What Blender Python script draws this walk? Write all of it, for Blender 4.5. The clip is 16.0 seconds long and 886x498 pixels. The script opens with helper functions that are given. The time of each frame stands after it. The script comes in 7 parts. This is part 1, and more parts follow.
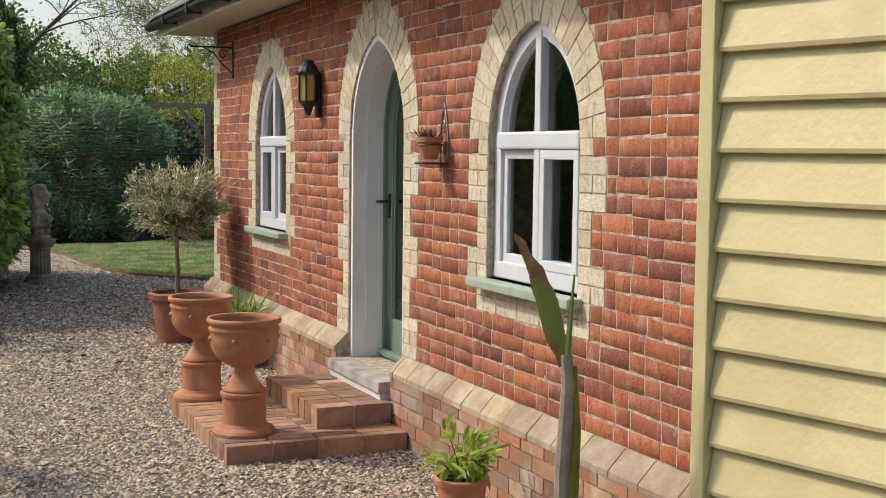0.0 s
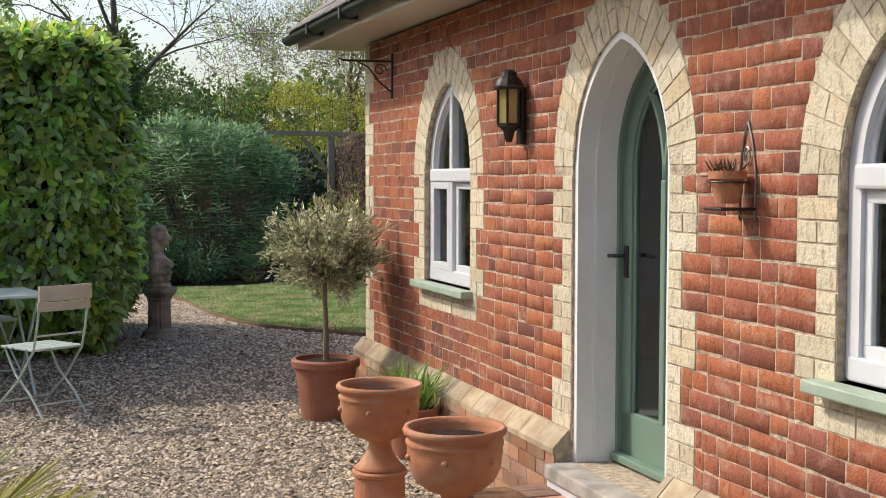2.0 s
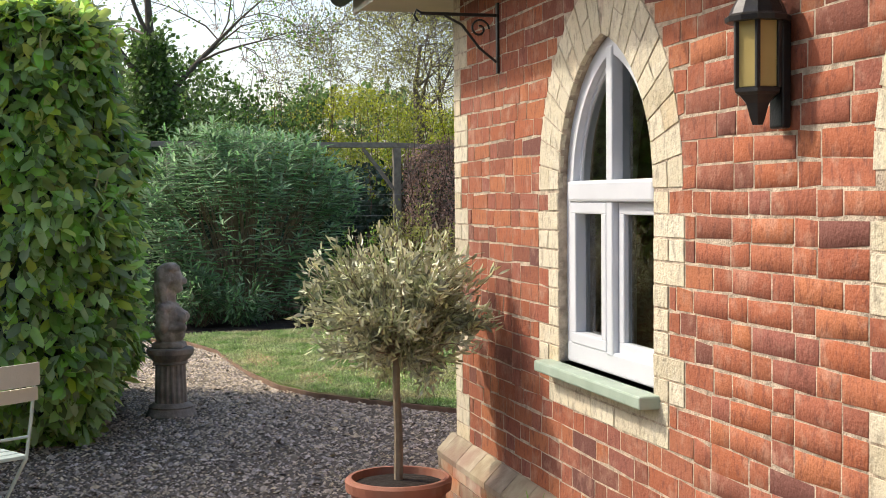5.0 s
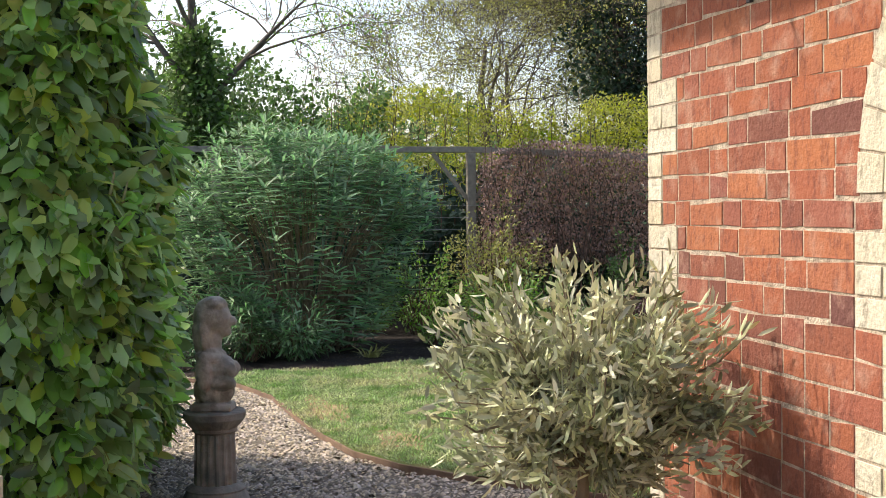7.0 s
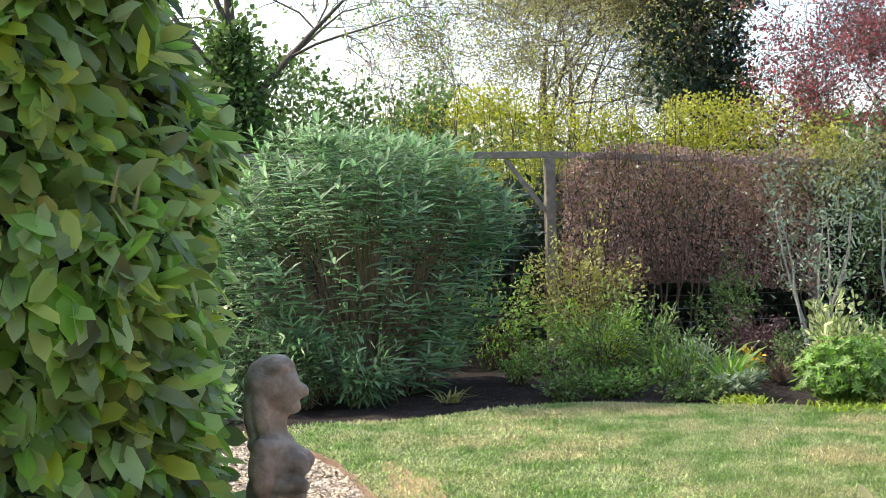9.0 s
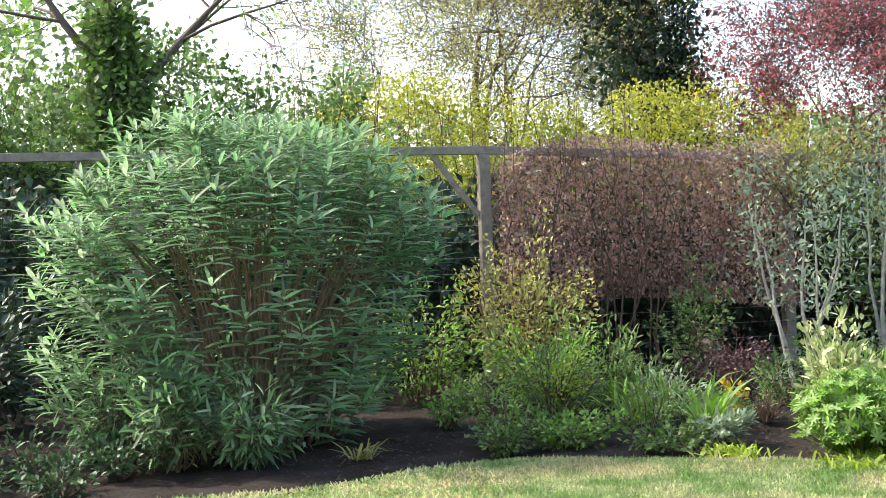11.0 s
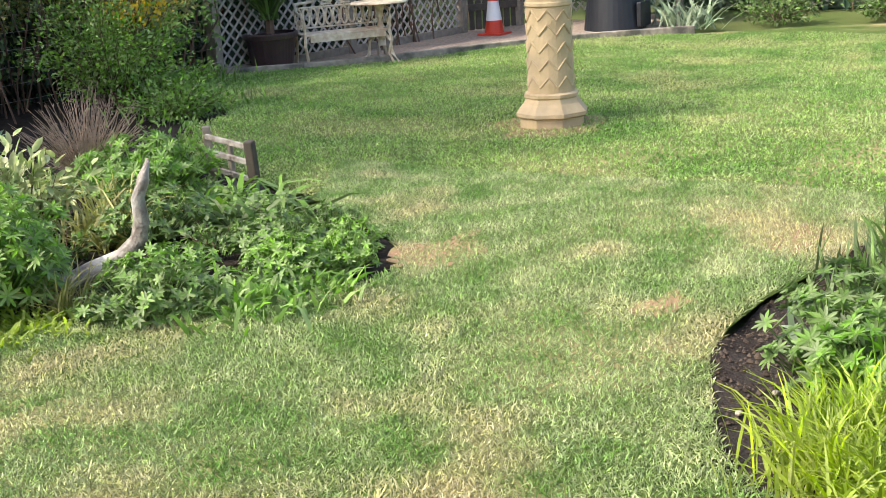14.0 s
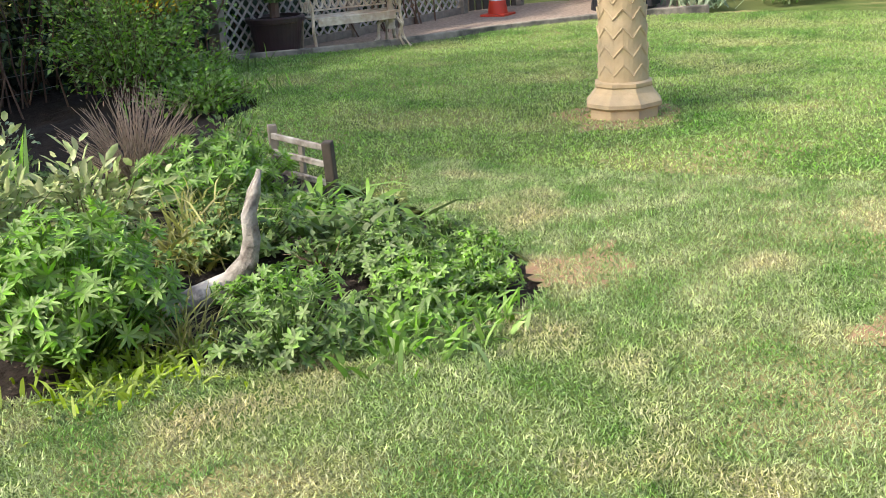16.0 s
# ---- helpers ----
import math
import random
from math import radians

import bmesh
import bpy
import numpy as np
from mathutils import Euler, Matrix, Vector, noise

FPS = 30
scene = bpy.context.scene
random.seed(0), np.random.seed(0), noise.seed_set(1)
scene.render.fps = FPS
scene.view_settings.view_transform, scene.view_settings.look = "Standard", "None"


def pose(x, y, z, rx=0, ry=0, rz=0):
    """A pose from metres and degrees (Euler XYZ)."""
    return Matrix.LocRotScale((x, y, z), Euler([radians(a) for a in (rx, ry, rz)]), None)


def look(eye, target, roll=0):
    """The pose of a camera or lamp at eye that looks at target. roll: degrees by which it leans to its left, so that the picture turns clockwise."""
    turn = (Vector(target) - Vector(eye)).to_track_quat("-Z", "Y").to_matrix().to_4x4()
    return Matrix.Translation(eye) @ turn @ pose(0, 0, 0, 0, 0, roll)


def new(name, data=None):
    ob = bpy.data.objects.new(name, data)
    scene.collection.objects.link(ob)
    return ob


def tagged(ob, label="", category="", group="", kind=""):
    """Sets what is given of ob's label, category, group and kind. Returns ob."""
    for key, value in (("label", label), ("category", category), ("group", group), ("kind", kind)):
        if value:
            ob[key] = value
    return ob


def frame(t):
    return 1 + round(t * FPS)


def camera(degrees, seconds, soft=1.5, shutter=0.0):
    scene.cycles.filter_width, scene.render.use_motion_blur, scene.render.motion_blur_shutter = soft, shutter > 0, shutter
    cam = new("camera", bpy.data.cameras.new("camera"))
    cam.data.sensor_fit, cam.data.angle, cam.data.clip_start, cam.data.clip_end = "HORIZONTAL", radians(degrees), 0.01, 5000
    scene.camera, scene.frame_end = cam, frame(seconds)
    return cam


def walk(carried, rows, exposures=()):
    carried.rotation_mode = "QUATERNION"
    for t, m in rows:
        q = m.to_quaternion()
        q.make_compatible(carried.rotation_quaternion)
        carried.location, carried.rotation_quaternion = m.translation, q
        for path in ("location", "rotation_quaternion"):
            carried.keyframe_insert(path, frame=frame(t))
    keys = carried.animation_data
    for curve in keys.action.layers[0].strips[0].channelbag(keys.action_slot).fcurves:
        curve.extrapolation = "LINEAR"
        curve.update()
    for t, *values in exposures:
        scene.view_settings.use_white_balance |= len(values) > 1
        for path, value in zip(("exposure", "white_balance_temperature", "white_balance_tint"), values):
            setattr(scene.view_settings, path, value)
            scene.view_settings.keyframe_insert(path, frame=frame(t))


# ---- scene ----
cam = camera(38.4, 16.0, soft=0.7)
METRES, EYE, TILT, LEAN, TURN = 15.55, 1.5976, 0.0, 0.0, -22.6
ROWS = [
    (0.0, 0.0, 0.0, 0.0, 0.05, -4.35, -0.64),
    (0.5, -0.0096, 0.0344, 0.0011, 3.33, -3.94, -0.5),
    (1.0, -0.0223, 0.0647, 0.0002, 4.33, -3.61, -0.32),
    (1.5, -0.0334, 0.0939, 0.0022, 4.46, -3.34, -0.21),
    (2.0, -0.0463, 0.1259, 0.0033, 4.56, -3.2, -0.07),
    (2.5, -0.0583, 0.1557, 0.0033, 4.87, -3.02, 0.07),
    (3.0, -0.064, 0.1859, 0.0022, 5.31, -2.85, 0.22),
    (3.5, -0.0689, 0.2197, 0.0037, 5.82, -2.69, 0.35),
    (6.0, -0.1025, 0.3935, 0.0035, 8.38, -2.19, 0.6),
    (6.5, -0.1175, 0.4268, 0.0047, 8.88, -2.03, 0.66),
    (7.0, -0.1306, 0.4614, 0.0035, 9.36, -1.86, 0.7),
    (7.5, -0.1469, 0.496, 0.004, 9.87, -1.64, 0.84),
    (8.0, -0.1608, 0.5283, 0.0031, 10.36, -1.47, 0.91),
    (10.5, -0.1952, 0.6894, 0.0038, 11.25, -0.68, 1.84),
    (11.0, -0.1965, 0.7256, 0.0034, 7.94, -0.88, 2.02),
    (11.5, -0.2003, 0.7551, 0.0053, 2.18, -1.21, 2.30),
    (12.0, -0.1957, 0.7843, 0.0045, -5.87, -1.91, 2.78),
    (12.5, -0.1952, 0.8139, 0.0055, -15.20, -4.06, 3.33),
    (13.0, -0.1955, 0.8395, 0.0091, -23.53, -7.35, 3.68),
    (13.5, -0.1919, 0.8679, 0.0101, -30.63, -11.44, 3.68),
    (14.0, -0.1903, 0.8913, 0.0107, -35.58, -15.14, 3.39),
    (14.5, -0.1852, 0.9066, 0.0099, -38.32, -17.59, 3.24),
    (15.0, -0.1842, 0.9243, 0.0113, -39.20, -18.71, 3.22),
    (15.5, -0.1944, 0.9434, 0.0136, -39.00, -18.34, 3.41),
    (16.0, -0.2101, 0.9584, 0.0136, -38.66, -16.35, 3.57),
]
walk(cam, [(t, pose(0, 0, EYE, TILT, LEAN, TURN) @ pose(METRES * x, METRES * y, METRES * z, 90 + pitch, roll, yaw)) for t, x, y, z, yaw, pitch, roll in ROWS],
     exposures=[(0.0, 0.07), (1.0, 0.13), (3.5, 0.48), (6.5, 0.68), (7.5, 0.86), (8.2, 1.0), (10.5, 1.38), (12.5, 1.68), (13.5, 1.36), (14.5, 1.0), (16.0, 1.0)])

# ---- world, sun, exposure ----
SUN_DIR = Vector((-0.60, 0.42, 0.68)).normalized()
world = bpy.data.worlds.new("sky")
scene.world = world
world.use_nodes = True
wn = world.node_tree.nodes
sky = wn.new("ShaderNodeTexSky")
sky.sky_type = "NISHITA"
sky.sun_disc = False
sky.sun_elevation = math.asin(SUN_DIR.z)
sky.sun_rotation = math.atan2(SUN_DIR.x, SUN_DIR.y)
sky.dust_density = 3.5
sky.ozone_density = 0.6
wn["Background"].inputs[1].default_value = 0.19
world.node_tree.links.new(sky.outputs[0], wn["Background"].inputs[0])
sun = new("sun", bpy.data.lights.new("sun", "SUN"))
sun.data.energy, sun.data.angle, sun.data.color = 2.4, radians(1.5), (1.0, 0.91, 0.77)
sun.matrix_world = look((0, 0, 30), Vector((0, 0, 30)) - SUN_DIR)


# ---- small helpers ----
def rgba(c):
    return (c[0], c[1], c[2], 1.0)


def material(name, base, second=None, scale=8.0, rough=0.8, metal=0.0, bump=0.2, fine=120.0, vary=0.0, stain=None, stain_scale=1.5, leafy=0.0, obj_random=False, spec=0.5):
    """A surface with two colours mixed by noise, fine bump, per-piece variation and broad stains."""
    m = bpy.data.materials.new(name)
    m.use_nodes = True
    nt = m.node_tree
    n, l = nt.nodes, nt.links
    bsdf = n["Principled BSDF"]
    bsdf.inputs["Roughness"].default_value = rough
    bsdf.inputs["Metallic"].default_value = metal
    bsdf.inputs["Specular IOR Level"].default_value = spec
    geo = n.new("ShaderNodeNewGeometry")
    pos = geo.outputs["Position"]
    tex = n.new("ShaderNodeTexNoise")
    tex.inputs["Scale"].default_value = scale
    tex.inputs["Detail"].default_value = 6.0
    l.new(pos, tex.inputs["Vector"])
    ramp = n.new("ShaderNodeValToRGB")
    ramp.color_ramp.elements[0].position, ramp.color_ramp.elements[1].position = 0.35, 0.68
    ramp.color_ramp.elements[0].color = rgba(base)
    ramp.color_ramp.elements[1].color = rgba(second or [c * 0.75 for c in base])
    l.new(tex.outputs["Fac"], ramp.inputs["Fac"])
    out = ramp.outputs["Color"]
    if stain:
        big = n.new("ShaderNodeTexNoise")
        big.inputs["Scale"].default_value = stain_scale
        big.inputs["Detail"].default_value = 8.0
        l.new(pos, big.inputs["Vector"])
        cut = n.new("ShaderNodeMapRange")
        cut.inputs["From Min"].default_value, cut.inputs["From Max"].default_value = 0.5, 0.68
        l.new(big.outputs["Fac"], cut.inputs["Value"])
        mix = n.new("ShaderNodeMix")
        mix.data_type = "RGBA"
        l.new(cut.outputs["Result"], mix.inputs["Factor"])
        l.new(out, mix.inputs["A"])
        mix.inputs["B"].default_value = rgba(stain)
        out = mix.outputs["Result"]
    if vary:
        hsv = n.new("ShaderNodeHueSaturation")
        l.new(out, hsv.inputs["Color"])
        if obj_random:
            info = n.new("ShaderNodeObjectInfo")
            rnd = info.outputs["Random"]
        else:
            rnd = geo.outputs["Random Per Island"]
        white = n.new("ShaderNodeTexWhiteNoise")
        white.noise_dimensions = "1D"
        l.new(rnd, white.inputs["W"])
        v = n.new("ShaderNodeMapRange")
        v.inputs["To Min"].default_value, v.inputs["To Max"].default_value = 1 - vary, 1 + vary
        l.new(rnd, v.inputs["Value"])
        l.new(v.outputs["Result"], hsv.inputs["Value"])
        h = n.new("ShaderNodeMapRange")
        h.inputs["To Min"].default_value, h.inputs["To Max"].default_value = 0.5 - vary * 0.012, 0.5 + vary * 0.03
        l.new(white.outputs["Value"], h.inputs["Value"])
        l.new(h.outputs["Result"], hsv.inputs["Hue"])
        s = n.new("ShaderNodeMapRange")
        s.inputs["To Min"].default_value, s.inputs["To Max"].default_value = 1 - vary * 0.5, 1 + vary * 0.4
        l.new(white.outputs["Value"], s.inputs["Value"])
        l.new(s.outputs["Result"], hsv.inputs["Saturation"])
        out = hsv.outputs["Color"]
    l.new(out, bsdf.inputs["Base Color"])
    if bump:
        ft = n.new("ShaderNodeTexNoise")
        ft.inputs["Scale"].default_value = fine
        ft.inputs["Detail"].default_value = 4.0
        l.new(pos, ft.inputs["Vector"])
        b = n.new("ShaderNodeBump")
        b.inputs["Strength"].default_value = bump
        b.inputs["Distance"].default_value = 0.01
        l.new(ft.outputs["Fac"], b.inputs["Height"])
        l.new(b.outputs["Normal"], bsdf.inputs["Normal"])
    if leafy:
        tr = n.new("ShaderNodeBsdfTranslucent")
        l.new(out, tr.inputs["Color"])
        ms = n.new("ShaderNodeMixShader")
        ms.inputs[0].default_value = leafy
        l.new(bsdf.outputs[0], ms.inputs[1])
        l.new(tr.outputs[0], ms.inputs[2])
        l.new(ms.outputs[0], n["Material Output"].inputs[0])
    return m


def glass_material():
    m = bpy.data.materials.new("window_glass")
    m.use_nodes = True
    n, l = m.node_tree.nodes, m.node_tree.links
    n.remove(n["Principled BSDF"])
    see = n.new("ShaderNodeBsdfTransparent")
    see.inputs["Color"].default_value = (0.72, 0.8, 0.78, 1)
    gloss = n.new("ShaderNodeBsdfGlossy")
    gloss.inputs["Roughness"].default_value = 0.02
    fr = n.new("ShaderNodeFresnel")
    fr.inputs["IOR"].default_value = 2.0
    mix = n.new("ShaderNodeMixShader")
    l.new(fr.outputs[0], mix.inputs[0])
    l.new(see.outputs[0], mix.inputs[1])
    l.new(gloss.outputs[0], mix.inputs[2])
    l.new(mix.outputs[0], n["Material Output"].inputs[0])
    return m


def brick_material(name, tones, bloom, dark, obj_random=False, bump=0.6):
    """Fired clay: one tone a brick, dark drag marks, pale bloom and a sandy grain."""
    m = bpy.data.materials.new(name)
    m.use_nodes = True
    n, l = m.node_tree.nodes, m.node_tree.links
    bsdf = n["Principled BSDF"]
    bsdf.inputs["Roughness"].default_value = 0.92
    bsdf.inputs["Specular IOR Level"].default_value = 0.25
    geo = n.new("ShaderNodeNewGeometry")
    rnd = n.new("ShaderNodeObjectInfo").outputs["Random"] if obj_random else geo.outputs["Random Per Island"]
    ramp = n.new("ShaderNodeValToRGB")
    cr = ramp.color_ramp
    while len(cr.elements) < len(tones):
        cr.elements.new(0.5)
    for i, tone in enumerate(tones):
        cr.elements[i].position = i / (len(tones) - 1)
        cr.elements[i].color = rgba(tone)
    l.new(rnd, ramp.inputs["Fac"])
    out = ramp.outputs["Color"]

    def layer(colour, scale, lo, hi, most, stretch=None):
        vec = geo.outputs["Position"]
        if stretch:
            mp = n.new("ShaderNodeMapping")
            mp.inputs["Scale"].default_value = stretch
            l.new(vec, mp.inputs["Vector"])
            vec = mp.outputs["Vector"]
        tex = n.new("ShaderNodeTexNoise")
        tex.inputs["Scale"].default_value, tex.inputs["Detail"].default_value, tex.inputs["Roughness"].default_value = scale, 7.0, 0.65
        l.new(vec, tex.inputs["Vector"])
        mr = n.new("ShaderNodeMapRange")
        mr.inputs["From Min"].default_value, mr.inputs["From Max"].default_value, mr.inputs["To Max"].default_value = lo, hi, most
        l.new(tex.outputs["Fac"], mr.inputs["Value"])
        mix = n.new("ShaderNodeMix")
        mix.data_type = "RGBA"
        l.new(mr.outputs["Result"], mix.inputs["Factor"])
        l.new(out, mix.inputs["A"])
        mix.inputs["B"].default_value = rgba(colour)
        return mix.outputs["Result"]

    out = layer(dark, 42, 0.5, 0.64, 0.6, (1, 1, 0.45))
    out = layer(bloom, 11, 0.52, 0.72, 0.6)
    out = layer(dark, 240, 0.55, 0.7, 0.55)
    out = layer(bloom, 170, 0.6, 0.72, 0.5)
    l.new(out, bsdf.inputs["Base Color"])
    ft = n.new("ShaderNodeTexNoise")
    ft.inputs["Scale"].default_value, ft.inputs["Detail"].default_value = 75, 6
    l.new(geo.outputs["Position"], ft.inputs["Vector"])
    b = n.new("ShaderNodeBump")
    b.inputs["Strength"].default_value, b.inputs["Distance"].default_value = bump, 0.008
    l.new(ft.outputs["Fac"], b.inputs["Height"])
    l.new(b.outputs["Normal"], bsdf.inputs["Normal"])
    return m


RED_TONES = ((0.2, 0.075, 0.055), (0.38, 0.125, 0.06), (0.31, 0.105, 0.065), (0.42, 0.155, 0.07), (0.27, 0.1, 0.075), (0.35, 0.115, 0.055), (0.15, 0.065, 0.055))
M_BRICK = brick_material("red_brick", RED_TONES, (0.5, 0.3, 0.22), (0.13, 0.05, 0.04))
M_BRICK_ONE = brick_material("red_brick_single", RED_TONES, (0.5, 0.3, 0.22), (0.13, 0.05, 0.04), True)
CREAM_TONES = ((0.5, 0.44, 0.31), (0.66, 0.6, 0.45), (0.58, 0.52, 0.39), (0.7, 0.64, 0.5), (0.6, 0.5, 0.33))
M_CREAM = brick_material("cream_brick", CREAM_TONES, (0.72, 0.68, 0.57), (0.25, 0.21, 0.15), bump=0.8)
M_MORTAR = material("lime_mortar", (0.6, 0.5, 0.38), (0.3, 0.24, 0.18), 26, 0.97, bump=0.9)
M_PLINTH = material("plinth_brick", (0.36, 0.15, 0.09), (0.3, 0.2, 0.14), 12, 0.9, bump=0.6, fine=70, vary=0.3, stain=(0.42, 0.33, 0.24), stain_scale=5.0)
M_STEP = material("step_brick", (0.42, 0.235, 0.15), (0.28, 0.15, 0.1), 14, 0.88, bump=0.6, fine=60, vary=0.4)
M_WHITE = material("white_frame", (0.66, 0.68, 0.72), (0.62, 0.64, 0.68), 5, 0.35, bump=0.02)
M_RENDER = material("white_painted_render", (0.8, 0.8, 0.8), (0.72, 0.72, 0.73), 4, 0.55, bump=0.15, fine=60)
M_GREEN = material("sage_green_paint", (0.16, 0.245, 0.19), (0.15, 0.23, 0.18), 4, 0.4, bump=0.03)
M_SILL = material("pale_sage_sill", (0.36, 0.44, 0.36), (0.3, 0.38, 0.3), 10, 0.5, bump=0.08)
M_BLACK = material("black_metal", (0.02, 0.02, 0.022), (0.03, 0.03, 0.03), 30, 0.4, metal=0.3, bump=0.1)
M_GLASS = glass_material()
M_DARKROOM = material("dim_room", (0.2, 0.21, 0.2), (0.15, 0.16, 0.155), 2, 0.9, bump=0)
M_SLATE = material("roof_slate", (0.13, 0.125, 0.12), (0.2, 0.19, 0.18), 8, 0.7, bump=0.3, vary=0.25)
M_SOFFIT = material("cream_soffit", (0.6, 0.54, 0.44), (0.54, 0.48, 0.38), 4, 0.6, bump=0.05)
M_SHED = material("pale_yellow_boards", (0.62, 0.56, 0.3), (0.58, 0.52, 0.27), 6, 0.55, bump=0.2, fine=40, stain=(0.54, 0.48, 0.25), stain_scale=3)
M_TERRA = material("terracotta", (0.46, 0.2, 0.1), (0.36, 0.145, 0.075), 12, 0.85, bump=0.3, fine=80, stain=(0.5, 0.29, 0.18), stain_scale=6)
M_REDPOT = material("dark_terracotta", (0.33, 0.12, 0.07), (0.27, 0.1, 0.06), 10, 0.75, bump=0.2, stain=(0.36, 0.17, 0.11), stain_scale=5)
M_SOIL = material("dark_soil", (0.02, 0.015, 0.0125), (0.036, 0.028, 0.023), 30, 1.0, bump=1.0, fine=45, stain=(0.038, 0.033, 0.03), stain_scale=2.5, spec=0.15)
M_PEBBLE = material("gravel_stones", (0.48, 0.39, 0.3), (0.27, 0.215, 0.165), 40, 0.8, bump=0.1, vary=0.7)
# Dark bed puts the shade between the stones into the colour.
M_GRAVELBED = material("gravel_bed", (0.2, 0.155, 0.115), (0.1, 0.08, 0.06), 60, 0.9, bump=1.0, fine=60)
# The pale second green stands in for bright glints on the blades.
M_GRASS = material("lawn_blades", (0.22, 0.37, 0.1), (0.57, 0.63, 0.33), 3.4, 0.5, bump=0, vary=0.5, leafy=0.35, stain=(0.6, 0.55, 0.31), stain_scale=1.7)
M_LUSH = material("lush_lawn_blades", (0.21, 0.38, 0.085), (0.4, 0.53, 0.17), 2.2, 0.5, bump=0, vary=0.5, leafy=0.38, stain=(0.52, 0.55, 0.23), stain_scale=0.9)
# Turf base is darkened to put shade between the blades.
M_LAWN = material("lawn_turf", (0.07, 0.12, 0.025), (0.15, 0.18, 0.06), 2.2, 1.0, bump=0.9, fine=90, stain=(0.34, 0.28, 0.14), stain_scale=0.8, spec=0.1)
M_GROUND = material("far_grass", (0.1, 0.14, 0.04), (0.13, 0.14, 0.06), 0.5, 1.0, bump=0.4, fine=8, spec=0.1)
# Laurel green paled past real leaves; fill light is put into the colour.
M_LAUREL_LIT = material("laurel_leaf", (0.45, 0.62, 0.2), (0.28, 0.44, 0.12), 5, 0.22, bump=0.03, vary=0.6, leafy=0.58, spec=0.8)
M_LAURELYOUNG = material("young_laurel_leaf", (0.6, 0.68, 0.15), (0.5, 0.6, 0.11), 4, 0.35, bump=0.03, vary=0.35, leafy=0.5)
M_BUDD = material("grey_green_leaf", (0.27, 0.42, 0.21), (0.16, 0.28, 0.12), 2, 0.55, bump=0, vary=0.55, leafy=0.48, spec=0.4)
M_OLIVE = material("olive_leaf", (0.64, 0.62, 0.42), (0.32, 0.35, 0.18), 7, 0.45, bump=0, vary=0.55, leafy=0.2)
M_LIME = material("lime_leaf", (0.38, 0.48, 0.045), (0.27, 0.39, 0.045), 2, 0.6, bump=0, vary=0.35, leafy=0.4)
M_FRESH = material("fresh_green_leaf", (0.26, 0.42, 0.085), (0.18, 0.32, 0.06), 3, 0.5, bump=0, vary=0.5, leafy=0.42)
M_MID = material("mid_green_leaf", (0.19, 0.29, 0.08), (0.13, 0.21, 0.06), 3, 0.55, bump=0, vary=0.5, leafy=0.36)
# Also colours the inner fills that stand for shade inside hedges and trees.
M_DARKLEAF = material("evergreen_leaf_and_inner_shade", (0.045, 0.085, 0.042), (0.03, 0.06, 0.032), 2, 0.45, bump=0, vary=0.5, leafy=0.15)
M_BROWNLEAF = material("dead_beech_leaf", (0.52, 0.34, 0.28), (0.34, 0.21, 0.17), 3, 0.65, bump=0, vary=0.55, leafy=0.5)
M_MAPLE = material("red_maple_leaf", (0.43, 0.13, 0.15), (0.34, 0.1, 0.13), 2, 0.5, bump=0, vary=0.5, leafy=0.5)
M_SPRING = material("spring_leaf", (0.4, 0.4, 0.12), (0.33, 0.31, 0.11), 1, 0.6, bump=0, vary=0.35, leafy=0.4)
M_CREAMLEAF = material("variegated_leaf", (0.62, 0.63, 0.34), (0.28, 0.4, 0.12), 14, 0.55, bump=0, vary=0.3, leafy=0.3)
M_YELLOW = material("yellow_flower", (0.7, 0.5, 0.03), (0.6, 0.42, 0.03), 10, 0.6, bump=0, vary=0.2, leafy=0.3)
M_BLUEGREEN = material("silvery_leaf", (0.34, 0.42, 0.27), (0.25, 0.34, 0.21), 6, 0.55, bump=0, vary=0.4, leafy=0.32)
M_BARK = material("grey_bark", (0.14, 0.11, 0.085), (0.08, 0.065, 0.05), 18, 0.9, bump=0.8, fine=30)
M_STEM = material("pale_stem", (0.26, 0.2, 0.13), (0.17, 0.13, 0.09), 18, 0.85, bump=0.4, fine=60)
M_TWIG = material("brown_twig", (0.15, 0.09, 0.06), (0.11, 0.07, 0.05), 18, 0.9, bump=0.3)
M_OLDWOOD = material("weathered_wood", (0.3, 0.255, 0.2), (0.2, 0.17, 0.135), 14, 0.85, bump=0.5, fine=50)
M_DARKWOOD = material("dark_wood", (0.09, 0.07, 0.055), (0.06, 0.05, 0.04), 14, 0.85, bump=0.4)
M_STONE = material("old_stone", (0.36, 0.315, 0.25), (0.23, 0.2, 0.16), 14, 0.9, bump=0.5, fine=60, stain=(0.09, 0.085, 0.07), stain_scale=4)
M_BUFF = material("buff_chimney_clay", (0.56, 0.44, 0.27), (0.47, 0.36, 0.21), 10, 0.85, bump=0.3, fine=70, stain=(0.38, 0.31, 0.21), stain_scale=3)


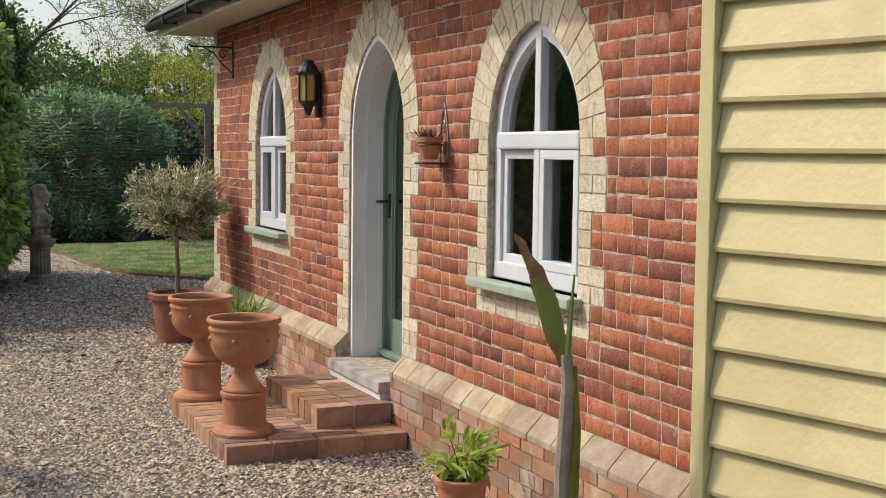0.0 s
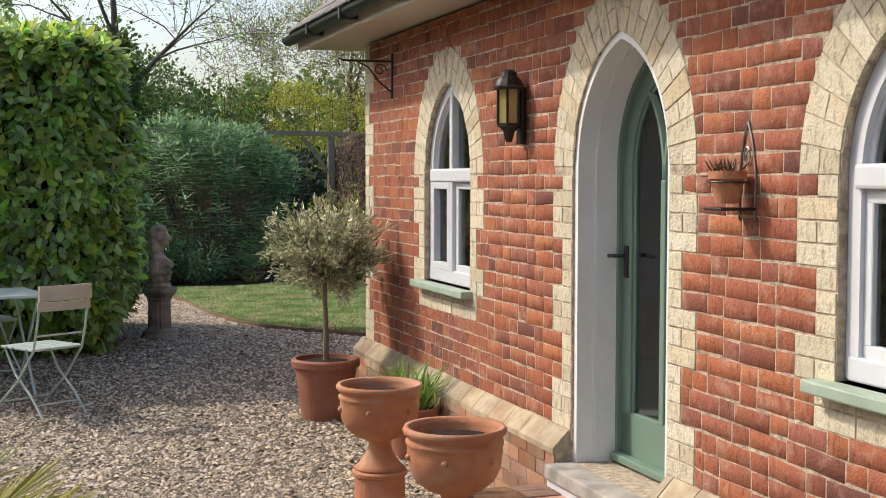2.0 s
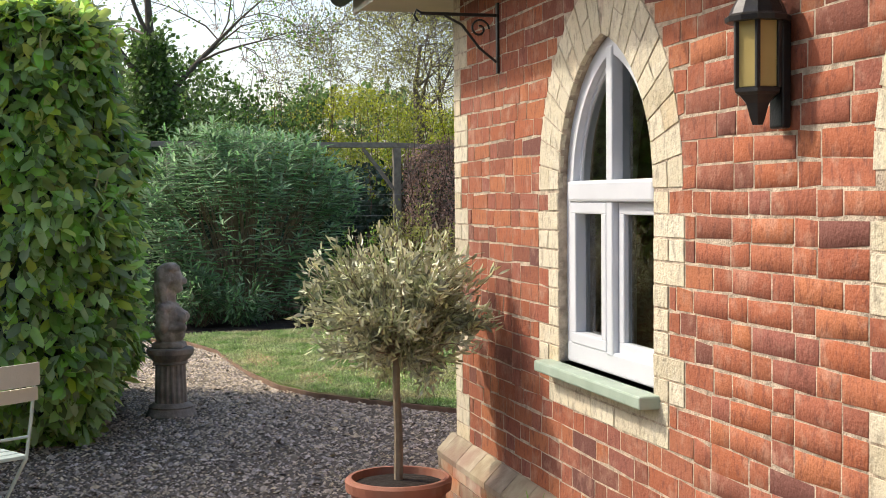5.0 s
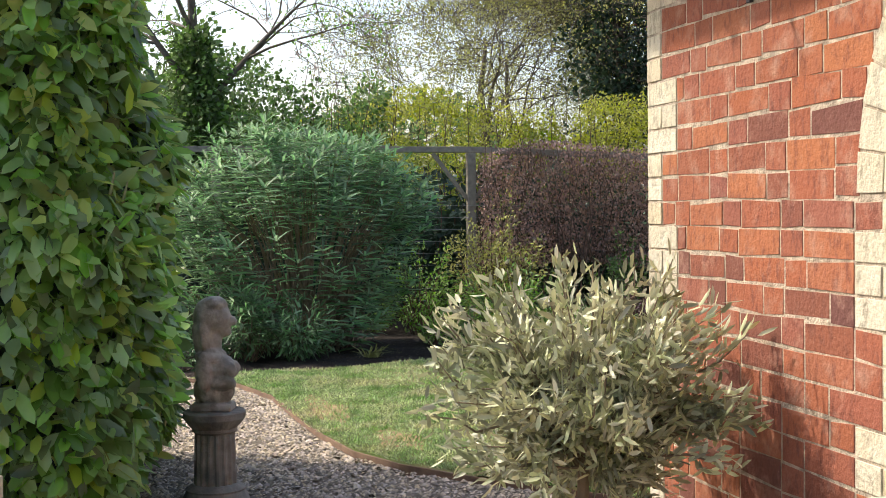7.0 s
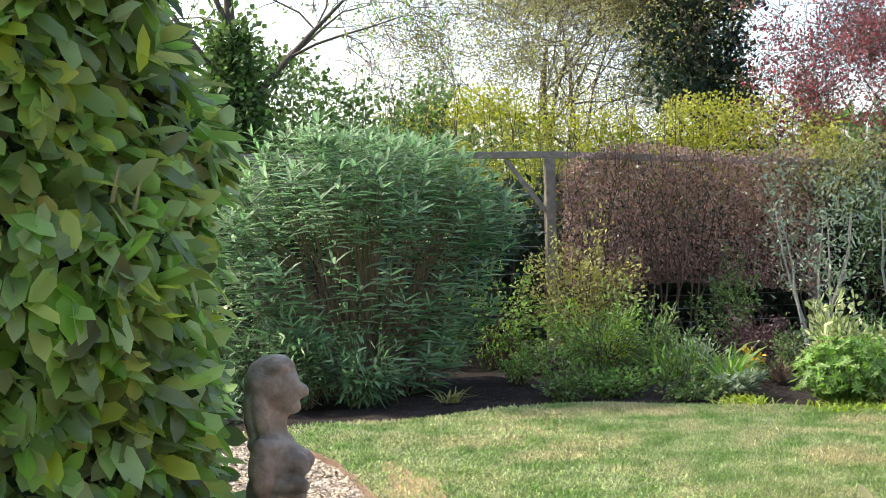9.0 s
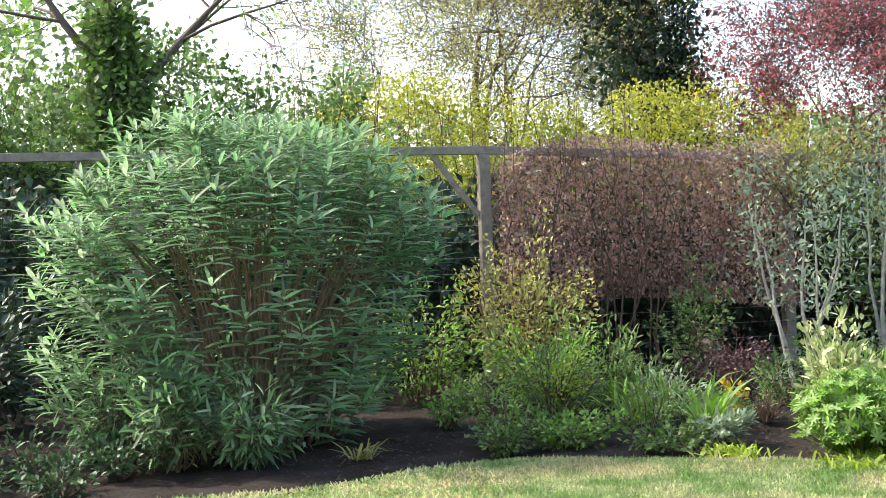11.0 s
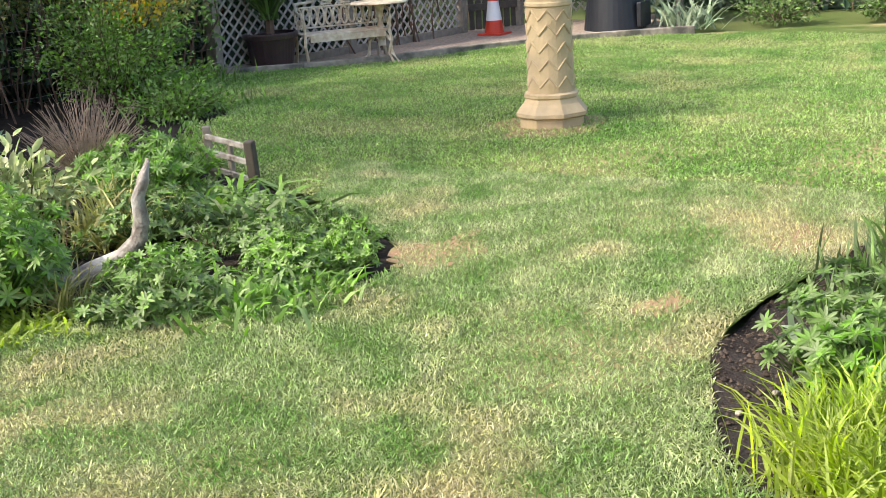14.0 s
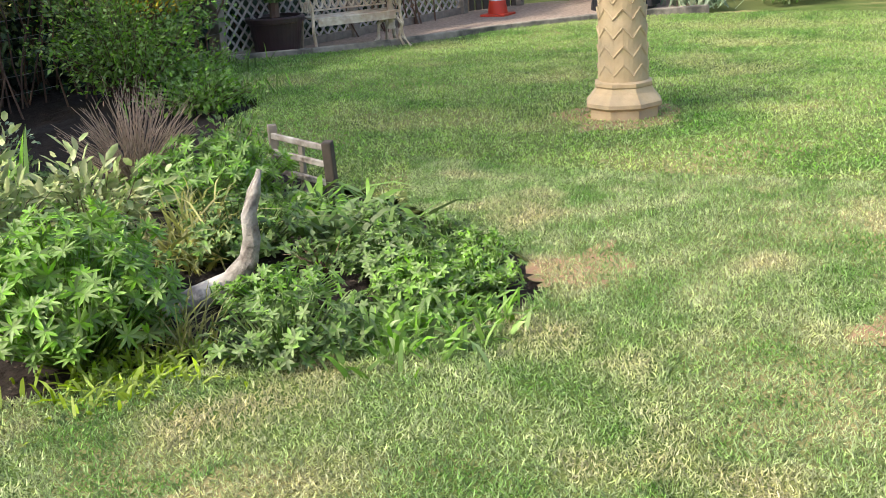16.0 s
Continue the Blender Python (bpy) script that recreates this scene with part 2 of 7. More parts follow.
def np_mesh(name, verts, faces, mat, smooth=False):
    """A mesh from an (n, 3) array and an (m, k) array of corners."""
    verts, faces = np.asarray(verts, dtype=np.float32), np.asarray(faces, dtype=np.int32)
    k = faces.shape[1]
    me = bpy.data.meshes.new(name)
    me.vertices.add(len(verts))
    me.vertices.foreach_set("co", verts.ravel())
    me.loops.add(faces.size)
    me.loops.foreach_set("vertex_index", faces.ravel())
    me.polygons.add(len(faces))
    me.polygons.foreach_set("loop_start", np.arange(0, faces.size, k, dtype=np.int32))
    if smooth:
        me.polygons.foreach_set("use_smooth", np.ones(len(faces), dtype=bool))
    me.update(calc_edges=True)
    me.validate()
    me.materials.append(mat)
    return me


def thing(name, label, category, group="", kind="", at=(0, 0, 0), turn=0.0):
    ob = new(name)
    ob.empty_display_size = 0.1
    ob.matrix_world = pose(*at, 0, 0, turn)
    return tagged(ob, label, category, group, kind)


def part(name, data, mat=None, parent=None, label="", smooth=False):
    """Links a bmesh or a mesh as one mesh object under its parent."""
    if isinstance(data, bmesh.types.BMesh):
        me = bpy.data.meshes.new(name)
        bmesh.ops.recalc_face_normals(data, faces=data.faces[:])
        data.to_mesh(me)
        data.free()
        me.materials.append(mat)
        if smooth:
            me.polygons.foreach_set("use_smooth", np.ones(len(me.polygons), dtype=bool))
    else:
        me = data
    ob = new(name, me)
    if parent:
        ob.parent = parent
    if label:
        ob["label"] = label
    if name in ("stems", "branches", "limbs", "slates", "fronds", "leaves", "twigs"):
        ob["kind"] = "stuff"
    return ob


def box(lo, hi, bevel=0.0, bm=None, m=None):
    bm = bm or bmesh.new()
    lo, hi = Vector(lo), Vector(hi)
    size = hi - lo
    mat = Matrix.Translation((lo + hi) / 2) @ Matrix.Diagonal((size.x, size.y, size.z, 1))
    geom = bmesh.ops.create_cube(bm, size=1.0, matrix=(m @ mat) if m else mat)
    if bevel:
        edges = list({e for v in geom["verts"] for e in v.link_edges})
        bmesh.ops.bevel(bm, geom=edges, offset=bevel, segments=2, affect="EDGES", profile=0.5)
    return bm


def beam(a, b, w, h, bevel=0.004, bm=None):
    """A bar of section w x h from a to b."""
    a, b = Vector(a), Vector(b)
    d = b - a
    q = d.to_track_quat("Y", "Z").to_matrix().to_4x4()
    return box((-w / 2, 0, -h / 2), (w / 2, d.length, h / 2), bevel, bm, Matrix.Translation(a) @ q)


def lathe(profile, n=32, bm=None, m=None, wobble=0.0):
    """Turns (radius, height) pairs round z."""
    bm = bm or bmesh.new()
    rings = []
    for r, z in profile:
        ring = []
        for i in range(n):
            a = 2 * math.pi * i / n
            k = 1 + wobble * math.sin(5 * a + z * 9)
            v = Vector((r * k * math.cos(a), r * k * math.sin(a), z))
            ring.append(bm.verts.new(m @ v if m else v))
        rings.append(ring)
    for a, b in zip(rings, rings[1:]):
        for i in range(n):
            bm.faces.new((a[i], a[(i + 1) % n], b[(i + 1) % n], b[i]))
    if profile[0][0] > 1e-4:
        bm.faces.new(rings[0][::-1])
    if profile[-1][0] > 1e-4:
        bm.faces.new(rings[-1])
    return bm


def tubes(segments, n=5):
    """Verts and faces of tapered tubes: rows of p0, p1, r0, r1."""
    s = np.array([[*a, *b, r, q] for a, b, r, q in segments], dtype=float)
    p0, p1, r0, r1 = s[:, :3], s[:, 3:6], s[:, 6], s[:, 7]
    d = p1 - p0
    d /= np.maximum(np.linalg.norm(d, axis=1, keepdims=True), 1e-9)
    ref = np.where(np.abs(d[:, 2:3]) < 0.9, np.array([[0, 0, 1.0]]), np.array([[1.0, 0, 0]]))
    u = np.cross(d, ref)
    u /= np.linalg.norm(u, axis=1, keepdims=True)
    w = np.cross(d, u)
    ang = 2 * np.pi * np.arange(n) / n
    ring = np.cos(ang)[None, :, None] * u[:, None] + np.sin(ang)[None, :, None] * w[:, None]
    v = np.concatenate([p0[:, None] + ring * r0[:, None, None], p1[:, None] + ring * r1[:, None, None]], axis=1)
    base = (np.arange(len(s)) * 2 * n)[:, None, None]
    i = np.arange(n)
    quad = np.stack([i, (i + 1) % n, n + (i + 1) % n, n + i], axis=1)[None]
    return v.reshape(-1, 3), (base + quad).reshape(-1, 4)


def curve_tube(points, radius, n=8, radii=None, flat=None):
    pts = [Vector(p) for p in points]
    rr = radii or [radius] * len(pts)
    bm = bmesh.new()
    rings = []
    for i, p in enumerate(pts):
        d = (pts[min(i + 1, len(pts) - 1)] - pts[max(i - 1, 0)]).normalized()
        ref = Vector(flat) if flat else Vector((0, 0, 1)) if abs(d.z) < 0.9 else Vector((0, 1, 0))
        u = d.cross(ref).normalized()
        w = d.cross(u)
        rings.append([bm.verts.new(p + (u * math.cos(2 * math.pi * k / n) + w * math.sin(2 * math.pi * k / n)) * rr[i]) for k in range(n)])
    for a, b in zip(rings, rings[1:]):
        for k in range(n):
            bm.faces.new((a[k], a[(k + 1) % n], b[(k + 1) % n], b[k]))
    bm.faces.new(rings[0][::-1])
    bm.faces.new(rings[-1])
    return bm


def unit(a):
    return a / np.maximum(np.linalg.norm(a, axis=1, keepdims=True), 1e-9)


def leaves(P, D, N, L, W, fold=0.15, droop=0.0, wide=0.45):
    """Folded leaves at P along D, facing N, L long and W wide: 8 corners and 8 triangles each."""
    P, D, N = np.asarray(P, float), unit(np.asarray(D, float)), np.asarray(N, float)
    S = unit(np.cross(D, N))
    N = np.cross(S, D)
    L, W = np.broadcast_to(L, len(P))[:, None], np.broadcast_to(W, len(P))[:, None]
    def at(u, s, h):
        return P + D * L * u + S * W * s * 0.5 + N * (W * fold * h - L * droop * u * u)
    a, b = wide - 0.2, wide + 0.25
    v = np.stack([at(0, 0, 0), at(1, 0, 0), at(a, -0.85, 0.8), at(a, 0.85, 0.8), at(b, -0.8, 0.8), at(b, 0.8, 0.8), at(a, 0, -0.3), at(b, 0, -0.3)], axis=1)
    f = np.array([[0, 3, 6], [0, 6, 2], [3, 5, 7], [3, 7, 6], [6, 7, 4], [6, 4, 2], [5, 1, 7], [7, 1, 4]])
    return v.reshape(-1, 3), (np.arange(len(P))[:, None, None] * 8 + f[None]).reshape(-1, 3)


def small_leaves(P, D, N, L, W, droop=0.0):
    """Leaves of two triangles each, folded along the middle."""
    P, D, N = np.asarray(P, float), unit(np.asarray(D, float)), np.asarray(N, float)
    S = unit(np.cross(D, N))
    N = np.cross(S, D)
    L, W = np.broadcast_to(L, len(P))[:, None], np.broadcast_to(W, len(P))[:, None]
    mid = P + D * L * 0.5 + N * W * 0.18
    v = np.stack([P, mid + S * W * 0.5, P + D * L - N * L * droop, mid - S * W * 0.5], axis=1)
    f = np.array([[0, 1, 2], [0, 2, 3]])
    return v.reshape(-1, 3), (np.arange(len(P))[:, None, None] * 4 + f[None]).reshape(-1, 3)


def blades(P, D, L, W, bend=0.3):
    """Grass blades: three bending segments, tapering to the tip."""
    P, D = np.asarray(P, float), unit(np.asarray(D, float))
    S = unit(np.cross(D, np.array([[0.0, 0.0, 1.0]]) + rng.normal(0, 0.2, (len(P), 3))))
    out = D * np.array([1, 1, 0.0])
    L, W = np.broadcast_to(L, len(P))[:, None], np.broadcast_to(W, len(P))[:, None]
    def at(u, s):
        return P + D * L * u + out * L * bend * u * u * 1.5 - np.array([0, 0, 1.0]) * L * bend * u ** 3 * 0.9 + S * W * s * 0.5
    v = np.stack([at(0, -0.7), at(0, 0.7), at(0.35, -1), at(0.35, 1), at(0.72, -0.7), at(0.72, 0.7), at(1, 0)], axis=1)
    f = np.array([[0, 1, 3], [0, 3, 2], [2, 3, 5], [2, 5, 4], [4, 5, 6]])
    return v.reshape(-1, 3), (np.arange(len(P))[:, None, None] * 7 + f[None]).reshape(-1, 3)


rng = np.random.default_rng(5)


def ball(n):
    return unit(rng.normal(size=(n, 3)))


def smooth01(a, b, x):
    t = np.clip((np.asarray(x, float) - a) / (b - a), 0, 1)
    return t * t * (3 - 2 * t)


def ground_z(x, y):
    """The height of the ground: flat by the house, a little higher on the lawn, falling off far away."""
    return 0.2 * smooth01(10.2, 13.8, y) - 0.11 * smooth01(10.5, 15.0, x)


def poly_sd(poly, x, y):
    """Signed distance to a closed outline, negative inside."""
    pts = np.array(poly, float)
    nxt = np.roll(pts, -1, axis=0)
    d = np.full(x.shape, 1e9)
    inside = np.zeros(x.shape, bool)
    gx, gy = np.zeros(x.shape), np.zeros(x.shape)
    for (ax, ay), (bx, by) in zip(pts, nxt):
        ex, ey = bx - ax, by - ay
        t = np.clip(((x - ax) * ex + (y - ay) * ey) / (ex * ex + ey * ey), 0, 1)
        qx, qy = ax + t * ex, ay + t * ey
        dd = np.hypot(x - qx, y - qy)
        near = dd < d
        d, gx, gy = np.where(near, dd, d), np.where(near, qx, gx), np.where(near, qy, gy)
        if ay != by:
            cross = ((ay > y) != (by > y)) & (x < (bx - ax) * (y - ay) / (by - ay) + ax)
            inside ^= cross
    return np.where(inside, -d, d), gx, gy


def region(poly, cell, height, lip=0.0):
    """A grid sheet inside an outline, its rim pulled onto the outline; a downward lip on the rim."""
    p = np.array(poly)
    xs, ys = np.arange(p[:, 0].min() - cell, p[:, 0].max() + 2 * cell, cell), np.arange(p[:, 1].min() - cell, p[:, 1].max() + 2 * cell, cell)
    X, Y = np.meshgrid(xs, ys)
    sd, gx, gy = poly_sd(poly, X, Y)
    snap = np.abs(sd) < cell * 0.6
    X, Y = np.where(snap, gx, X), np.where(snap, gy, Y)
    sd = np.where(snap, 0, sd)
    idx = np.arange(X.size).reshape(X.shape)
    quad = np.stack([idx[:-1, :-1], idx[:-1, 1:], idx[1:, 1:], idx[1:, :-1]], -1).reshape(-1, 4)
    s = sd.ravel()[quad]
    keep = (s <= 1e-9).all(1)
    quad = quad[keep]
    Z = height(X, Y) - lip * (np.abs(sd) < 1e-9)
    return np.stack([X.ravel(), Y.ravel(), Z.ravel()], 1), quad


def rough_noise(X, Y, scale, amp):
    flat = [noise.noise(Vector((float(a) * scale, float(b) * scale, 0.3))) for a, b in zip(X.ravel(), Y.ravel())]
    return np.array(flat).reshape(X.shape) * amp


# ---- ground, gravel, lawn, beds ----
LAWN_EDGE = [(3.9, 12.7), (3.05, 13.4), (2.54, 13.93), (2.25, 14.35), (2.06, 14.8), (1.95, 15.5), (1.89, 16.2), (1.82, 17.2), (1.6, 18.0), (1.1, 18.6)]
BED_EDGE = [(1.7, 18.62), (2.57, 18.66), (3.3, 18.9), (3.9, 18.97), (4.6, 18.82), (5.19, 18.5), (5.53, 18.08), (5.92, 17.75), (6.2, 17.38), (6.52, 17.13), (6.8, 17.02), (7.1, 17.06), (7.38, 17.25),
            (7.6, 17.55), (7.8, 17.9), (8.05, 18.26), (8.35, 18.9), (8.8, 19.8), (9.3, 20.5), (9.75, 20.75), (10.3, 20.85), (10.6, 21.1), (11.0, 21.9), (11.6, 22.5), (12.3, 22.78)]
FAR_EDGE = [(12.7, 23.0), (13.4, 22.5), (14.2, 22.05), (15.6, 21.3), (16.6, 20.5), (17.2, 19.6), (18.2, 17.8), (20.0, 14.0), (21.0, 9.0)]
RIGHT_BED = [(9.5, 14.0), (9.2, 14.8), (8.43, 15.15), (8.0, 15.3), (7.56, 15.36), (7.2, 15.43), (6.8, 15.45), (6.5, 15.39), (6.2, 15.28), (5.93, 15.17), (5.72, 15.05), (5.58, 14.9), (5.48, 14.7), (5.35, 14.3), (5.25, 13.6), (5.4, 12.6), (9.5, 12.2)]
LAWN = LAWN_EDGE + BED_EDGE + FAR_EDGE + [(9.6, 9.0)] + RIGHT_BED[:-1] + [(5.3, 12.3)]

gx, gy = np.meshgrid(np.concatenate([[-900, -300, -100, -40], np.arange(-14, 30.1, 0.5), [45, 100, 300, 900]]), np.concatenate([[-900, -300, -100, -30], np.arange(-8, 40.1, 0.5), [60, 120, 300, 900]]))
gi = np.arange(gx.size).reshape(gx.shape)
gq = np.stack([gi[:-1, :-1], gi[:-1, 1:], gi[1:, 1:], gi[1:, :-1]], -1).reshape(-1, 4)
part_ground = part("ground", np_mesh("ground", np.stack([gx.ravel(), gy.ravel(), ground_z(gx, gy).ravel() - 0.06], 1), gq, M_GROUND))
tagged(part_ground, "rough grass and earth ground reaching the horizon", "ground", kind="structure")

GRAVEL = [(-9, -6), (2.6, -6), (2.6, 11.0), (3.6, 11.0), (4.2, 12.6)] + LAWN_EDGE[:] + [(0.2, 19.2), (-9, 19.2)]
v, f = region(GRAVEL, 0.2, lambda X, Y: ground_z(X, Y) - 0.012)
gravel = tagged(part("gravel", np_mesh("gravel", v, f, M_GRAVELBED)), "pale brown and grey pea gravel drive", "gravel", kind="structure")


def pebbles(poly, per_m2, size, seed):
    """Loose stones as one mesh: squashed, turned eight-sided lumps."""
    r = np.random.default_rng(seed)
    p = np.array(poly)
    area = (p[:, 0].max() - p[:, 0].min()) * (p[:, 1].max() - p[:, 1].min())
    n = int(area * per_m2)
    x, y = r.uniform(p[:, 0].min(), p[:, 0].max(), n), r.uniform(p[:, 1].min(), p[:, 1].max(), n)
    ok = (poly_sd(poly, x, y)[0] < 0) & (poly_sd(LAWN, x, y)[0] > 0.02)
    x, y = x[ok], y[ok]
    n = len(x)
    base = np.array([[1, 0, 0.1], [0.3, 0.9, 0], [-0.8, 0.5, 0.1], [-0.7, -0.6, 0], [0.5, -0.85, 0.05], [0.1, 0.05, 0.8]])
    f0 = np.array([[0, 1, 5], [1, 2, 5], [2, 3, 5], [3, 4, 5], [4, 0, 5]])
    s = size * r.lognormal(0, 0.32, n)
    a = r.uniform(0, 6.3, n)
    v0 = base[None] * (s[:, None] * np.stack([np.ones(n), r.uniform(0.55, 0.9, n), r.uniform(0.5, 0.95, n)], 1))[:, None]
    v0 = v0 * r.uniform(0.8, 1.2, (n, 6, 1))
    c, q = np.cos(a)[:, None], np.sin(a)[:, None]
    vx, vy = v0[..., 0] * c - v0[..., 1] * q, v0[..., 0] * q + v0[..., 1] * c
    tx, ty = r.normal(0, 0.3, (n, 1)), r.normal(0, 0.3, (n, 1))
    vz = v0[..., 2] + vx * tx + vy * ty
    z = ground_z(x, y) - 0.012 + r.uniform(-0.002, 0.006, n)
    v = np.stack([vx + x[:, None], vy + y[:, None], vz + z[:, None]], -1).reshape(-1, 3)
    return v, (np.arange(n)[:, None, None] * 6 + f0[None]).reshape(-1, 3)


v, f = pebbles([(-1.2, 4.2), (2.5, 4.2), (2.5, 9.0), (-1.2, 9.0)], 5000, 0.0098, 1)
v2, f2 = pebbles([(-2.0, 9.0), (2.5, 9.0), (2.5, 11.2), (4.0, 11.2), (4.0, 13.2), (1.2, 19.0), (-1.0, 19.0), (-2.0, 13.0)], 2700, 0.0122, 2)
v = np.concatenate([v, v2])
f = np.concatenate([f, f2 + len(v) - len(v2)])
for k, poly in enumerate(([(-9, -6), (-1.2, -6), (-1.2, 9), (-2, 9), (-2, 19), (-9, 19)], [(-1.2, -6), (2.5, -6), (2.5, 4.2), (-1.2, 4.2)])):
    v2, f2 = pebbles(poly, 380, 0.021, 3 + k)
    f = np.concatenate([f, f2 + len(v)])
    v = np.concatenate([v, v2])
tagged(part("gravel_stones", np_mesh("gravel_stones", v, f, M_PEBBLE)), "loose mixed brown, cream and grey gravel stones", "gravel", kind="stuff")

v, f = region(LAWN, 0.12, lambda X, Y: ground_z(X, Y) + 0.03 + 0.012 * np.sin(X * 2.3) * np.sin(Y * 1.9 + X), lip=0.02)
lawn = tagged(part("lawn", np_mesh("lawn", v, f, M_LAWN, True)), "mown lawn, green with straw-coloured worn patches", "lawn", kind="structure")
BED_BACK = [(0.6, 18.7)] + BED_EDGE + [(12.7, 23.0), (12.9, 24.4), (-6, 24.4), (-6, 18.9)]


def soil_height(X, Y):
    return ground_z(X, Y) - 0.005 + rough_noise(X, Y, 2.3, 0.04) + rough_noise(X, Y, 9.0, 0.025)


v, f = region(BED_BACK, 0.1, soil_height)
tagged(part("flower_bed_back", np_mesh("flower_bed_back", v, f, M_SOIL)), "dark crumbly soil of the curved border", "flower bed", kind="structure")
v, f = region(RIGHT_BED, 0.06, soil_height)
tagged(part("flower_bed_right", np_mesh("flower_bed_right", v, f, M_SOIL)), "dark crumbly soil of the island bed", "flower bed", kind="structure")


WORN_SPOTS = ((7.35, 17.01, 0.3, 0.17), (10.45, 18.05, 0.42, 0.36), (6.95, 15.75, 0.16, 0.1), (8.05, 15.55, 0.26, 0.12), (2.12, 16.4, 0.13, 0.5), (2.38, 15.05, 0.13, 0.4))


def grass(poly, per_m2, length, width, seed):
    r = np.random.default_rng(seed)
    p = np.array(poly)
    n = int((p[:, 0].max() - p[:, 0].min()) * (p[:, 1].max() - p[:, 1].min()) * per_m2)
    x, y = r.uniform(p[:, 0].min(), p[:, 0].max(), n), r.uniform(p[:, 1].min(), p[:, 1].max(), n)
    ok = (poly_sd(LAWN, x, y)[0] < 0.01) & (poly_sd(poly, x, y)[0] < 0)
    for cx, cy, rx, ry in WORN_SPOTS:
        ok &= (((x - cx) / rx) ** 2 + ((y - cy) / ry) ** 2 > r.uniform(0.0, 1.6, n)) | (r.random(n) < 0.5)
    x, y = x[ok], y[ok]
    n = len(x)
    P = np.stack([x, y, ground_z(x, y) + 0.012 * np.sin(x * 2.3) * np.sin(y * 1.9 + x) + 0.025], 1)
    D = np.stack([r.normal(0, 1.1, n), r.normal(0, 1.1, n), np.ones(n)], 1)
    return small_leaves(P, D, r.normal(size=(n, 3)), length * r.uniform(0.5, 1.4, n), width * r.uniform(0.7, 1.3, n), 0.2)


v, f = grass([(3.6, 14.8), (5.9, 14.8), (9.0, 15.3), (9.0, 18.8), (6.9, 17.6), (3.6, 19.2)], 15000, 0.028, 0.0036, 3)
v2, f2 = grass([(1.5, 13.0), (3.6, 13.0), (3.6, 19.2), (1.5, 19.2)], 4500, 0.032, 0.007, 4)
v3, f3 = grass([(9.0, 14.0), (17, 14.0), (17, 23.0), (9.0, 23.0), (7.5, 18.0), (9.0, 18.8)], 3700, 0.03, 0.008, 6)
tagged(part("lawn_grass", np_mesh("lawn_grass", np.concatenate([v, v2]), np.concatenate([f, f2 + len(v)]), M_GRASS)), "short mown grass blades with dry patches", "grass", kind="stuff")
tagged(part("lawn_grass", np_mesh("lawn_grass", v3, f3, M_LUSH)), "lush mown grass blades of the far lawn", "grass", kind="stuff")

# ---- house ----
WX, H0, H1, TOP = 2.482, 3.3, 11.26, 2.62
COURSE, PLINTH = 0.0755, 0.455
OPEN = {"near": (5.09, 0.443, 1.0, 1.66, 0.525), "door": (7.10, 0.463, 0.31, 1.70, 0.585), "far": (9.40, 0.428, 1.0, 1.67, 0.555)}


def arch_half(o, z, grow=0.0):
    """Half the width of an opening (grown outwards) at height z, or 0 above its point."""
    c, a, z0, zs, h = o
    off = (h * h - a * a) / (2 * a)
    r = a + off + grow
    if z <= zs:
        return a + grow
    k = r * r - (z - zs) ** 2
    return max(0.0, math.sqrt(k) - off) if k > 0 else 0.0


def arch_path(o, grow=0.0, n=14, base=None):
    """(y, z) round an opening from its left foot over the point to its right foot."""
    c, a, z0, zs, h = o
    off = (h * h - a * a) / (2 * a)
    r = a + off + grow
    top = math.acos(min(1.0, off / r))
    arc = [(r * math.cos(top * i / n) - off, zs + r * math.sin(top * i / n)) for i in range(n + 1)]
    right = [(a + grow, z0 if base is None else base)] + arc
    return [(c + y, z) for y, z in right] + [(c - y, z) for y, z in right[::-1][1:]]


def arch_z(o, y, grow=0.0):
    c, a, z0, zs, h = o
    off = (h * h - a * a) / (2 * a)
    r = a + off + grow
    return zs + math.sqrt(max(0.0, r * r - (abs(y - c) + off) ** 2))


bm = bmesh.new()
ys = sorted({H0, H1} | {o[0] + o[1] * (2 * i / 24 - 1) for o in OPEN.values() for i in range(25)})
for ya, yb in zip(ys, ys[1:]):
    mid = (ya + yb) / 2
    hole = next((o for o in OPEN.values() if abs(mid - o[0]) < o[1]), None)
    spans = [(-0.1, -0.1, TOP, TOP)] if hole is None else [(-0.1, -0.1, hole[2], hole[2]), (arch_z(hole, ya), arch_z(hole, yb), TOP, TOP)]
    for a0, b0, a1, b1 in spans:
        for x, flip in ((WX + 0.0015, 1), (WX + 0.33, 0)):
            q = [bm.verts.new((x, ya, a0)), bm.verts.new((x, yb, b0)), bm.verts.new((x, yb, b1)), bm.verts.new((x, ya, a1))]
            bm.faces.new(q[::-1] if flip else q)
bmesh.ops.remove_doubles(bm, verts=bm.verts[:], dist=1e-4)
for o in OPEN.values():
    path = arch_path(o)
    ring = path + [path[0]]
    for (ya, za), (yb, zb) in zip(ring, ring[1:]):
        bm.faces.new([bm.verts.new(c) for c in ((WX + 0.0015, ya, za), (WX + 0.0015, yb, zb), (WX + 0.33, yb, zb), (WX + 0.33, ya, za))])
wall_front = tagged(part("wall_front", bm, M_MORTAR), "old red brick wall with cream brick dressings", "wall", kind="structure")
bm = box((WX + 0.006, H1 - 0.33, -0.1), (8.0, H1 - 0.004, TOP))
box((WX + 0.34, H0, -0.1), (8.0, H0 + 0.3, TOP), 0, bm)
box((7.7, H0 + 0.3, -0.1), (8.0, H1 - 0.33, TOP), 0, bm)
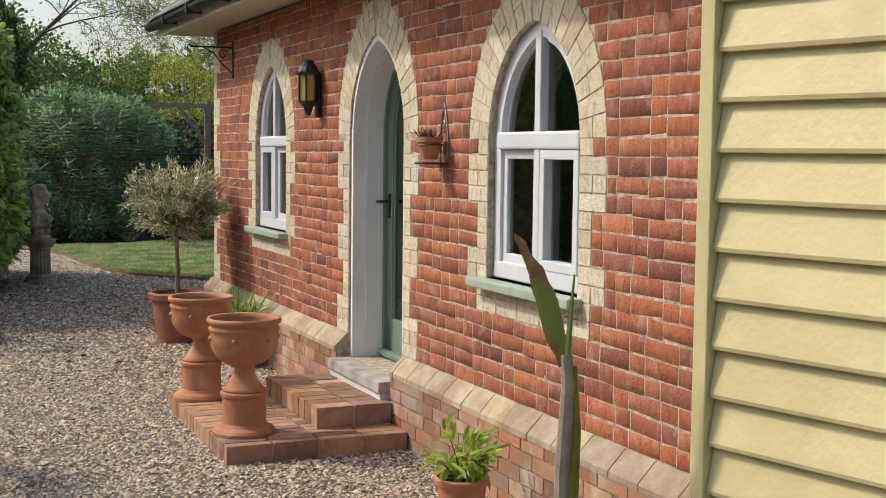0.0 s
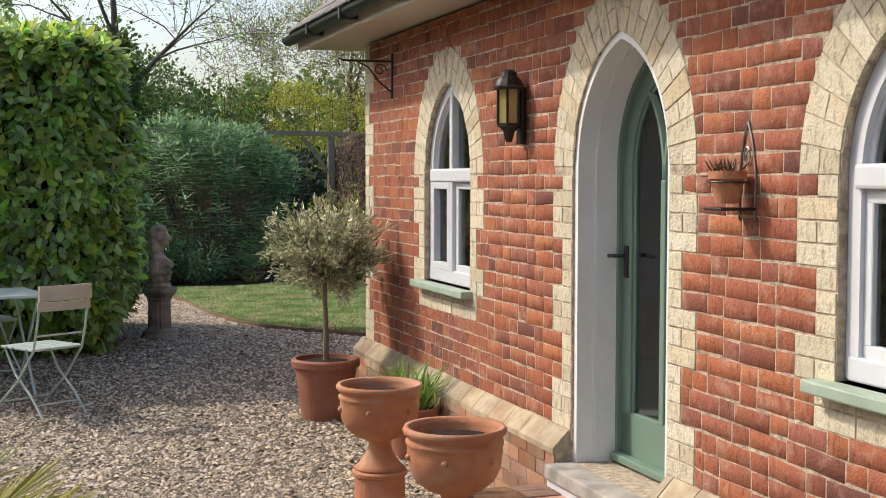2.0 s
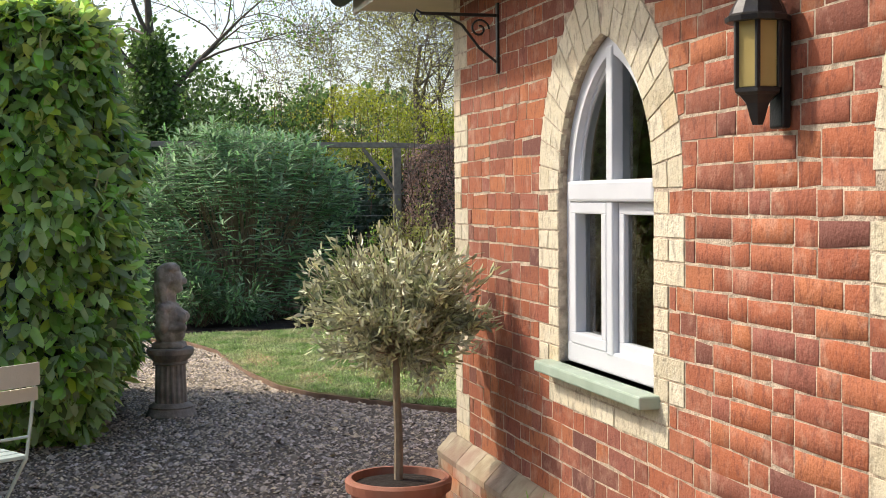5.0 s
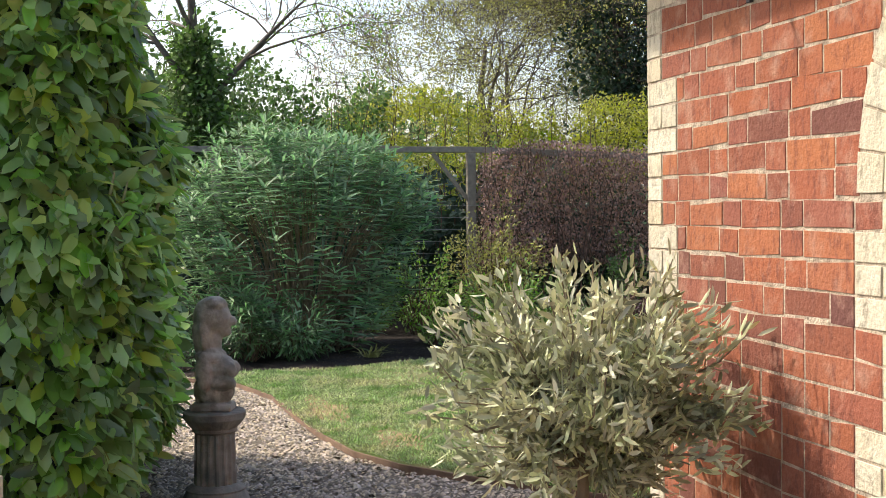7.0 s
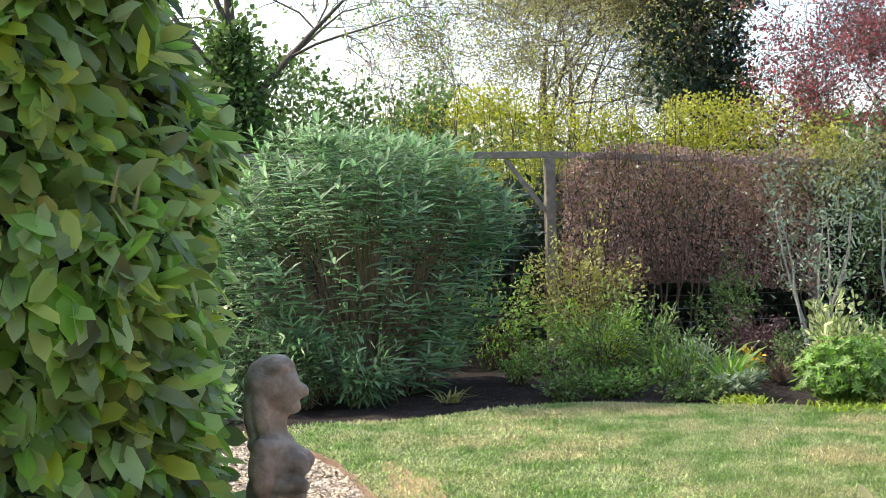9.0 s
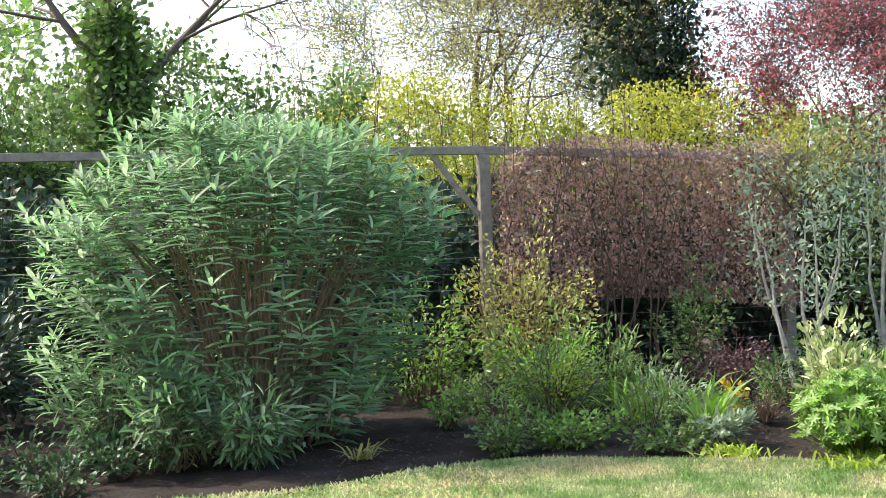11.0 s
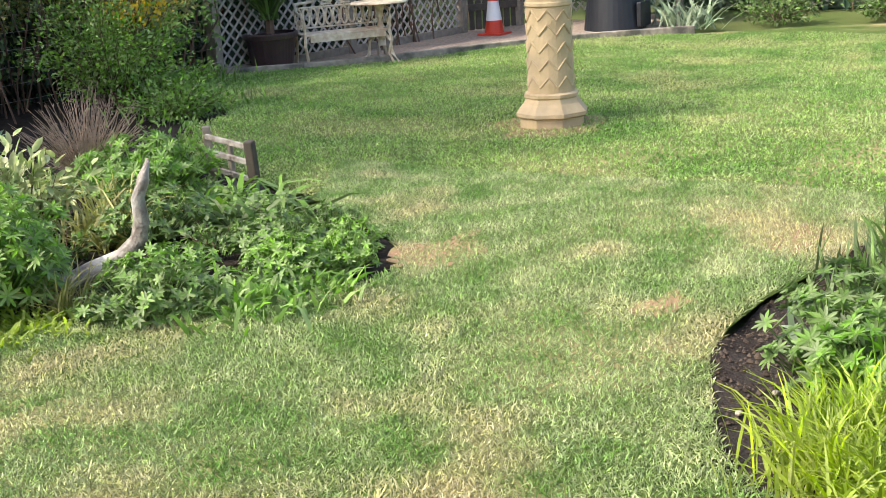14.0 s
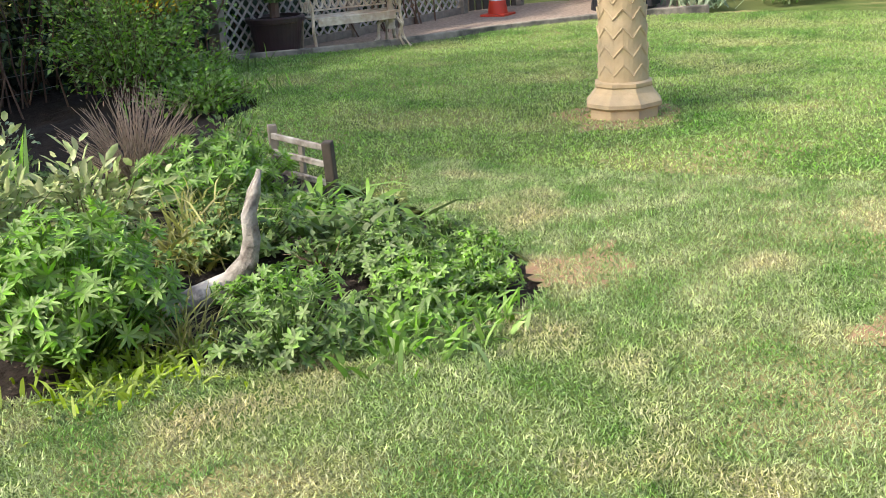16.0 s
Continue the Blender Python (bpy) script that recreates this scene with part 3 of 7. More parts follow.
tagged(part("wall_back", bm, M_BRICK), "plain red brick end walls of the house", "wall", kind="structure")
tagged(part("ceiling", box((WX + 0.34, H0 + 0.31, 2.5), (7.69, H1 - 0.34, 2.6)), M_DARKROOM), "plain ceiling inside the house", "ceiling", kind="structure")
tagged(part("floor", box((WX + 0.34, H0 + 0.31, 0.15), (7.69, H1 - 0.34, 0.25)), M_DARKROOM), "plain floor inside the house", "floor", kind="structure")
tagged(part("wall_inside", box((4.9, H0 + 0.31, 0.26), (5.0, H1 - 0.34, 2.49)), M_DARKROOM), "plain dim partition wall inside the house", "wall", kind="structure")


# ---- house: openings ----
def arch_strip(o, g0, g1, x0, x1, base=None, n=14):
    """A solid band that follows an opening's outline between two offsets."""
    a, b = arch_path(o, g0, n, base), arch_path(o, g1, n, base)
    bm = bmesh.new()
    rows = []
    for (ya, za), (yb, zb) in zip(a, b):
        rows.append([bm.verts.new(c) for c in ((x0, ya, za), (x0, yb, zb), (x1, yb, zb), (x1, ya, za))])
    for p, q in zip(rows, rows[1:]):
        for k in range(4):
            bm.faces.new((p[k], p[(k + 1) % 4], q[(k + 1) % 4], q[k]))
    bm.faces.new(rows[0])
    bm.faces.new(rows[-1][::-1])
    return bm


def arch_pane(o, grow, x, z0, z1=None, side=0, mid=0.0):
    """A thin pane that fills an opening, or one half of it, between two heights."""
    c = o[0]
    pts = []
    top = arch_z(o, c, grow)
    zt = min(z1 or top, top)
    zz = [z0 + (zt - z0) * i / 14 for i in range(15)]
    right = [(c + (arch_half(o, z, grow) if side >= 0 else -mid), z) for z in zz]
    left = [(c - (arch_half(o, z, grow) if side <= 0 else -mid), z) for z in zz]
    bm = bmesh.new()
    for i in range(14):
        corners = []
        for y, z in (left[i], right[i], right[i + 1], left[i + 1]):
            corners.append((y, z))
        if abs(corners[0][0] - corners[1][0]) < 1e-4 and abs(corners[2][0] - corners[3][0]) < 1e-4:
            continue
        bm.faces.new([bm.verts.new((x, y, z)) for y, z in corners][::-1])
    bmesh.ops.remove_doubles(bm, verts=bm.verts[:], dist=1e-5)
    me = bpy.data.meshes.new("pane")
    bm.to_mesh(me)
    bm.free()
    me.materials.append(M_GLASS)
    return me


def gothic_window(name, o, opener):
    c, a, z0, zs, h = o
    w = thing(name, "white framed pointed-arch window with pale green sill", "window", kind="structure")
    x = WX + 0.035
    part("window_frame", arch_strip(o, -0.065, -0.002, x, x + 0.07, z0 + 0.012), M_WHITE, w)
    part("frame_bead", arch_strip(o, -0.085, -0.062, x + 0.025, x + 0.06, z0 + 0.012), M_WHITE, w)
    part("bottom_rail", box((x - 0.004, c - a + 0.01, z0 + 0.004), (x + 0.072, c + a - 0.01, z0 + 0.085), 0.008), M_WHITE, w)
    part("transom", box((x - 0.018, c - a + 0.045, zs - 0.045), (x + 0.066, c + a - 0.045, zs + 0.035), 0.012), M_WHITE, w)
    part("mullion", box((x - 0.008, c - 0.028, z0 + 0.07), (x + 0.068, c + 0.028, arch_z(o, c, -0.06) + 0.02), 0.008), M_WHITE, w)
    for s in (-1, 1):
        ya, yb = sorted((c + s * 0.03, c + s * (a - 0.06)))
        sash = bmesh.new()
        for lo, hi in (((ya, z0 + 0.08), (yb, z0 + 0.125)), ((ya, zs - 0.09), (yb, zs - 0.045)), ((ya, z0 + 0.12), (ya + 0.045, zs - 0.085)), ((yb - 0.045, z0 + 0.12), (yb, zs - 0.085))):
            d = 0.012 if s == opener else -0.012
            box((x - d + 0.004, lo[0], lo[1]), (x + 0.05, hi[0], hi[1]), 0.006, sash)
        part("sash", sash, M_WHITE, w)
    pane = part("pane", arch_pane(o, -0.05, x + 0.035, z0 + 0.05), M_GLASS, w)
    pane.visible_shadow = False
    part("window_sill", box((WX - 0.075, c - a - 0.05, z0 - 0.045), (WX + 0.1, c + a + 0.09, z0), 0.008), M_SILL, w, "pale sage green painted sill")
    return w


gothic_window("window_1", OPEN["near"], -1)
gothic_window("window_2", OPEN["far"], 1)

M_PALEBOARD = material("pale_worn_board", (0.46, 0.43, 0.39), (0.3, 0.28, 0.26), 9, 0.8, bump=0.3, fine=30, stain=(0.2, 0.19, 0.17), stain_scale=5)
o = OPEN["door"]
c, a, z0, zs, h = o
door = thing("door_1", "closed sage green glazed door in a deep white pointed arch", "door", kind="structure")
part("reveal", arch_strip(o, -0.035, 0.0, WX + 0.012, WX + 0.27), M_RENDER, door, "white painted arched reveal")
part("reveal_bead", arch_strip(o, -0.05, -0.034, WX + 0.1, WX + 0.27), M_RENDER, door)
part("door_frame", arch_strip(o, -0.075, -0.049, WX + 0.205, WX + 0.27), M_GREEN, door)
part("stile", arch_strip(o, -0.165, -0.076, WX + 0.225, WX + 0.268), M_GREEN, door)
part("stile_bead", arch_strip(o, -0.185, -0.164, WX + 0.235, WX + 0.262), M_GREEN, door)
part("bottom_rail", box((WX + 0.225, c - a + 0.08, z0 + 0.035), (WX + 0.267, c + a - 0.08, z0 + 0.25), 0.006), M_GREEN, door)
part("weather_bar", box((WX + 0.17, c - a + 0.06, z0 + 0.01), (WX + 0.23, c + a - 0.06, z0 + 0.05), 0.012), M_GREEN, door)
part("mullion", box((WX + 0.222, c - 0.022, z0 + 0.24), (WX + 0.266, c + 0.022, 1.64), 0.006), M_GREEN, door)
for s in (-1, 1):
    pts = [(WX + 0.244, c + s * 0.3 * (1 - math.cos(t)) * 0.9, 1.62 + 0.46 * math.sin(t)) for t in np.linspace(0, 1.3, 12)]
    part("tracery_bar", curve_tube(pts, 0.021, 6, flat=(1, 0, 0)), M_GREEN, door)
pane = part("pane", arch_pane(o, -0.15, WX + 0.245, z0 + 0.2), M_GLASS, door)
pane.visible_shadow = False
handle = part("door_handle", box((WX + 0.215, c + 0.325, 1.185), (WX + 0.226, c + 0.362, 1.335), 0.004), M_BLACK, door, "black lever handle")
part("lever", curve_tube([(WX + 0.22, c + 0.343, 1.288), (WX + 0.175, c + 0.343, 1.288), (WX + 0.165, c + 0.353, 1.288), (WX + 0.165, c + 0.415, 1.285)], 0.009), M_BLACK, handle)
part("lever", curve_tube([(WX + 0.26, c + 0.343, 1.288), (WX + 0.31, c + 0.343, 1.288), (WX + 0.31, c + 0.22, 1.285)], 0.009), M_BLACK, handle)
tagged(part("threshold", box((WX - 0.14, c - a + 0.004, z0 - 0.07), (WX + 0.29, c + a - 0.004, z0 - 0.001), 0.008), M_PALEBOARD), "worn grey timber threshold board", "door sill", kind="structure")
tagged(part("threshold_face", box((WX - 0.128, c - a + 0.01, z0 - 0.125), (WX + 0.1, c + a - 0.01, z0 - 0.071), 0.004), M_WHITE), "white painted board under the threshold", "trim", kind="structure")

# ---- house: eaves, gutter, roof ----
EAVE_Y = 11.86
tagged(part("soffit", box((WX - 0.36, 2.9, TOP + 0.02), (WX + 0.3, EAVE_Y, TOP + 0.045)), M_SOFFIT), "cream painted soffit board under the eaves", "soffit", kind="structure")
tagged(part("fascia", box((WX - 0.38, 2.9, TOP + 0.0), (WX - 0.361, EAVE_Y, TOP + 0.15)), M_SOFFIT), "cream fascia board behind the gutter", "fascia", kind="structure")
gut = thing("gutter", "black plastic half-round gutter with brackets", "gutter")
prof = [(0.056 * math.cos(t), 0.056 * math.sin(t)) for t in np.linspace(math.pi, 2 * math.pi, 9)]
bm = bmesh.new()
rows = [[bm.verts.new((WX - 0.44 + k * px, y, TOP + 0.1 + k * pz)) for k in (1.0, 0.9) for px, pz in (prof if k == 1.0 else prof[::-1])] for y in (2.9, EAVE_Y + 0.05)]
n = len(rows[0])
for k in range(n):
    bm.faces.new((rows[0][k], rows[0][(k + 1) % n], rows[1][(k + 1) % n], rows[1][k]))
bm.faces.new([bm.verts.new((WX - 0.44 + px, EAVE_Y + 0.045, TOP + 0.1 + pz)) for px, pz in prof])
part("channel", bm, M_BLACK, gut)
for y in np.arange(3.4, 11.9, 0.95):
    part("gutter_bracket", box((WX - 0.505, y - 0.018, TOP + 0.035), (WX - 0.375, y + 0.018, TOP + 0.115), 0.006), M_BLACK, gut)
roof = thing("roof", "grey slate roof with a low pitch", "roof", kind="structure")
part("roof_deck", box((0, 2.6, -0.02), (3.8, EAVE_Y + 0.02, 0.0), 0, None, Matrix.Translation((WX - 0.45, 0, TOP + 0.14)) @ Matrix.Rotation(radians(-38), 4, "Y")), M_SLATE, roof)
sv, sf = [], []
for r in range(14):
    for k in range(31):
        y = 2.6 + 0.305 * k + (0.15 if r % 2 else 0)
        x0, x1 = 0.24 * r - 0.03, 0.24 * r + 0.3
        m = Matrix.Translation((WX - 0.45, 0, TOP + 0.145)) @ Matrix.Rotation(radians(-38), 4, "Y")
        y1 = min(y + 0.298, EAVE_Y + 0.05)
        if y >= y1:
            continue
        b = len(sv)
        for x, z in ((x0, 0.014), (x1, 0.004)):
            for yy in (y, y1):
                sv.append(m @ Vector((x, yy, z)))
                sv.append(m @ Vector((x, yy, z - 0.009)))
        sf += [(b, b + 4, b + 6, b + 2), (b, b + 2, b + 3, b + 1), (b + 4, b, b + 1, b + 5), (b + 2, b + 6, b + 7, b + 3)]
xr = WX - 0.45 + 3.8 * math.cos(radians(38))
zr = TOP + 0.14 + 3.8 * math.sin(radians(38))
flip = Matrix.Translation((2 * xr, 0, 0)) @ Matrix.Diagonal((-1, 1, 1, 1))
sf += [tuple(i + len(sv) for i in q[::-1]) for q in sf]
sv += [flip @ p for p in sv]
bm = box((0, 2.6, -0.02), (3.8, EAVE_Y + 0.02, 0.0), 0, None, flip @ Matrix.Translation((WX - 0.45, 0, TOP + 0.14)) @ Matrix.Rotation(radians(-38), 4, "Y"))
bmesh.ops.recalc_face_normals(bm, faces=bm.faces[:])
part("roof_deck", bm, M_SLATE, roof)
part("ridge_capping", curve_tube([(xr, 2.6, zr - 0.02), (xr, EAVE_Y + 0.05, zr - 0.02)], 0.09, 10), M_TERRA, roof)
for ya, yb in ((H0 + 0.004, H0 + 0.296), (H1 - 0.326, H1 - 0.008)):
    bm = bmesh.new()
    loop = [(WX + 0.35, TOP + 0.002), (7.99, TOP + 0.002), (7.99, TOP + 0.08), (xr, zr - 0.07), (WX + 0.35, TOP + 0.5)]
    ra, rb = [[bm.verts.new((x, y, z)) for x, z in loop] for y in (ya, yb)]
    bm.faces.new(ra)
    bm.faces.new(rb[::-1])
    for k in range(5):
        bm.faces.new((ra[k], rb[k], rb[(k + 1) % 5], ra[(k + 1) % 5]))
    bmesh.ops.recalc_face_normals(bm, faces=bm.faces[:])
    tagged(part("gable_wall", bm, M_BRICK), "red brick gable under the slate roof", "wall", kind="structure")
slates = part("slates", np_mesh("slates", [tuple(p) for p in sv], sf, M_SLATE), None, roof)
tagged(slates, kind="stuff")

# ---- yellow boarded shed ----
SU = Vector((-0.26, 0.966, 0)).normalized()
SHED_M = Matrix.Translation((2.375, 3.5, 0)) @ Matrix.Rotation(math.atan2(-SU.y, -SU.x), 4, "Z")
shed = thing("shed", "pale yellow weatherboarded shed wall with corner trim", "shed", kind="structure")
part("shed_wall", box((0.03, 0.04, -0.05), (4.2, 2.0, 3.2), 0, None, SHED_M), M_SHED, shed)
for k in range(20):
    zb = 0.02 + 0.16 * k
    bm = bmesh.new()
    sec = [(0.036, zb + 0.165), (0.0, zb + 0.002), (0.004, zb - 0.012), (0.014, zb - 0.014), (0.036, zb + 0.0)]
    a = [bm.verts.new(SHED_M @ Vector((0.048, y - 0.004, z))) for y, z in sec]
    b = [bm.verts.new(SHED_M @ Vector((4.2, y - 0.004, z))) for y, z in sec]
    for i in range(5):
        bm.faces.new((a[i], a[(i + 1) % 5], b[(i + 1) % 5], b[i]))
    bm.faces.new(a[::-1])
    part("weatherboard", bm, M_SHED, shed)
part("corner_trim", box((-0.012, -0.022, -0.05), (0.045, 0.05, 3.2), 0.004, None, SHED_M), M_SHED, shed)


# ---- pots ----
def urn(at):
    t = thing("urn_planter", "empty terracotta urn planter on a round pedestal", "planter", "urns on the step", at=at)
    part("pedestal", lathe([(0.168, 0), (0.17, 0.018), (0.16, 0.032), (0.13, 0.045), (0.118, 0.06), (0.116, 0.2), (0.126, 0.206), (0.128, 0.222), (0.118, 0.23)], 36), M_TERRA, t)
    part("bowl", lathe([(0.112, 0.23), (0.116, 0.24), (0.1, 0.252), (0.078, 0.28), (0.06, 0.315), (0.051, 0.345), (0.056, 0.362), (0.068, 0.37), (0.11, 0.385), (0.152, 0.42), (0.175, 0.465), (0.182, 0.52), (0.181, 0.552), (0.187, 0.558), (0.188, 0.57), (0.181, 0.576), (0.181, 0.588), (0.195, 0.598), (0.199, 0.612),
                         (0.192, 0.625), (0.176, 0.622), (0.17, 0.6), (0.165, 0.5), (0.12, 0.43), (0.0, 0.42)], 40), M_TERRA, t, smooth=True)
    part("soil", lathe([(0.0, 0.585), (0.1, 0.588), (0.166, 0.575), (0.16, 0.5), (0.0, 0.5)], 20), M_SOIL, t)
    for k in range(6):
        b = bmesh.new()
        bmesh.ops.create_icosphere(b, subdivisions=2, radius=0.014, matrix=pose(0.182 * math.cos(k * 1.047), 0.182 * math.sin(k * 1.047), 0.515))
        part("boss", b, M_TERRA, t, smooth=True)
    return t


urn((1.61, 6.61, 0.088))
urn((1.60, 7.66, 0.088))


def flower_pot(name, label, at, r, h, mat, group=""):
    t = thing(name, label, "plant pot", group, at=at)
    part("pot", lathe([(r * 0.72, 0), (r * 0.74, 0.01), (r * 0.95, h * 0.86), (r * 1.04, h * 0.87), (r * 1.06, h * 0.97), (r, h), (r * 0.93, h), (r * 0.9, h * 0.85), (0, h * 0.8)], 36), mat, t, smooth=False)
    part("soil", lathe([(0, h * 0.97), (r * 0.6, h * 0.96), (r * 0.91, h * 0.92), (r * 0.9, h * 0.82), (0, h * 0.8)], 24), M_SOIL, t)
    return t


flower_pot("plant_pot", "large dark terracotta pot on the gravel", (2.02, 10.62, -0.01), 0.225, 0.42, M_REDPOT)
flower_pot("plant_pot", "small terracotta pot beside the brick plinth", (2.25, 9.3, -0.01), 0.16, 0.3, M_REDPOT)
flower_pot("plant_pot", "small terracotta pot on the gravel", (2.16, 4.95, -0.01), 0.115, 0.215, M_TERRA)
flower_pot("plant_pot", "terracotta pot holding a banana plant", (2.0, 3.72, -0.01), 0.17, 0.3, M_TERRA)

# olive tree: stem, twigs and narrow grey leaves
olive = thing("olive_tree", "standard olive tree with a loose silvery crown", "tree", at=(2.02, 10.62, 0.36))
part("trunk", curve_tube([(0, 0, 0), (0.004, 0.01, 0.25), (-0.006, 0.0, 0.45), (0.0, 0.005, 0.64)], 0.02, 8, [0.022, 0.019, 0.017, 0.016]), M_STEM, olive)
segs, LP, LD = [], [], []
for i in range(150):
    d = unit(rng.normal(size=(1, 3)) + np.array([[0, 0, 0.25]]))[0]
    p, R0 = np.array([0, 0, 0.62]), rng.uniform(0.22, 0.48) * (1.0 if d[2] > -0.3 else 0.85)
    cen = np.array([0, 0, 0.83])
    end = cen + d * np.array([1, 1, 0.88]) * R0
    prev, ra = p, 0.009
    for k in range(1, 7):
        q = p + (end - p) * k / 6 + rng.normal(0, 0.012, 3) + np.array([0, 0, -0.05 * (k / 6) ** 2])
        segs.append((prev, q, ra, ra * 0.75))
        if k > 2:
            for _ in range(19):
                LP.append(prev + (q - prev) * rng.random() + rng.normal(0, 0.018, 3))
                LD.append((q - prev) / np.linalg.norm(q - prev) * 0.8 + rng.normal(0, 0.6, 3) + np.array([0, 0, 0.12]))
        prev, ra = q, ra * 0.75
v, f = tubes(segs, 4)
part("branches", np_mesh("branches", v, f, M_STEM), None, olive)
n = len(LP)
v, f = leaves(LP, LD, rng.normal(size=(n, 3)), rng.uniform(0.032, 0.06, n), rng.uniform(0.011, 0.016, n), droop=0.1)
part("crown", np_mesh("crown", v, f, M_OLIVE), None, olive)


def blade_clump(name, label, at, count, length, width, mat, spread=0.5, bend=0.35, foot=0.05, group="", category="plant"):
    t = thing(name, label, category, group, at=at)
    P = np.stack([rng.normal(0, foot, count), rng.normal(0, foot, count), np.zeros(count)], 1)
    D = np.stack([rng.normal(0, spread, count), rng.normal(0, spread, count), np.ones(count)], 1)
    v, f = blades(P, D, length * rng.uniform(0.55, 1.1, count), width * rng.uniform(0.7, 1.2, count), bend)
    part("leaves", np_mesh("leaves", v, f, mat), None, t)
    return t


blade_clump("grassy_plant", "spiky bright green grassy plant in its pot", (2.25, 9.3, 0.26), 150, 0.42, 0.014, M_FRESH, 0.4, 0.25, 0.05)


def leafy_shrub(name, label, at, radius, height, count, leaf, wide, mat, stems=14, stem_mat=None, category="shrub", group="", droop=0.1, hollow=0.3, stem_r=0.006, big=True, up=0.3):
    """A shrub of stems from one foot with leaves in an uneven, gappy dome."""
    t = thing(name, label, category, group, at=at)
    segs, tips = [], []
    for _ in range(stems):
        a, k = rng.uniform(0, 6.283), math.sqrt(rng.random())
        end = np.array([radius * k * math.cos(a), radius * k * math.sin(a), height * rng.uniform(0.55, 1.0) * (1 - 0.35 * k * k)])
        foot = end * np.array([0.15, 0.15, 0])
        prev = foot
        for s in range(1, 5):
            q = foot + (end - foot) * np.array([(s / 4) ** 1.4, (s / 4) ** 1.4, s / 4]) + rng.normal(0, radius * 0.03, 3)
            segs.append((prev, q, stem_r * (1.2 - 0.2 * s), stem_r * (1.0 - 0.2 * s)))
            if s >= 2:
                tips.append((prev, q))
            prev = q
    v, f = tubes(segs, 4)
    part("stems", np_mesh("stems", v, f, stem_mat or M_TWIG), None, t)
    idx = rng.integers(0, len(tips), count)
    A, B = np.array([p[0] for p in tips])[idx], np.array([p[1] for p in tips])[idx]
    P = A + (B - A) * rng.random((count, 1)) + rng.normal(0, radius * 0.09, (count, 3))
    P[:, 2] = np.maximum(P[:, 2], 0.01)
    C = np.array([0, 0, height * 0.4])
    D = unit(P - C) + rng.normal(0, 0.7, (count, 3)) + np.array([0, 0, up])
    N = rng.normal(0, 0.6, (count, 3)) + np.array([0, 0, 1.0])
    fn = leaves if big else small_leaves
    kw = {"droop": droop}
    v, f = fn(P, D, N, leaf * rng.uniform(0.6, 1.2, count), wide * rng.uniform(0.7, 1.2, count), **kw)
    part("foliage", np_mesh("foliage", v, f, mat), None, t)
    return t


leafy_shrub("potted_shrub", "small leafy green shrub in a terracotta pot", (2.16, 4.95, 0.19), 0.19, 0.26, 170, 0.085, 0.026, M_LIME, 9)

# banana plant with one torn, browning leaf
ban = thing("banana_plant", "banana plant with one torn, browning furled leaf", "plant", at=(2.0, 3.72, 0.27))
part("stem", curve_tube([(0, 0, 0), (0.0, 0.01, 0.25), (0.01, 0.0, 0.55), (0.0, 0.005, 0.66)], 0.03, 10, [0.036, 0.031, 0.026, 0.02]), M_OLDWOOD, ban)
M_BANANA = material("banana_leaf", (0.2, 0.23, 0.04), (0.14, 0.2, 0.03), 5, 0.45, bump=0.1, fine=60, stain=(0.2, 0.09, 0.03), stain_scale=12, leafy=0.25)
bm = bmesh.new()
rows = []
for i in range(13):
    u = i / 12
    p = Vector((-0.13 * u ** 1.2 - 0.01, 0.14 * u ** 1.2, 0.62 + 0.43 * u))
    w = 0.06 * math.sin(math.pi * min(1, 0.12 + u * 0.88)) * (1.25 - 0.4 * u) + 0.006
    jag = 0.012 * rng.normal()
    rows.append([bm.verts.new(p + Vector((0.42 * s * w + abs(s) * 0.02 * u, -0.2 * s * w, 0.22 * s * w + abs(s) * (0.012 + jag * (abs(s) == 1))))) for s in (-1, -0.5, 0, 0.5, 1)])
M_DRYLEAF = material("dry_banana_leaf", (0.3, 0.17, 0.07), (0.17, 0.09, 0.04), 14, 0.8, bump=0.3, fine=80, leafy=0.2)
tip_bm = bmesh.new()
for i, (p, q) in enumerate(zip(rows, rows[1:])):
    for k in range(4):
        if i + (k in (0, 3)) < 8:
            bm.faces.new((p[k], p[k + 1], q[k + 1], q[k]))
        elif rng.random() > (0.3 if k in (0, 3) else 0.05):
            tip_bm.faces.new([tip_bm.verts.new(c.co) for c in (p[k], p[k + 1], q[k + 1], q[k])])
bmesh.ops.delete(bm, geom=[c for c in bm.verts if not c.link_faces], context="VERTS")
torn = part("torn_leaf", bm, M_BANANA, ban, "green leaf browned and ragged at the tip")
part("dry_tip", tip_bm, M_DRYLEAF, torn, "dry brown torn leaf tip")
part("new_leaf", curve_tube([(0.0, 0, 0.6), (0.005, -0.01, 0.78), (0.012, -0.02, 0.93)], 0.01, 6, [0.014, 0.01, 0.003]), M_FRESH, ban)
part("leaf_sheath", curve_tube([(0.02, -0.015, 0.1), (0.03, -0.015, 0.4), (0.022, -0.01, 0.62)], 0.02, 6, [0.024, 0.021, 0.012]), M_BANANA, ban)

# fan palm beside the drive
palm = thing("fan_palm", "fan palm with stiff pleated yellow-green leaves", "palm", at=(-0.3, 6.5, 0.0))
P, D = [], []
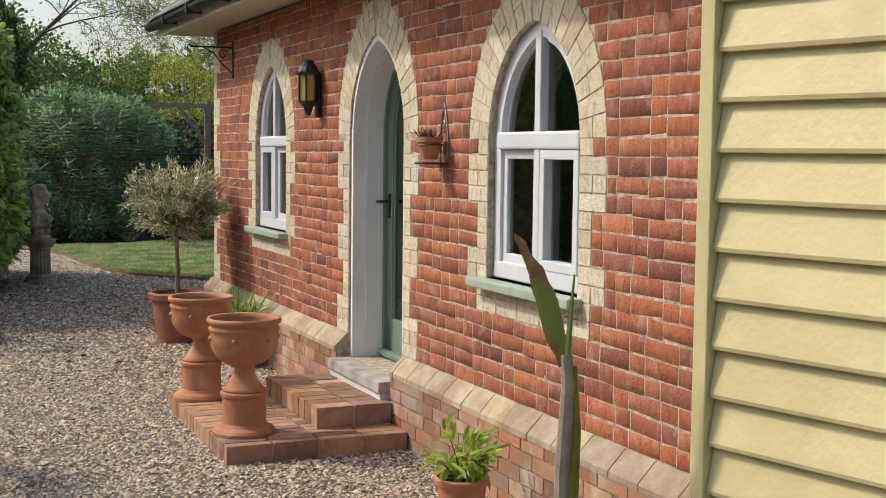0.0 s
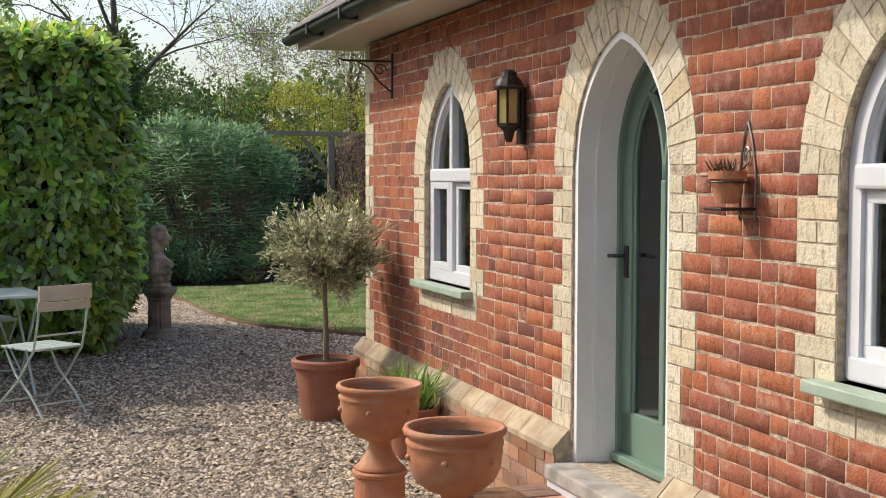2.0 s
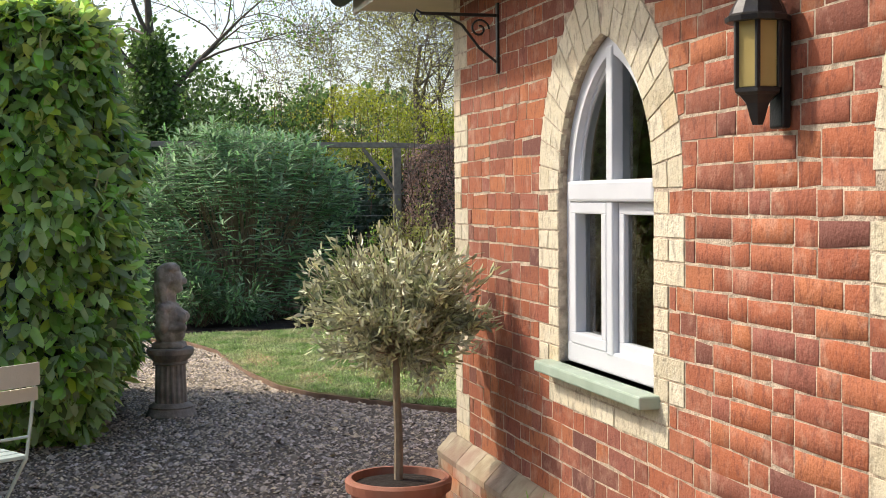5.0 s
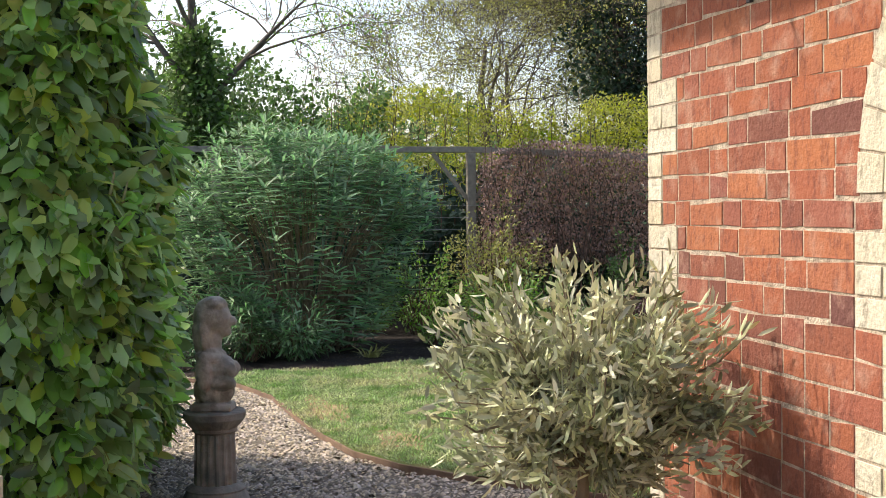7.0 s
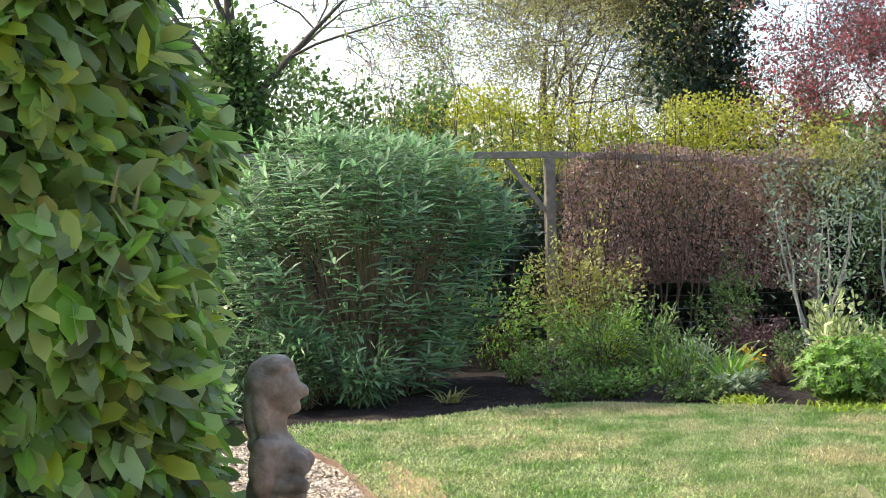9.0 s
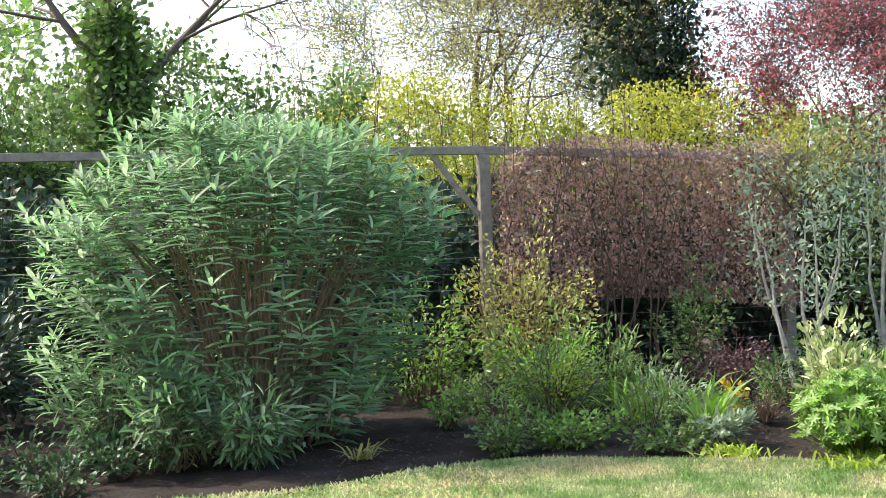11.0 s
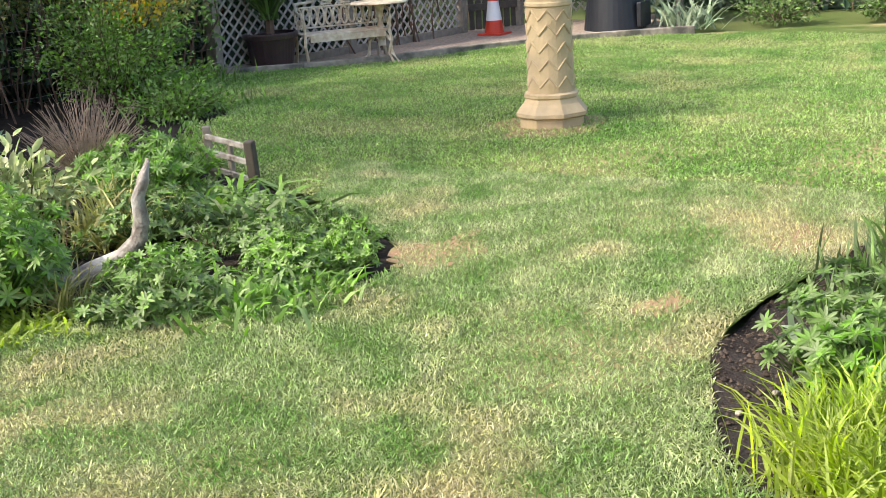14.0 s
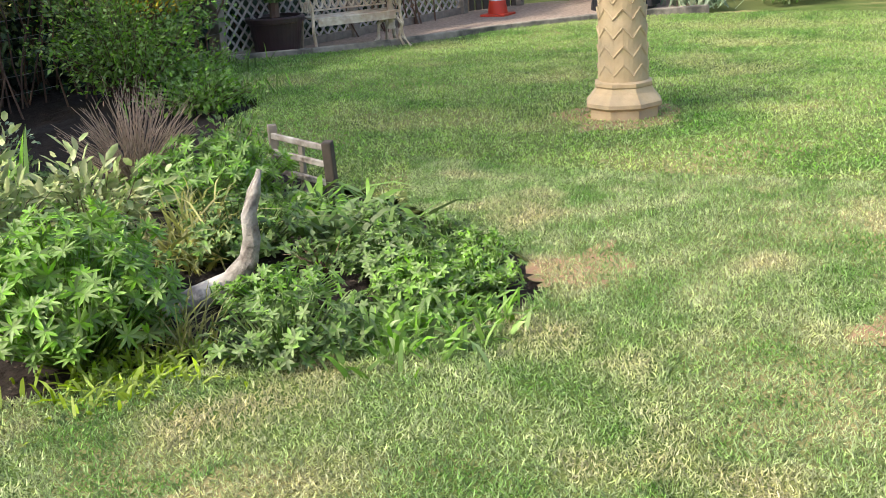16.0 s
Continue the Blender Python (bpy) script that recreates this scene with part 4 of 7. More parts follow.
for k in range(16):
    a = k * 2.4
    el = 0.1 + 0.75 * rng.random()
    d = np.array([math.cos(a) * math.cos(el), math.sin(a) * math.cos(el), math.sin(el)])
    s = np.cross(d, [0, 0, 1.0])
    s /= np.linalg.norm(s)
    tip = np.array([0, 0, 0.3]) + d * 0.38
    for j in np.linspace(-1.35, 1.35, 24):
        P.append(tip)
        D.append(d * math.cos(j) + s * math.sin(j) + rng.normal(0, 0.03, 3))
    part("leaf_stalk", curve_tube([(0, 0, -0.02), tuple(tip * 0.6 + np.array([0, 0, 0.06])), tuple(tip)], 0.007, 5), M_FRESH, palm)
v, f = leaves(P, D, rng.normal(size=(len(P), 3)), rng.uniform(0.28, 0.36, len(P)), 0.014, droop=0.06)
part("fronds", np_mesh("fronds", v, f, M_SPRING), None, palm)

# ---- wall fittings ----
lamp = thing("wall_lantern", "black hexagonal wall lantern with amber glass", "lantern", at=(WX - 0.085, 8.16, 1.83))
lamp.scale = (0.74, 0.74, 0.93)
M_AMBER = material("amber_glass", (0.62, 0.5, 0.2), (0.55, 0.43, 0.16), 8, 0.25, bump=0.05, leafy=0.3)
part("cap", lathe([(0.112, 0.286), (0.115, 0.3), (0.1, 0.308), (0.092, 0.325), (0.078, 0.346), (0.06, 0.36), (0.056, 0.364), (0.052, 0.382), (0.03, 0.394), (0.0, 0.398)], 12), M_BLACK, lamp)
part("base", lathe([(0.0, 0.0), (0.02, 0.0), (0.03, 0.02), (0.045, 0.06), (0.07, 0.082), (0.088, 0.09), (0.088, 0.103), (0.0, 0.105)], 6), M_BLACK, lamp)
part("back_plate", box((0.07, -0.045, -0.01), (0.108, 0.045, 0.3), 0.008), M_BLACK, lamp)
for k in range(6):
    a = math.pi / 3 * k
    part("corner_bar", beam((0.083 * math.cos(a), 0.083 * math.sin(a), 0.1), (0.083 * math.cos(a), 0.083 * math.sin(a), 0.295), 0.016, 0.016, 0.003), M_BLACK, lamp)
    m = Matrix.Rotation(a + math.pi / 6, 4, "Z")
    part("amber_pane", box((0.066, -0.034, 0.105), (0.07, 0.034, 0.29), 0, None, m), M_AMBER, lamp, "amber glass pane")

br = thing("hanging_bracket", "black wrought iron hanging basket bracket", "bracket", at=(WX, 10.55, 0))
part("back_bar", box((-0.012, -0.012, 2.19), (0.0, 0.012, 2.5), 0.003), M_BLACK, br)
part("arm", box((-0.36, -0.007, 2.438), (-0.01, 0.007, 2.452), 0.002), M_BLACK, br)
part("brace", curve_tube([(-0.012, 0, 2.24), (-0.09, 0, 2.3), (-0.17, 0, 2.4), (-0.25, 0, 2.44)], 0.006, 6), M_BLACK, br)
part("scroll", curve_tube([(-0.09 + 0.045 * math.cos(t) * (1 - t / 11), 0, 2.385 + 0.045 * math.sin(t) * (1 - t / 11)) for t in np.linspace(0, 8, 26)], 0.005, 5), M_BLACK, br)
part("hook", curve_tube([(-0.35, 0, 2.445), (-0.375, 0, 2.46), (-0.385, 0, 2.435), (-0.37, 0, 2.41)], 0.006, 5), M_BLACK, br)

hp = thing("wall_planter", "small terracotta pot in a pale wire wall holder", "wall planter", at=(WX - 0.085, 6.06, 1.56))
M_WIRE = material("galvanised_wire", (0.4, 0.39, 0.36), (0.25, 0.24, 0.22), 40, 0.5, metal=0.6, bump=0.1)
part("pot", lathe([(0.042, 0), (0.06, 0.085), (0.068, 0.087), (0.068, 0.115), (0.06, 0.115), (0.055, 0.08), (0, 0.075)], 24), M_TERRA, hp)
part("ring", curve_tube([(0.07 * math.cos(t), 0.07 * math.sin(t), 0.075) for t in np.linspace(0, 6.283, 20)], 0.004, 5), M_BLACK, hp)
for s in (-1, 1):
    part("side_wire", curve_tube([(0.08, 0.05 * s, -0.06), (0.08, 0.055 * s, 0.1), (0.08, 0.03 * s, 0.22), (0.08, 0.0, 0.29)], 0.004, 5), M_WIRE, hp)
part("scroll", curve_tube([(0.078, 0.02 * math.cos(t), 0.17 + 0.03 * math.sin(t)) for t in np.linspace(0, 6.283, 16)], 0.004, 5), M_WIRE, hp)
part("tray", box((-0.06, -0.06, -0.025), (0.08, 0.06, -0.015), 0.003), M_BLACK, hp)
n = 70
v, f = small_leaves(np.stack([rng.normal(0, 0.025, n), rng.normal(0, 0.025, n), np.full(n, 0.1)], 1), rng.normal(0, 0.6, (n, 3)) + [0, 0, 0.8], rng.normal(size=(n, 3)), 0.07, 0.007)
part("withered_plant", np_mesh("withered_plant", v, f, M_TWIG), None, hp, "withered brown stalks")

# ---- laurel hedge ----
hedge = thing("laurel_hedge", "dense clipped laurel hedge with glossy green leaves", "hedge", at=(0, 0, 0))
HX0, HX1, HY0, HY1, HZ = -6.0, 0.94, 12.78, 15.3, 2.95


def hedge_surface(n):
    """Points and outward normals on the rounded hedge."""
    k = rng.random(n)
    x = rng.uniform(HX0, HX1, n)
    y = rng.uniform(HY0, HY1, n)
    z = rng.uniform(0.1, HZ, n)
    N = np.zeros((n, 3))
    side = k < 0.34
    front = (k >= 0.34) & (k < 0.8)
    top = k >= 0.8
    x[front] = HX1 - np.abs(rng.normal(0, 1.9, front.sum()))
    x[top] = HX1 - np.abs(rng.normal(0, 1.9, top.sum()))
    x[side], N[side] = HX1, (1, 0, 0)
    y[front], N[front] = HY0, (0, -1, 0)
    z[top], N[top] = HZ, (0, 0, 1)
    c = 0.55
    q = np.stack([np.clip(x, HX0, HX1 - c), np.clip(y, HY0 + c, HY1), np.clip(z, -9, HZ - 0.35)], 1)
    d = np.stack([x, y, z], 1) - q
    P = q + unit(d) * np.array([[c, c, 0.35]])
    N = unit(d / np.array([[c, c, 0.35]]))
    bulge = np.array([noise.noise(Vector(p) * 1.7) for p in P]) * 0.16 + np.array([noise.noise(Vector(p) * 5.0) for p in P]) * 0.06
    taper = -0.3 * smooth01(0.9, 0.0, P[:, 2]) - 0.12 * smooth01(1.8, 2.9, P[:, 2])
    return P + N * np.array([1, 1, 0.4]) * (bulge + taper)[:, None], N


P, N = hedge_surface(15000)
n = len(P)
P = P - N * rng.exponential(0.05, (n, 1)) + rng.normal(0, 0.02, (n, 3))
D = N * 0.5 + rng.normal(0, 0.55, (n, 3)) + np.array([0, 0, -0.45])
NN = N + rng.normal(0, 0.35, (n, 3)) + np.array([0, 0, 0.6])
old = rng.random(n) > 0.13 + 0.35 * smooth01(2.2, 2.9, P[:, 2])
for name, sel, mat in (("foliage", old, M_LAUREL_LIT), ("young_foliage", ~old, M_LAURELYOUNG)):
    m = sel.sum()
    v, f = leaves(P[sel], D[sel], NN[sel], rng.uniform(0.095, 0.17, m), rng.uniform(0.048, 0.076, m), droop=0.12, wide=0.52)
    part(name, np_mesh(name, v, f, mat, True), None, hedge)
# Dark leaves and a solid core stand for the shade between outer leaves.
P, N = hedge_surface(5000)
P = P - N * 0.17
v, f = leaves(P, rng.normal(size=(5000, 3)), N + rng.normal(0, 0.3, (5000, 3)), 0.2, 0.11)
part("inner_shade_foliage", np_mesh("inner_shade_foliage", v, f, M_DARKLEAF), None, hedge)
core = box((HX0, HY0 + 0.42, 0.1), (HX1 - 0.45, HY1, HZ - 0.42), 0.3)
part("inner_shade_core", core, M_DARKLEAF, hedge)
M_SPIKE = material("laurel_bud", (0.36, 0.36, 0.18), (0.3, 0.3, 0.14), 30, 0.7, bump=0.2)
segs = []
P, N = hedge_surface(60)
for p, q in zip(P, N):
    a = p + q * 0.03
    segs.append((a, a + q * 0.03 + np.array([0, 0, 0.09]), 0.009, 0.004))
v, f = tubes(segs, 6)
tagged(part("flower_spikes", np_mesh("flower_spikes", v, f, M_SPIKE), None, hedge, "upright pale flower buds"), kind="stuff")

# ---- statue on its pedestal ----
ped = thing("pedestal", "short fluted grey stone column pedestal", "pedestal", at=(1.21, 13.88, 0.17))
part("base", lathe([(0.17, 0), (0.17, 0.03), (0.16, 0.05), (0.148, 0.075), (0.152, 0.085), (0.13, 0.1), (0.115, 0.11)], 28), M_STONE, ped)
bm = bmesh.new()
rings = []
for z in (0.105, 0.37):
    rings.append([bm.verts.new(((0.108 - 0.03 * (z - 0.1)) * (1 + (0.0 if i % 4 < 2 else -0.09)) * math.cos(2 * math.pi * i / 64), (0.108 - 0.03 * (z - 0.1)) * (1 + (0.0 if i % 4 < 2 else -0.09)) * math.sin(2 * math.pi * i / 64), z)) for i in range(64)])
for i in range(64):
    bm.faces.new((rings[0][i], rings[0][(i + 1) % 64], rings[1][(i + 1) % 64], rings[1][i]))
part("fluted_shaft", bm, M_STONE, ped)
part("capital", lathe([(0.1, 0.365), (0.115, 0.375), (0.112, 0.39), (0.128, 0.405), (0.155, 0.44), (0.158, 0.47), (0.15, 0.478), (0, 0.478)], 28), M_STONE, ped)
M_DARKSTONE = material("mossy_stone", (0.56, 0.5, 0.42), (0.3, 0.26, 0.21), 16, 0.9, bump=0.8, fine=40, stain=(0.2, 0.18, 0.14), stain_scale=9)
bm = bmesh.new()
for cx, cy, cz, rx, ry, rz in ((0.0, 0, 0.1, 0.105, 0.085, 0.1), (0.02, 0, 0.2, 0.092, 0.095, 0.085), (0.088, 0.042, 0.2, 0.04, 0.042, 0.045), (0.088, -0.042, 0.2, 0.04, 0.042, 0.045), (0.06, -0.075, 0.14, 0.07, 0.035, 0.035),
                               (-0.012, 0, 0.265, 0.078, 0.115, 0.05), (-0.03, 0.095, 0.2, 0.042, 0.04, 0.1), (-0.03, -0.095, 0.2, 0.042, 0.04, 0.1), (0.008, 0, 0.34, 0.038, 0.04, 0.08), (0.038, 0, 0.455, 0.06, 0.056, 0.08), (0.056, 0, 0.4, 0.036, 0.036, 0.035),
                               (0.1, 0, 0.445, 0.02, 0.014, 0.026), (-0.025, 0, 0.47, 0.075, 0.074, 0.092), (-0.062, 0, 0.37, 0.042, 0.058, 0.1), (0.012, 0, 0.53, 0.062, 0.062, 0.042), (-0.03, 0.055, 0.38, 0.03, 0.022, 0.1), (-0.03, -0.055, 0.38, 0.03, 0.022, 0.1)):
    bmesh.ops.create_icosphere(bm, subdivisions=3, radius=1.0, matrix=Matrix.Translation((cx, cy, cz)) @ Matrix.Diagonal((rx, ry, rz, 1)))
box((-0.11, -0.08, -0.005), (0.1, 0.08, 0.035), 0.01, bm)
for w in bm.verts:
    k = noise.noise(w.co * 30) * 0.009
    w.co += Vector((k, k * 0.7, -k * 0.5))
statue = part("garden_statue", bm, M_DARKSTONE, smooth=True)
rm = statue.modifiers.new("merge", "REMESH")
rm.mode, rm.voxel_size, rm.use_smooth_shade = "VOXEL", 0.007, True
statue.matrix_world = pose(1.21, 13.88, 0.652, 0, 0, -15)
tagged(statue, "weathered mossy stone bust standing on a pedestal", "statue")

# ---- bistro set ----
M_MINT = material("pale_mint_paint", (0.5, 0.58, 0.53), (0.44, 0.52, 0.47), 8, 0.5, bump=0.05)
M_CREAMWOOD = material("cream_painted_slat", (0.55, 0.52, 0.42), (0.48, 0.45, 0.36), 9, 0.55, bump=0.1)


def bistro_chair(at, turn):
    t = thing("folding_chair", "folding metal garden chair with pale painted slats", "chair", "bistro chairs", at=at, turn=turn)
    for k in range(5):
        part("seat_slat", box((-0.2, -0.19 + 0.078 * k, 0.455), (0.2, -0.125 + 0.078 * k, 0.472), 0.004), M_MINT, t)
    for z0, z1, y in ((0.73, 0.79, -0.265), (0.8, 0.9, -0.285)):
        bm = bmesh.new()
        rows = []
        for u in np.linspace(-1, 1, 9):
            yy = y - 0.03 * (1 - u * u)
            rows.append([bm.verts.new((0.205 * u, yy + s, z)) for s, z in ((-0.008, z0), (0.008, z0), (0.008, z1), (-0.008, z1))])
        for p, q in zip(rows, rows[1:]):
            for k in range(4):
                bm.faces.new((p[k], p[(k + 1) % 4], q[(k + 1) % 4], q[k]))
        bm.faces.new(rows[0])
        bm.faces.new(rows[-1][::-1])
        part("back_slat", bm, M_CREAMWOOD, t, "cream painted back slat")
    for s in (-1, 1):
        part("long_leg", curve_tube([(0.19 * s, -0.285, 0.89), (0.19 * s, -0.24, 0.65), (0.19 * s, -0.19, 0.46), (0.19 * s, 0.0, 0.24), (0.19 * s, 0.2, 0.08), (0.19 * s, 0.28, 0.0)], 0.009, 6), M_MINT, t)
        part("short_leg", curve_tube([(0.17 * s, 0.18, 0.45), (0.17 * s, 0.06, 0.28), (0.17 * s, -0.12, 0.15), (0.17 * s, -0.26, 0.0)], 0.009, 6), M_MINT, t)
    part("back_rail", curve_tube([(-0.19, -0.215, 0.56), (0.19, -0.215, 0.56)], 0.007, 6), M_MINT, t)
    part("foot_rail", curve_tube([(-0.19, 0.2, 0.08), (0.19, 0.2, 0.08)], 0.006, 6), M_MINT, t)
    part("foot_rail", curve_tube([(-0.17, -0.18, 0.09), (0.17, -0.18, 0.09)], 0.006, 6), M_MINT, t)
    return t


bistro_chair((0.16, 11.2, 0.03), 33)
bistro_chair((-0.25, 12.4, 0.1), 205)
tab = thing("bistro_table", "pale mint folding metal garden table", "table", at=(-0.2, 11.95, 0.06), turn=15)
part("tabletop", box((-0.35, -0.35, 0.72), (0.35, 0.35, 0.745), 0.008), M_MINT, tab)
for s in (-1, 1):
    part("table_leg", curve_tube([(0.28 * s, -0.28, 0.72), (0.28 * s, 0.28, 0.0)], 0.011, 6), M_MINT, tab)
    part("table_leg", curve_tube([(0.25 * s, 0.28, 0.72), (0.25 * s, -0.28, 0.0)], 0.011, 6), M_MINT, tab)


# ---- garden fence ----
FY = 23.2


def rail_z(x):
    return 2.4 - 0.3 * float(smooth01(4.0, 12.8, x))


fence = thing("garden_fence", "weathered post and rail fence with wire below", "fence", kind="structure")
for x in (-4.5, -1.4, 1.75, 4.97, 8.15, 9.8, 12.8):
    part("post", box((x - 0.055, FY - 0.055, 0.0), (x + 0.055, FY + 0.055, rail_z(x) - 0.04), 0.008), M_OLDWOOD, fence)
    if x < 12:
        for s in (-1, 1):
            part("brace", beam((x + 0.06 * s, FY, rail_z(x) - 0.62), (x + 0.5 * s, FY, rail_z(x + 0.5 * s) - 0.05), 0.05, 0.05), M_OLDWOOD, fence)
for xa, xb in zip((-6, 1.75, 4.97, 8.15), (1.75, 4.97, 8.15, 12.86)):
    part("top_rail", beam((xa, FY - 0.01, rail_z(xa)), (xb, FY - 0.01, rail_z(xb)), 0.09, 0.075), M_OLDWOOD, fence)
for z in np.arange(0.35, 1.7, 0.15):
    part("wire", curve_tube([(-6, FY - 0.06, z), (3, FY - 0.06, z - 0.02), (12.8, FY - 0.06, z - 0.05)], 0.0025, 4), M_WIRE, fence)


def slab_foliage(name, label, lo, hi, count, leaf, wide, mat, category="hedge", core=None, bulge=0.18, droop=0.1, hang=0.0, ragged=0.25, gaps=-0.22):
    """Foliage that fills a long box, thicker to the faces, with an uneven top."""
    t = thing(name, label, category)
    lo, hi = np.array(lo, float), np.array(hi, float)
    P = lo + (hi - lo) * rng.random((count, 3))
    top = hi[2] - ragged * (0.5 + 0.5 * np.sin(P[:, 0] * 2.1 + lo[1])) * rng.random(count) ** 0.5
    P[:, 2] = lo[2] + (top - lo[2]) * rng.random(count)
    lump = np.array([noise.noise(Vector(p) * 0.9) for p in P])
    P[:, 1] += bulge * lump * 2
    P[:, 2] += ragged * 0.8 * lump
    keep = np.array([noise.noise(Vector(p) * 1.6 + Vector((7, 3, 1))) for p in P]) > gaps
    P = P[keep]
    n = len(P)
    D = rng.normal(0, 1, (n, 3)) + np.array([0, -0.4, -hang])
    v, f = small_leaves(P, D, rng.normal(0, 1, (n, 3)) + np.array([0, -0.6, 0.5]), leaf * rng.uniform(0.6, 1.3, n), wide * rng.uniform(0.7, 1.3, n), droop)
    part("foliage", np_mesh("foliage", v, f, mat), None, t)
    # Solid dark box in place of the shade deep inside the foliage.
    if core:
        part("inner_shade_core", box(core[0], core[1], 0.05), M_DARKLEAF, t)
    segs = []
    for _ in range(int((hi[0] - lo[0]) * 9)):
        x, y = rng.uniform(lo[0], hi[0]), rng.uniform(lo[1], hi[1])
        a = np.array([x, y, max(0.0, ground_z(x, y) - 0.02)])
        for k in range(6):
            b = a + np.array([rng.normal(0, 0.09), rng.normal(0, 0.06), (hi[2] - 0.2) / 6])
            segs.append((a, b, 0.012 - 0.0015 * k, 0.0105 - 0.0015 * k))
            a = b
    v, f = tubes(segs, 4)
    part("stems", np_mesh("stems", v, f, M_TWIG), None, t)
    return t


M_HEDGELIME = material("olive_lime_leaf", (0.52, 0.52, 0.07), (0.36, 0.39, 0.06), 0.9, 0.6, bump=0, vary=0.4, leafy=0.42)
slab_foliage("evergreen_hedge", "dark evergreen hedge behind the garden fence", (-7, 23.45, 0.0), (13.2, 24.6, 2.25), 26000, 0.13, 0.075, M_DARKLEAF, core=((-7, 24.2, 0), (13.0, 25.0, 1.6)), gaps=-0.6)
slab_foliage("beech_hedge", "brown-leaved climber hanging over the fence", (5.05, 22.85, 0.85), (8.15, 23.45, 2.5), 20000, 0.044, 0.029, M_BROWNLEAF, hang=1.2, ragged=0.22, gaps=-0.9)
slab_foliage("green_climber", "yellow-green small-leaved climber smothering the fence", (9.7, 22.7, 0.9), (12.6, 23.5, 2.45), 8500, 0.06, 0.032, M_SPRING, category="climber", hang=0.8, bulge=0.3)
slab_foliage("dark_climber", "mid green climber behind the paler leaves", (8.6, 22.9, 0.5), (12.7, 23.6, 2.1), 5000, 0.08, 0.045, M_MID, category="climber", hang=0.6)
slab_foliage("lime_hedge", "lime yellow spring hedge beyond the fence", (3.2, 25.6, 1.6), (10.0, 27.2, 3.4), 38000, 0.058, 0.038, M_HEDGELIME, ragged=0.6, bulge=0.4)
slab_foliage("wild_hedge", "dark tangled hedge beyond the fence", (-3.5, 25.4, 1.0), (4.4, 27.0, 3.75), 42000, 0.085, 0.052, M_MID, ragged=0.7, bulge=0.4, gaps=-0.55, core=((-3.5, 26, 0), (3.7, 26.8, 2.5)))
slab_foliage("dark_hedge", "dark hedge beneath the far trees", (3.0, 27.4, 0.2), (14.0, 28.4, 2.5), 6000, 0.14, 0.08, M_MID, ragged=0.5, bulge=0.4)

# ---- grey-green butterfly bush ----
bush = thing("butterfly_bush", "large butterfly bush with long grey-green leaves", "bush", at=(2.45, 20.6, 0.14))
segs, LP, LD, LN = [], [], [], []
br9 = np.random.default_rng(9)
for i in range(430):
    a, q = br9.uniform(0, 6.283), math.sqrt(br9.random())
    if i % 5 < 3:
        tip = np.array([1.4 * q * math.cos(a), 1.05 * q * math.sin(a), 2.28 - 0.75 * q ** 3])
    else:
        h = br9.uniform(0.45, 1.7)
        wide = 0.98 if math.cos(a) < 0.2 else 0.5 + 0.3 * h
        tip = np.array([1.42 * wide * math.cos(a), 1.05 * math.sin(a), h])
    tip += br9.normal(0, 0.06, 3) + np.array([0, 0, 0.22 * noise.noise(Vector(tip) * 1.7)])
    foot = np.array([0.42 * tip[0] * br9.uniform(0.3, 1.0) + 0.05, 0.3 * tip[1], 0.0])
    out = unit(np.array([[tip[0], tip[1], 0.25]]))[0]
    pts = [foot + (tip - foot) * np.array([(k / 5) ** 1.5, (k / 5) ** 1.5, (k / 5) ** 0.85]) + br9.normal(0, 0.02, 3) * (k < 5) for k in range(6)]
    if i % 2:
        for k in range(5):
            segs.append((pts[k], pts[k + 1], 0.012 - 0.0019 * k, 0.0105 - 0.0019 * k))
    axis = unit((pts[5] - pts[4] + np.array([0, 0, 0.12]))[None])[0]
    for node in range(9):
        base = tip - axis * (0.045 * node) - (pts[5] - pts[4]) * 0.03 * node
        turn = 1.571 * (node % 2) + br9.uniform(-0.3, 0.3)
        for j in range(4 if node < 2 else 2):
            g = turn + 6.283 * j / (4 if node < 2 else 2)
            side = np.array([math.cos(g), math.sin(g), 0.0])
            LP.append(base)
            LD.append(side + axis * (1.1 if node == 0 else 0.45) + np.array([0, 0, 0.1 - 0.05 * node]))
            LN.append(axis - side * 0.3)
v, f = tubes(segs, 5)
part("stems", np_mesh("stems", v, f, M_STEM), None, bush)
n = len(LP)
v, f = leaves(LP, LD, LN, br9.uniform(0.11, 0.21, n), br9.uniform(0.022, 0.036, n), droop=0.34)
part("foliage", np_mesh("foliage", v, f, M_BUDD), None, bush)


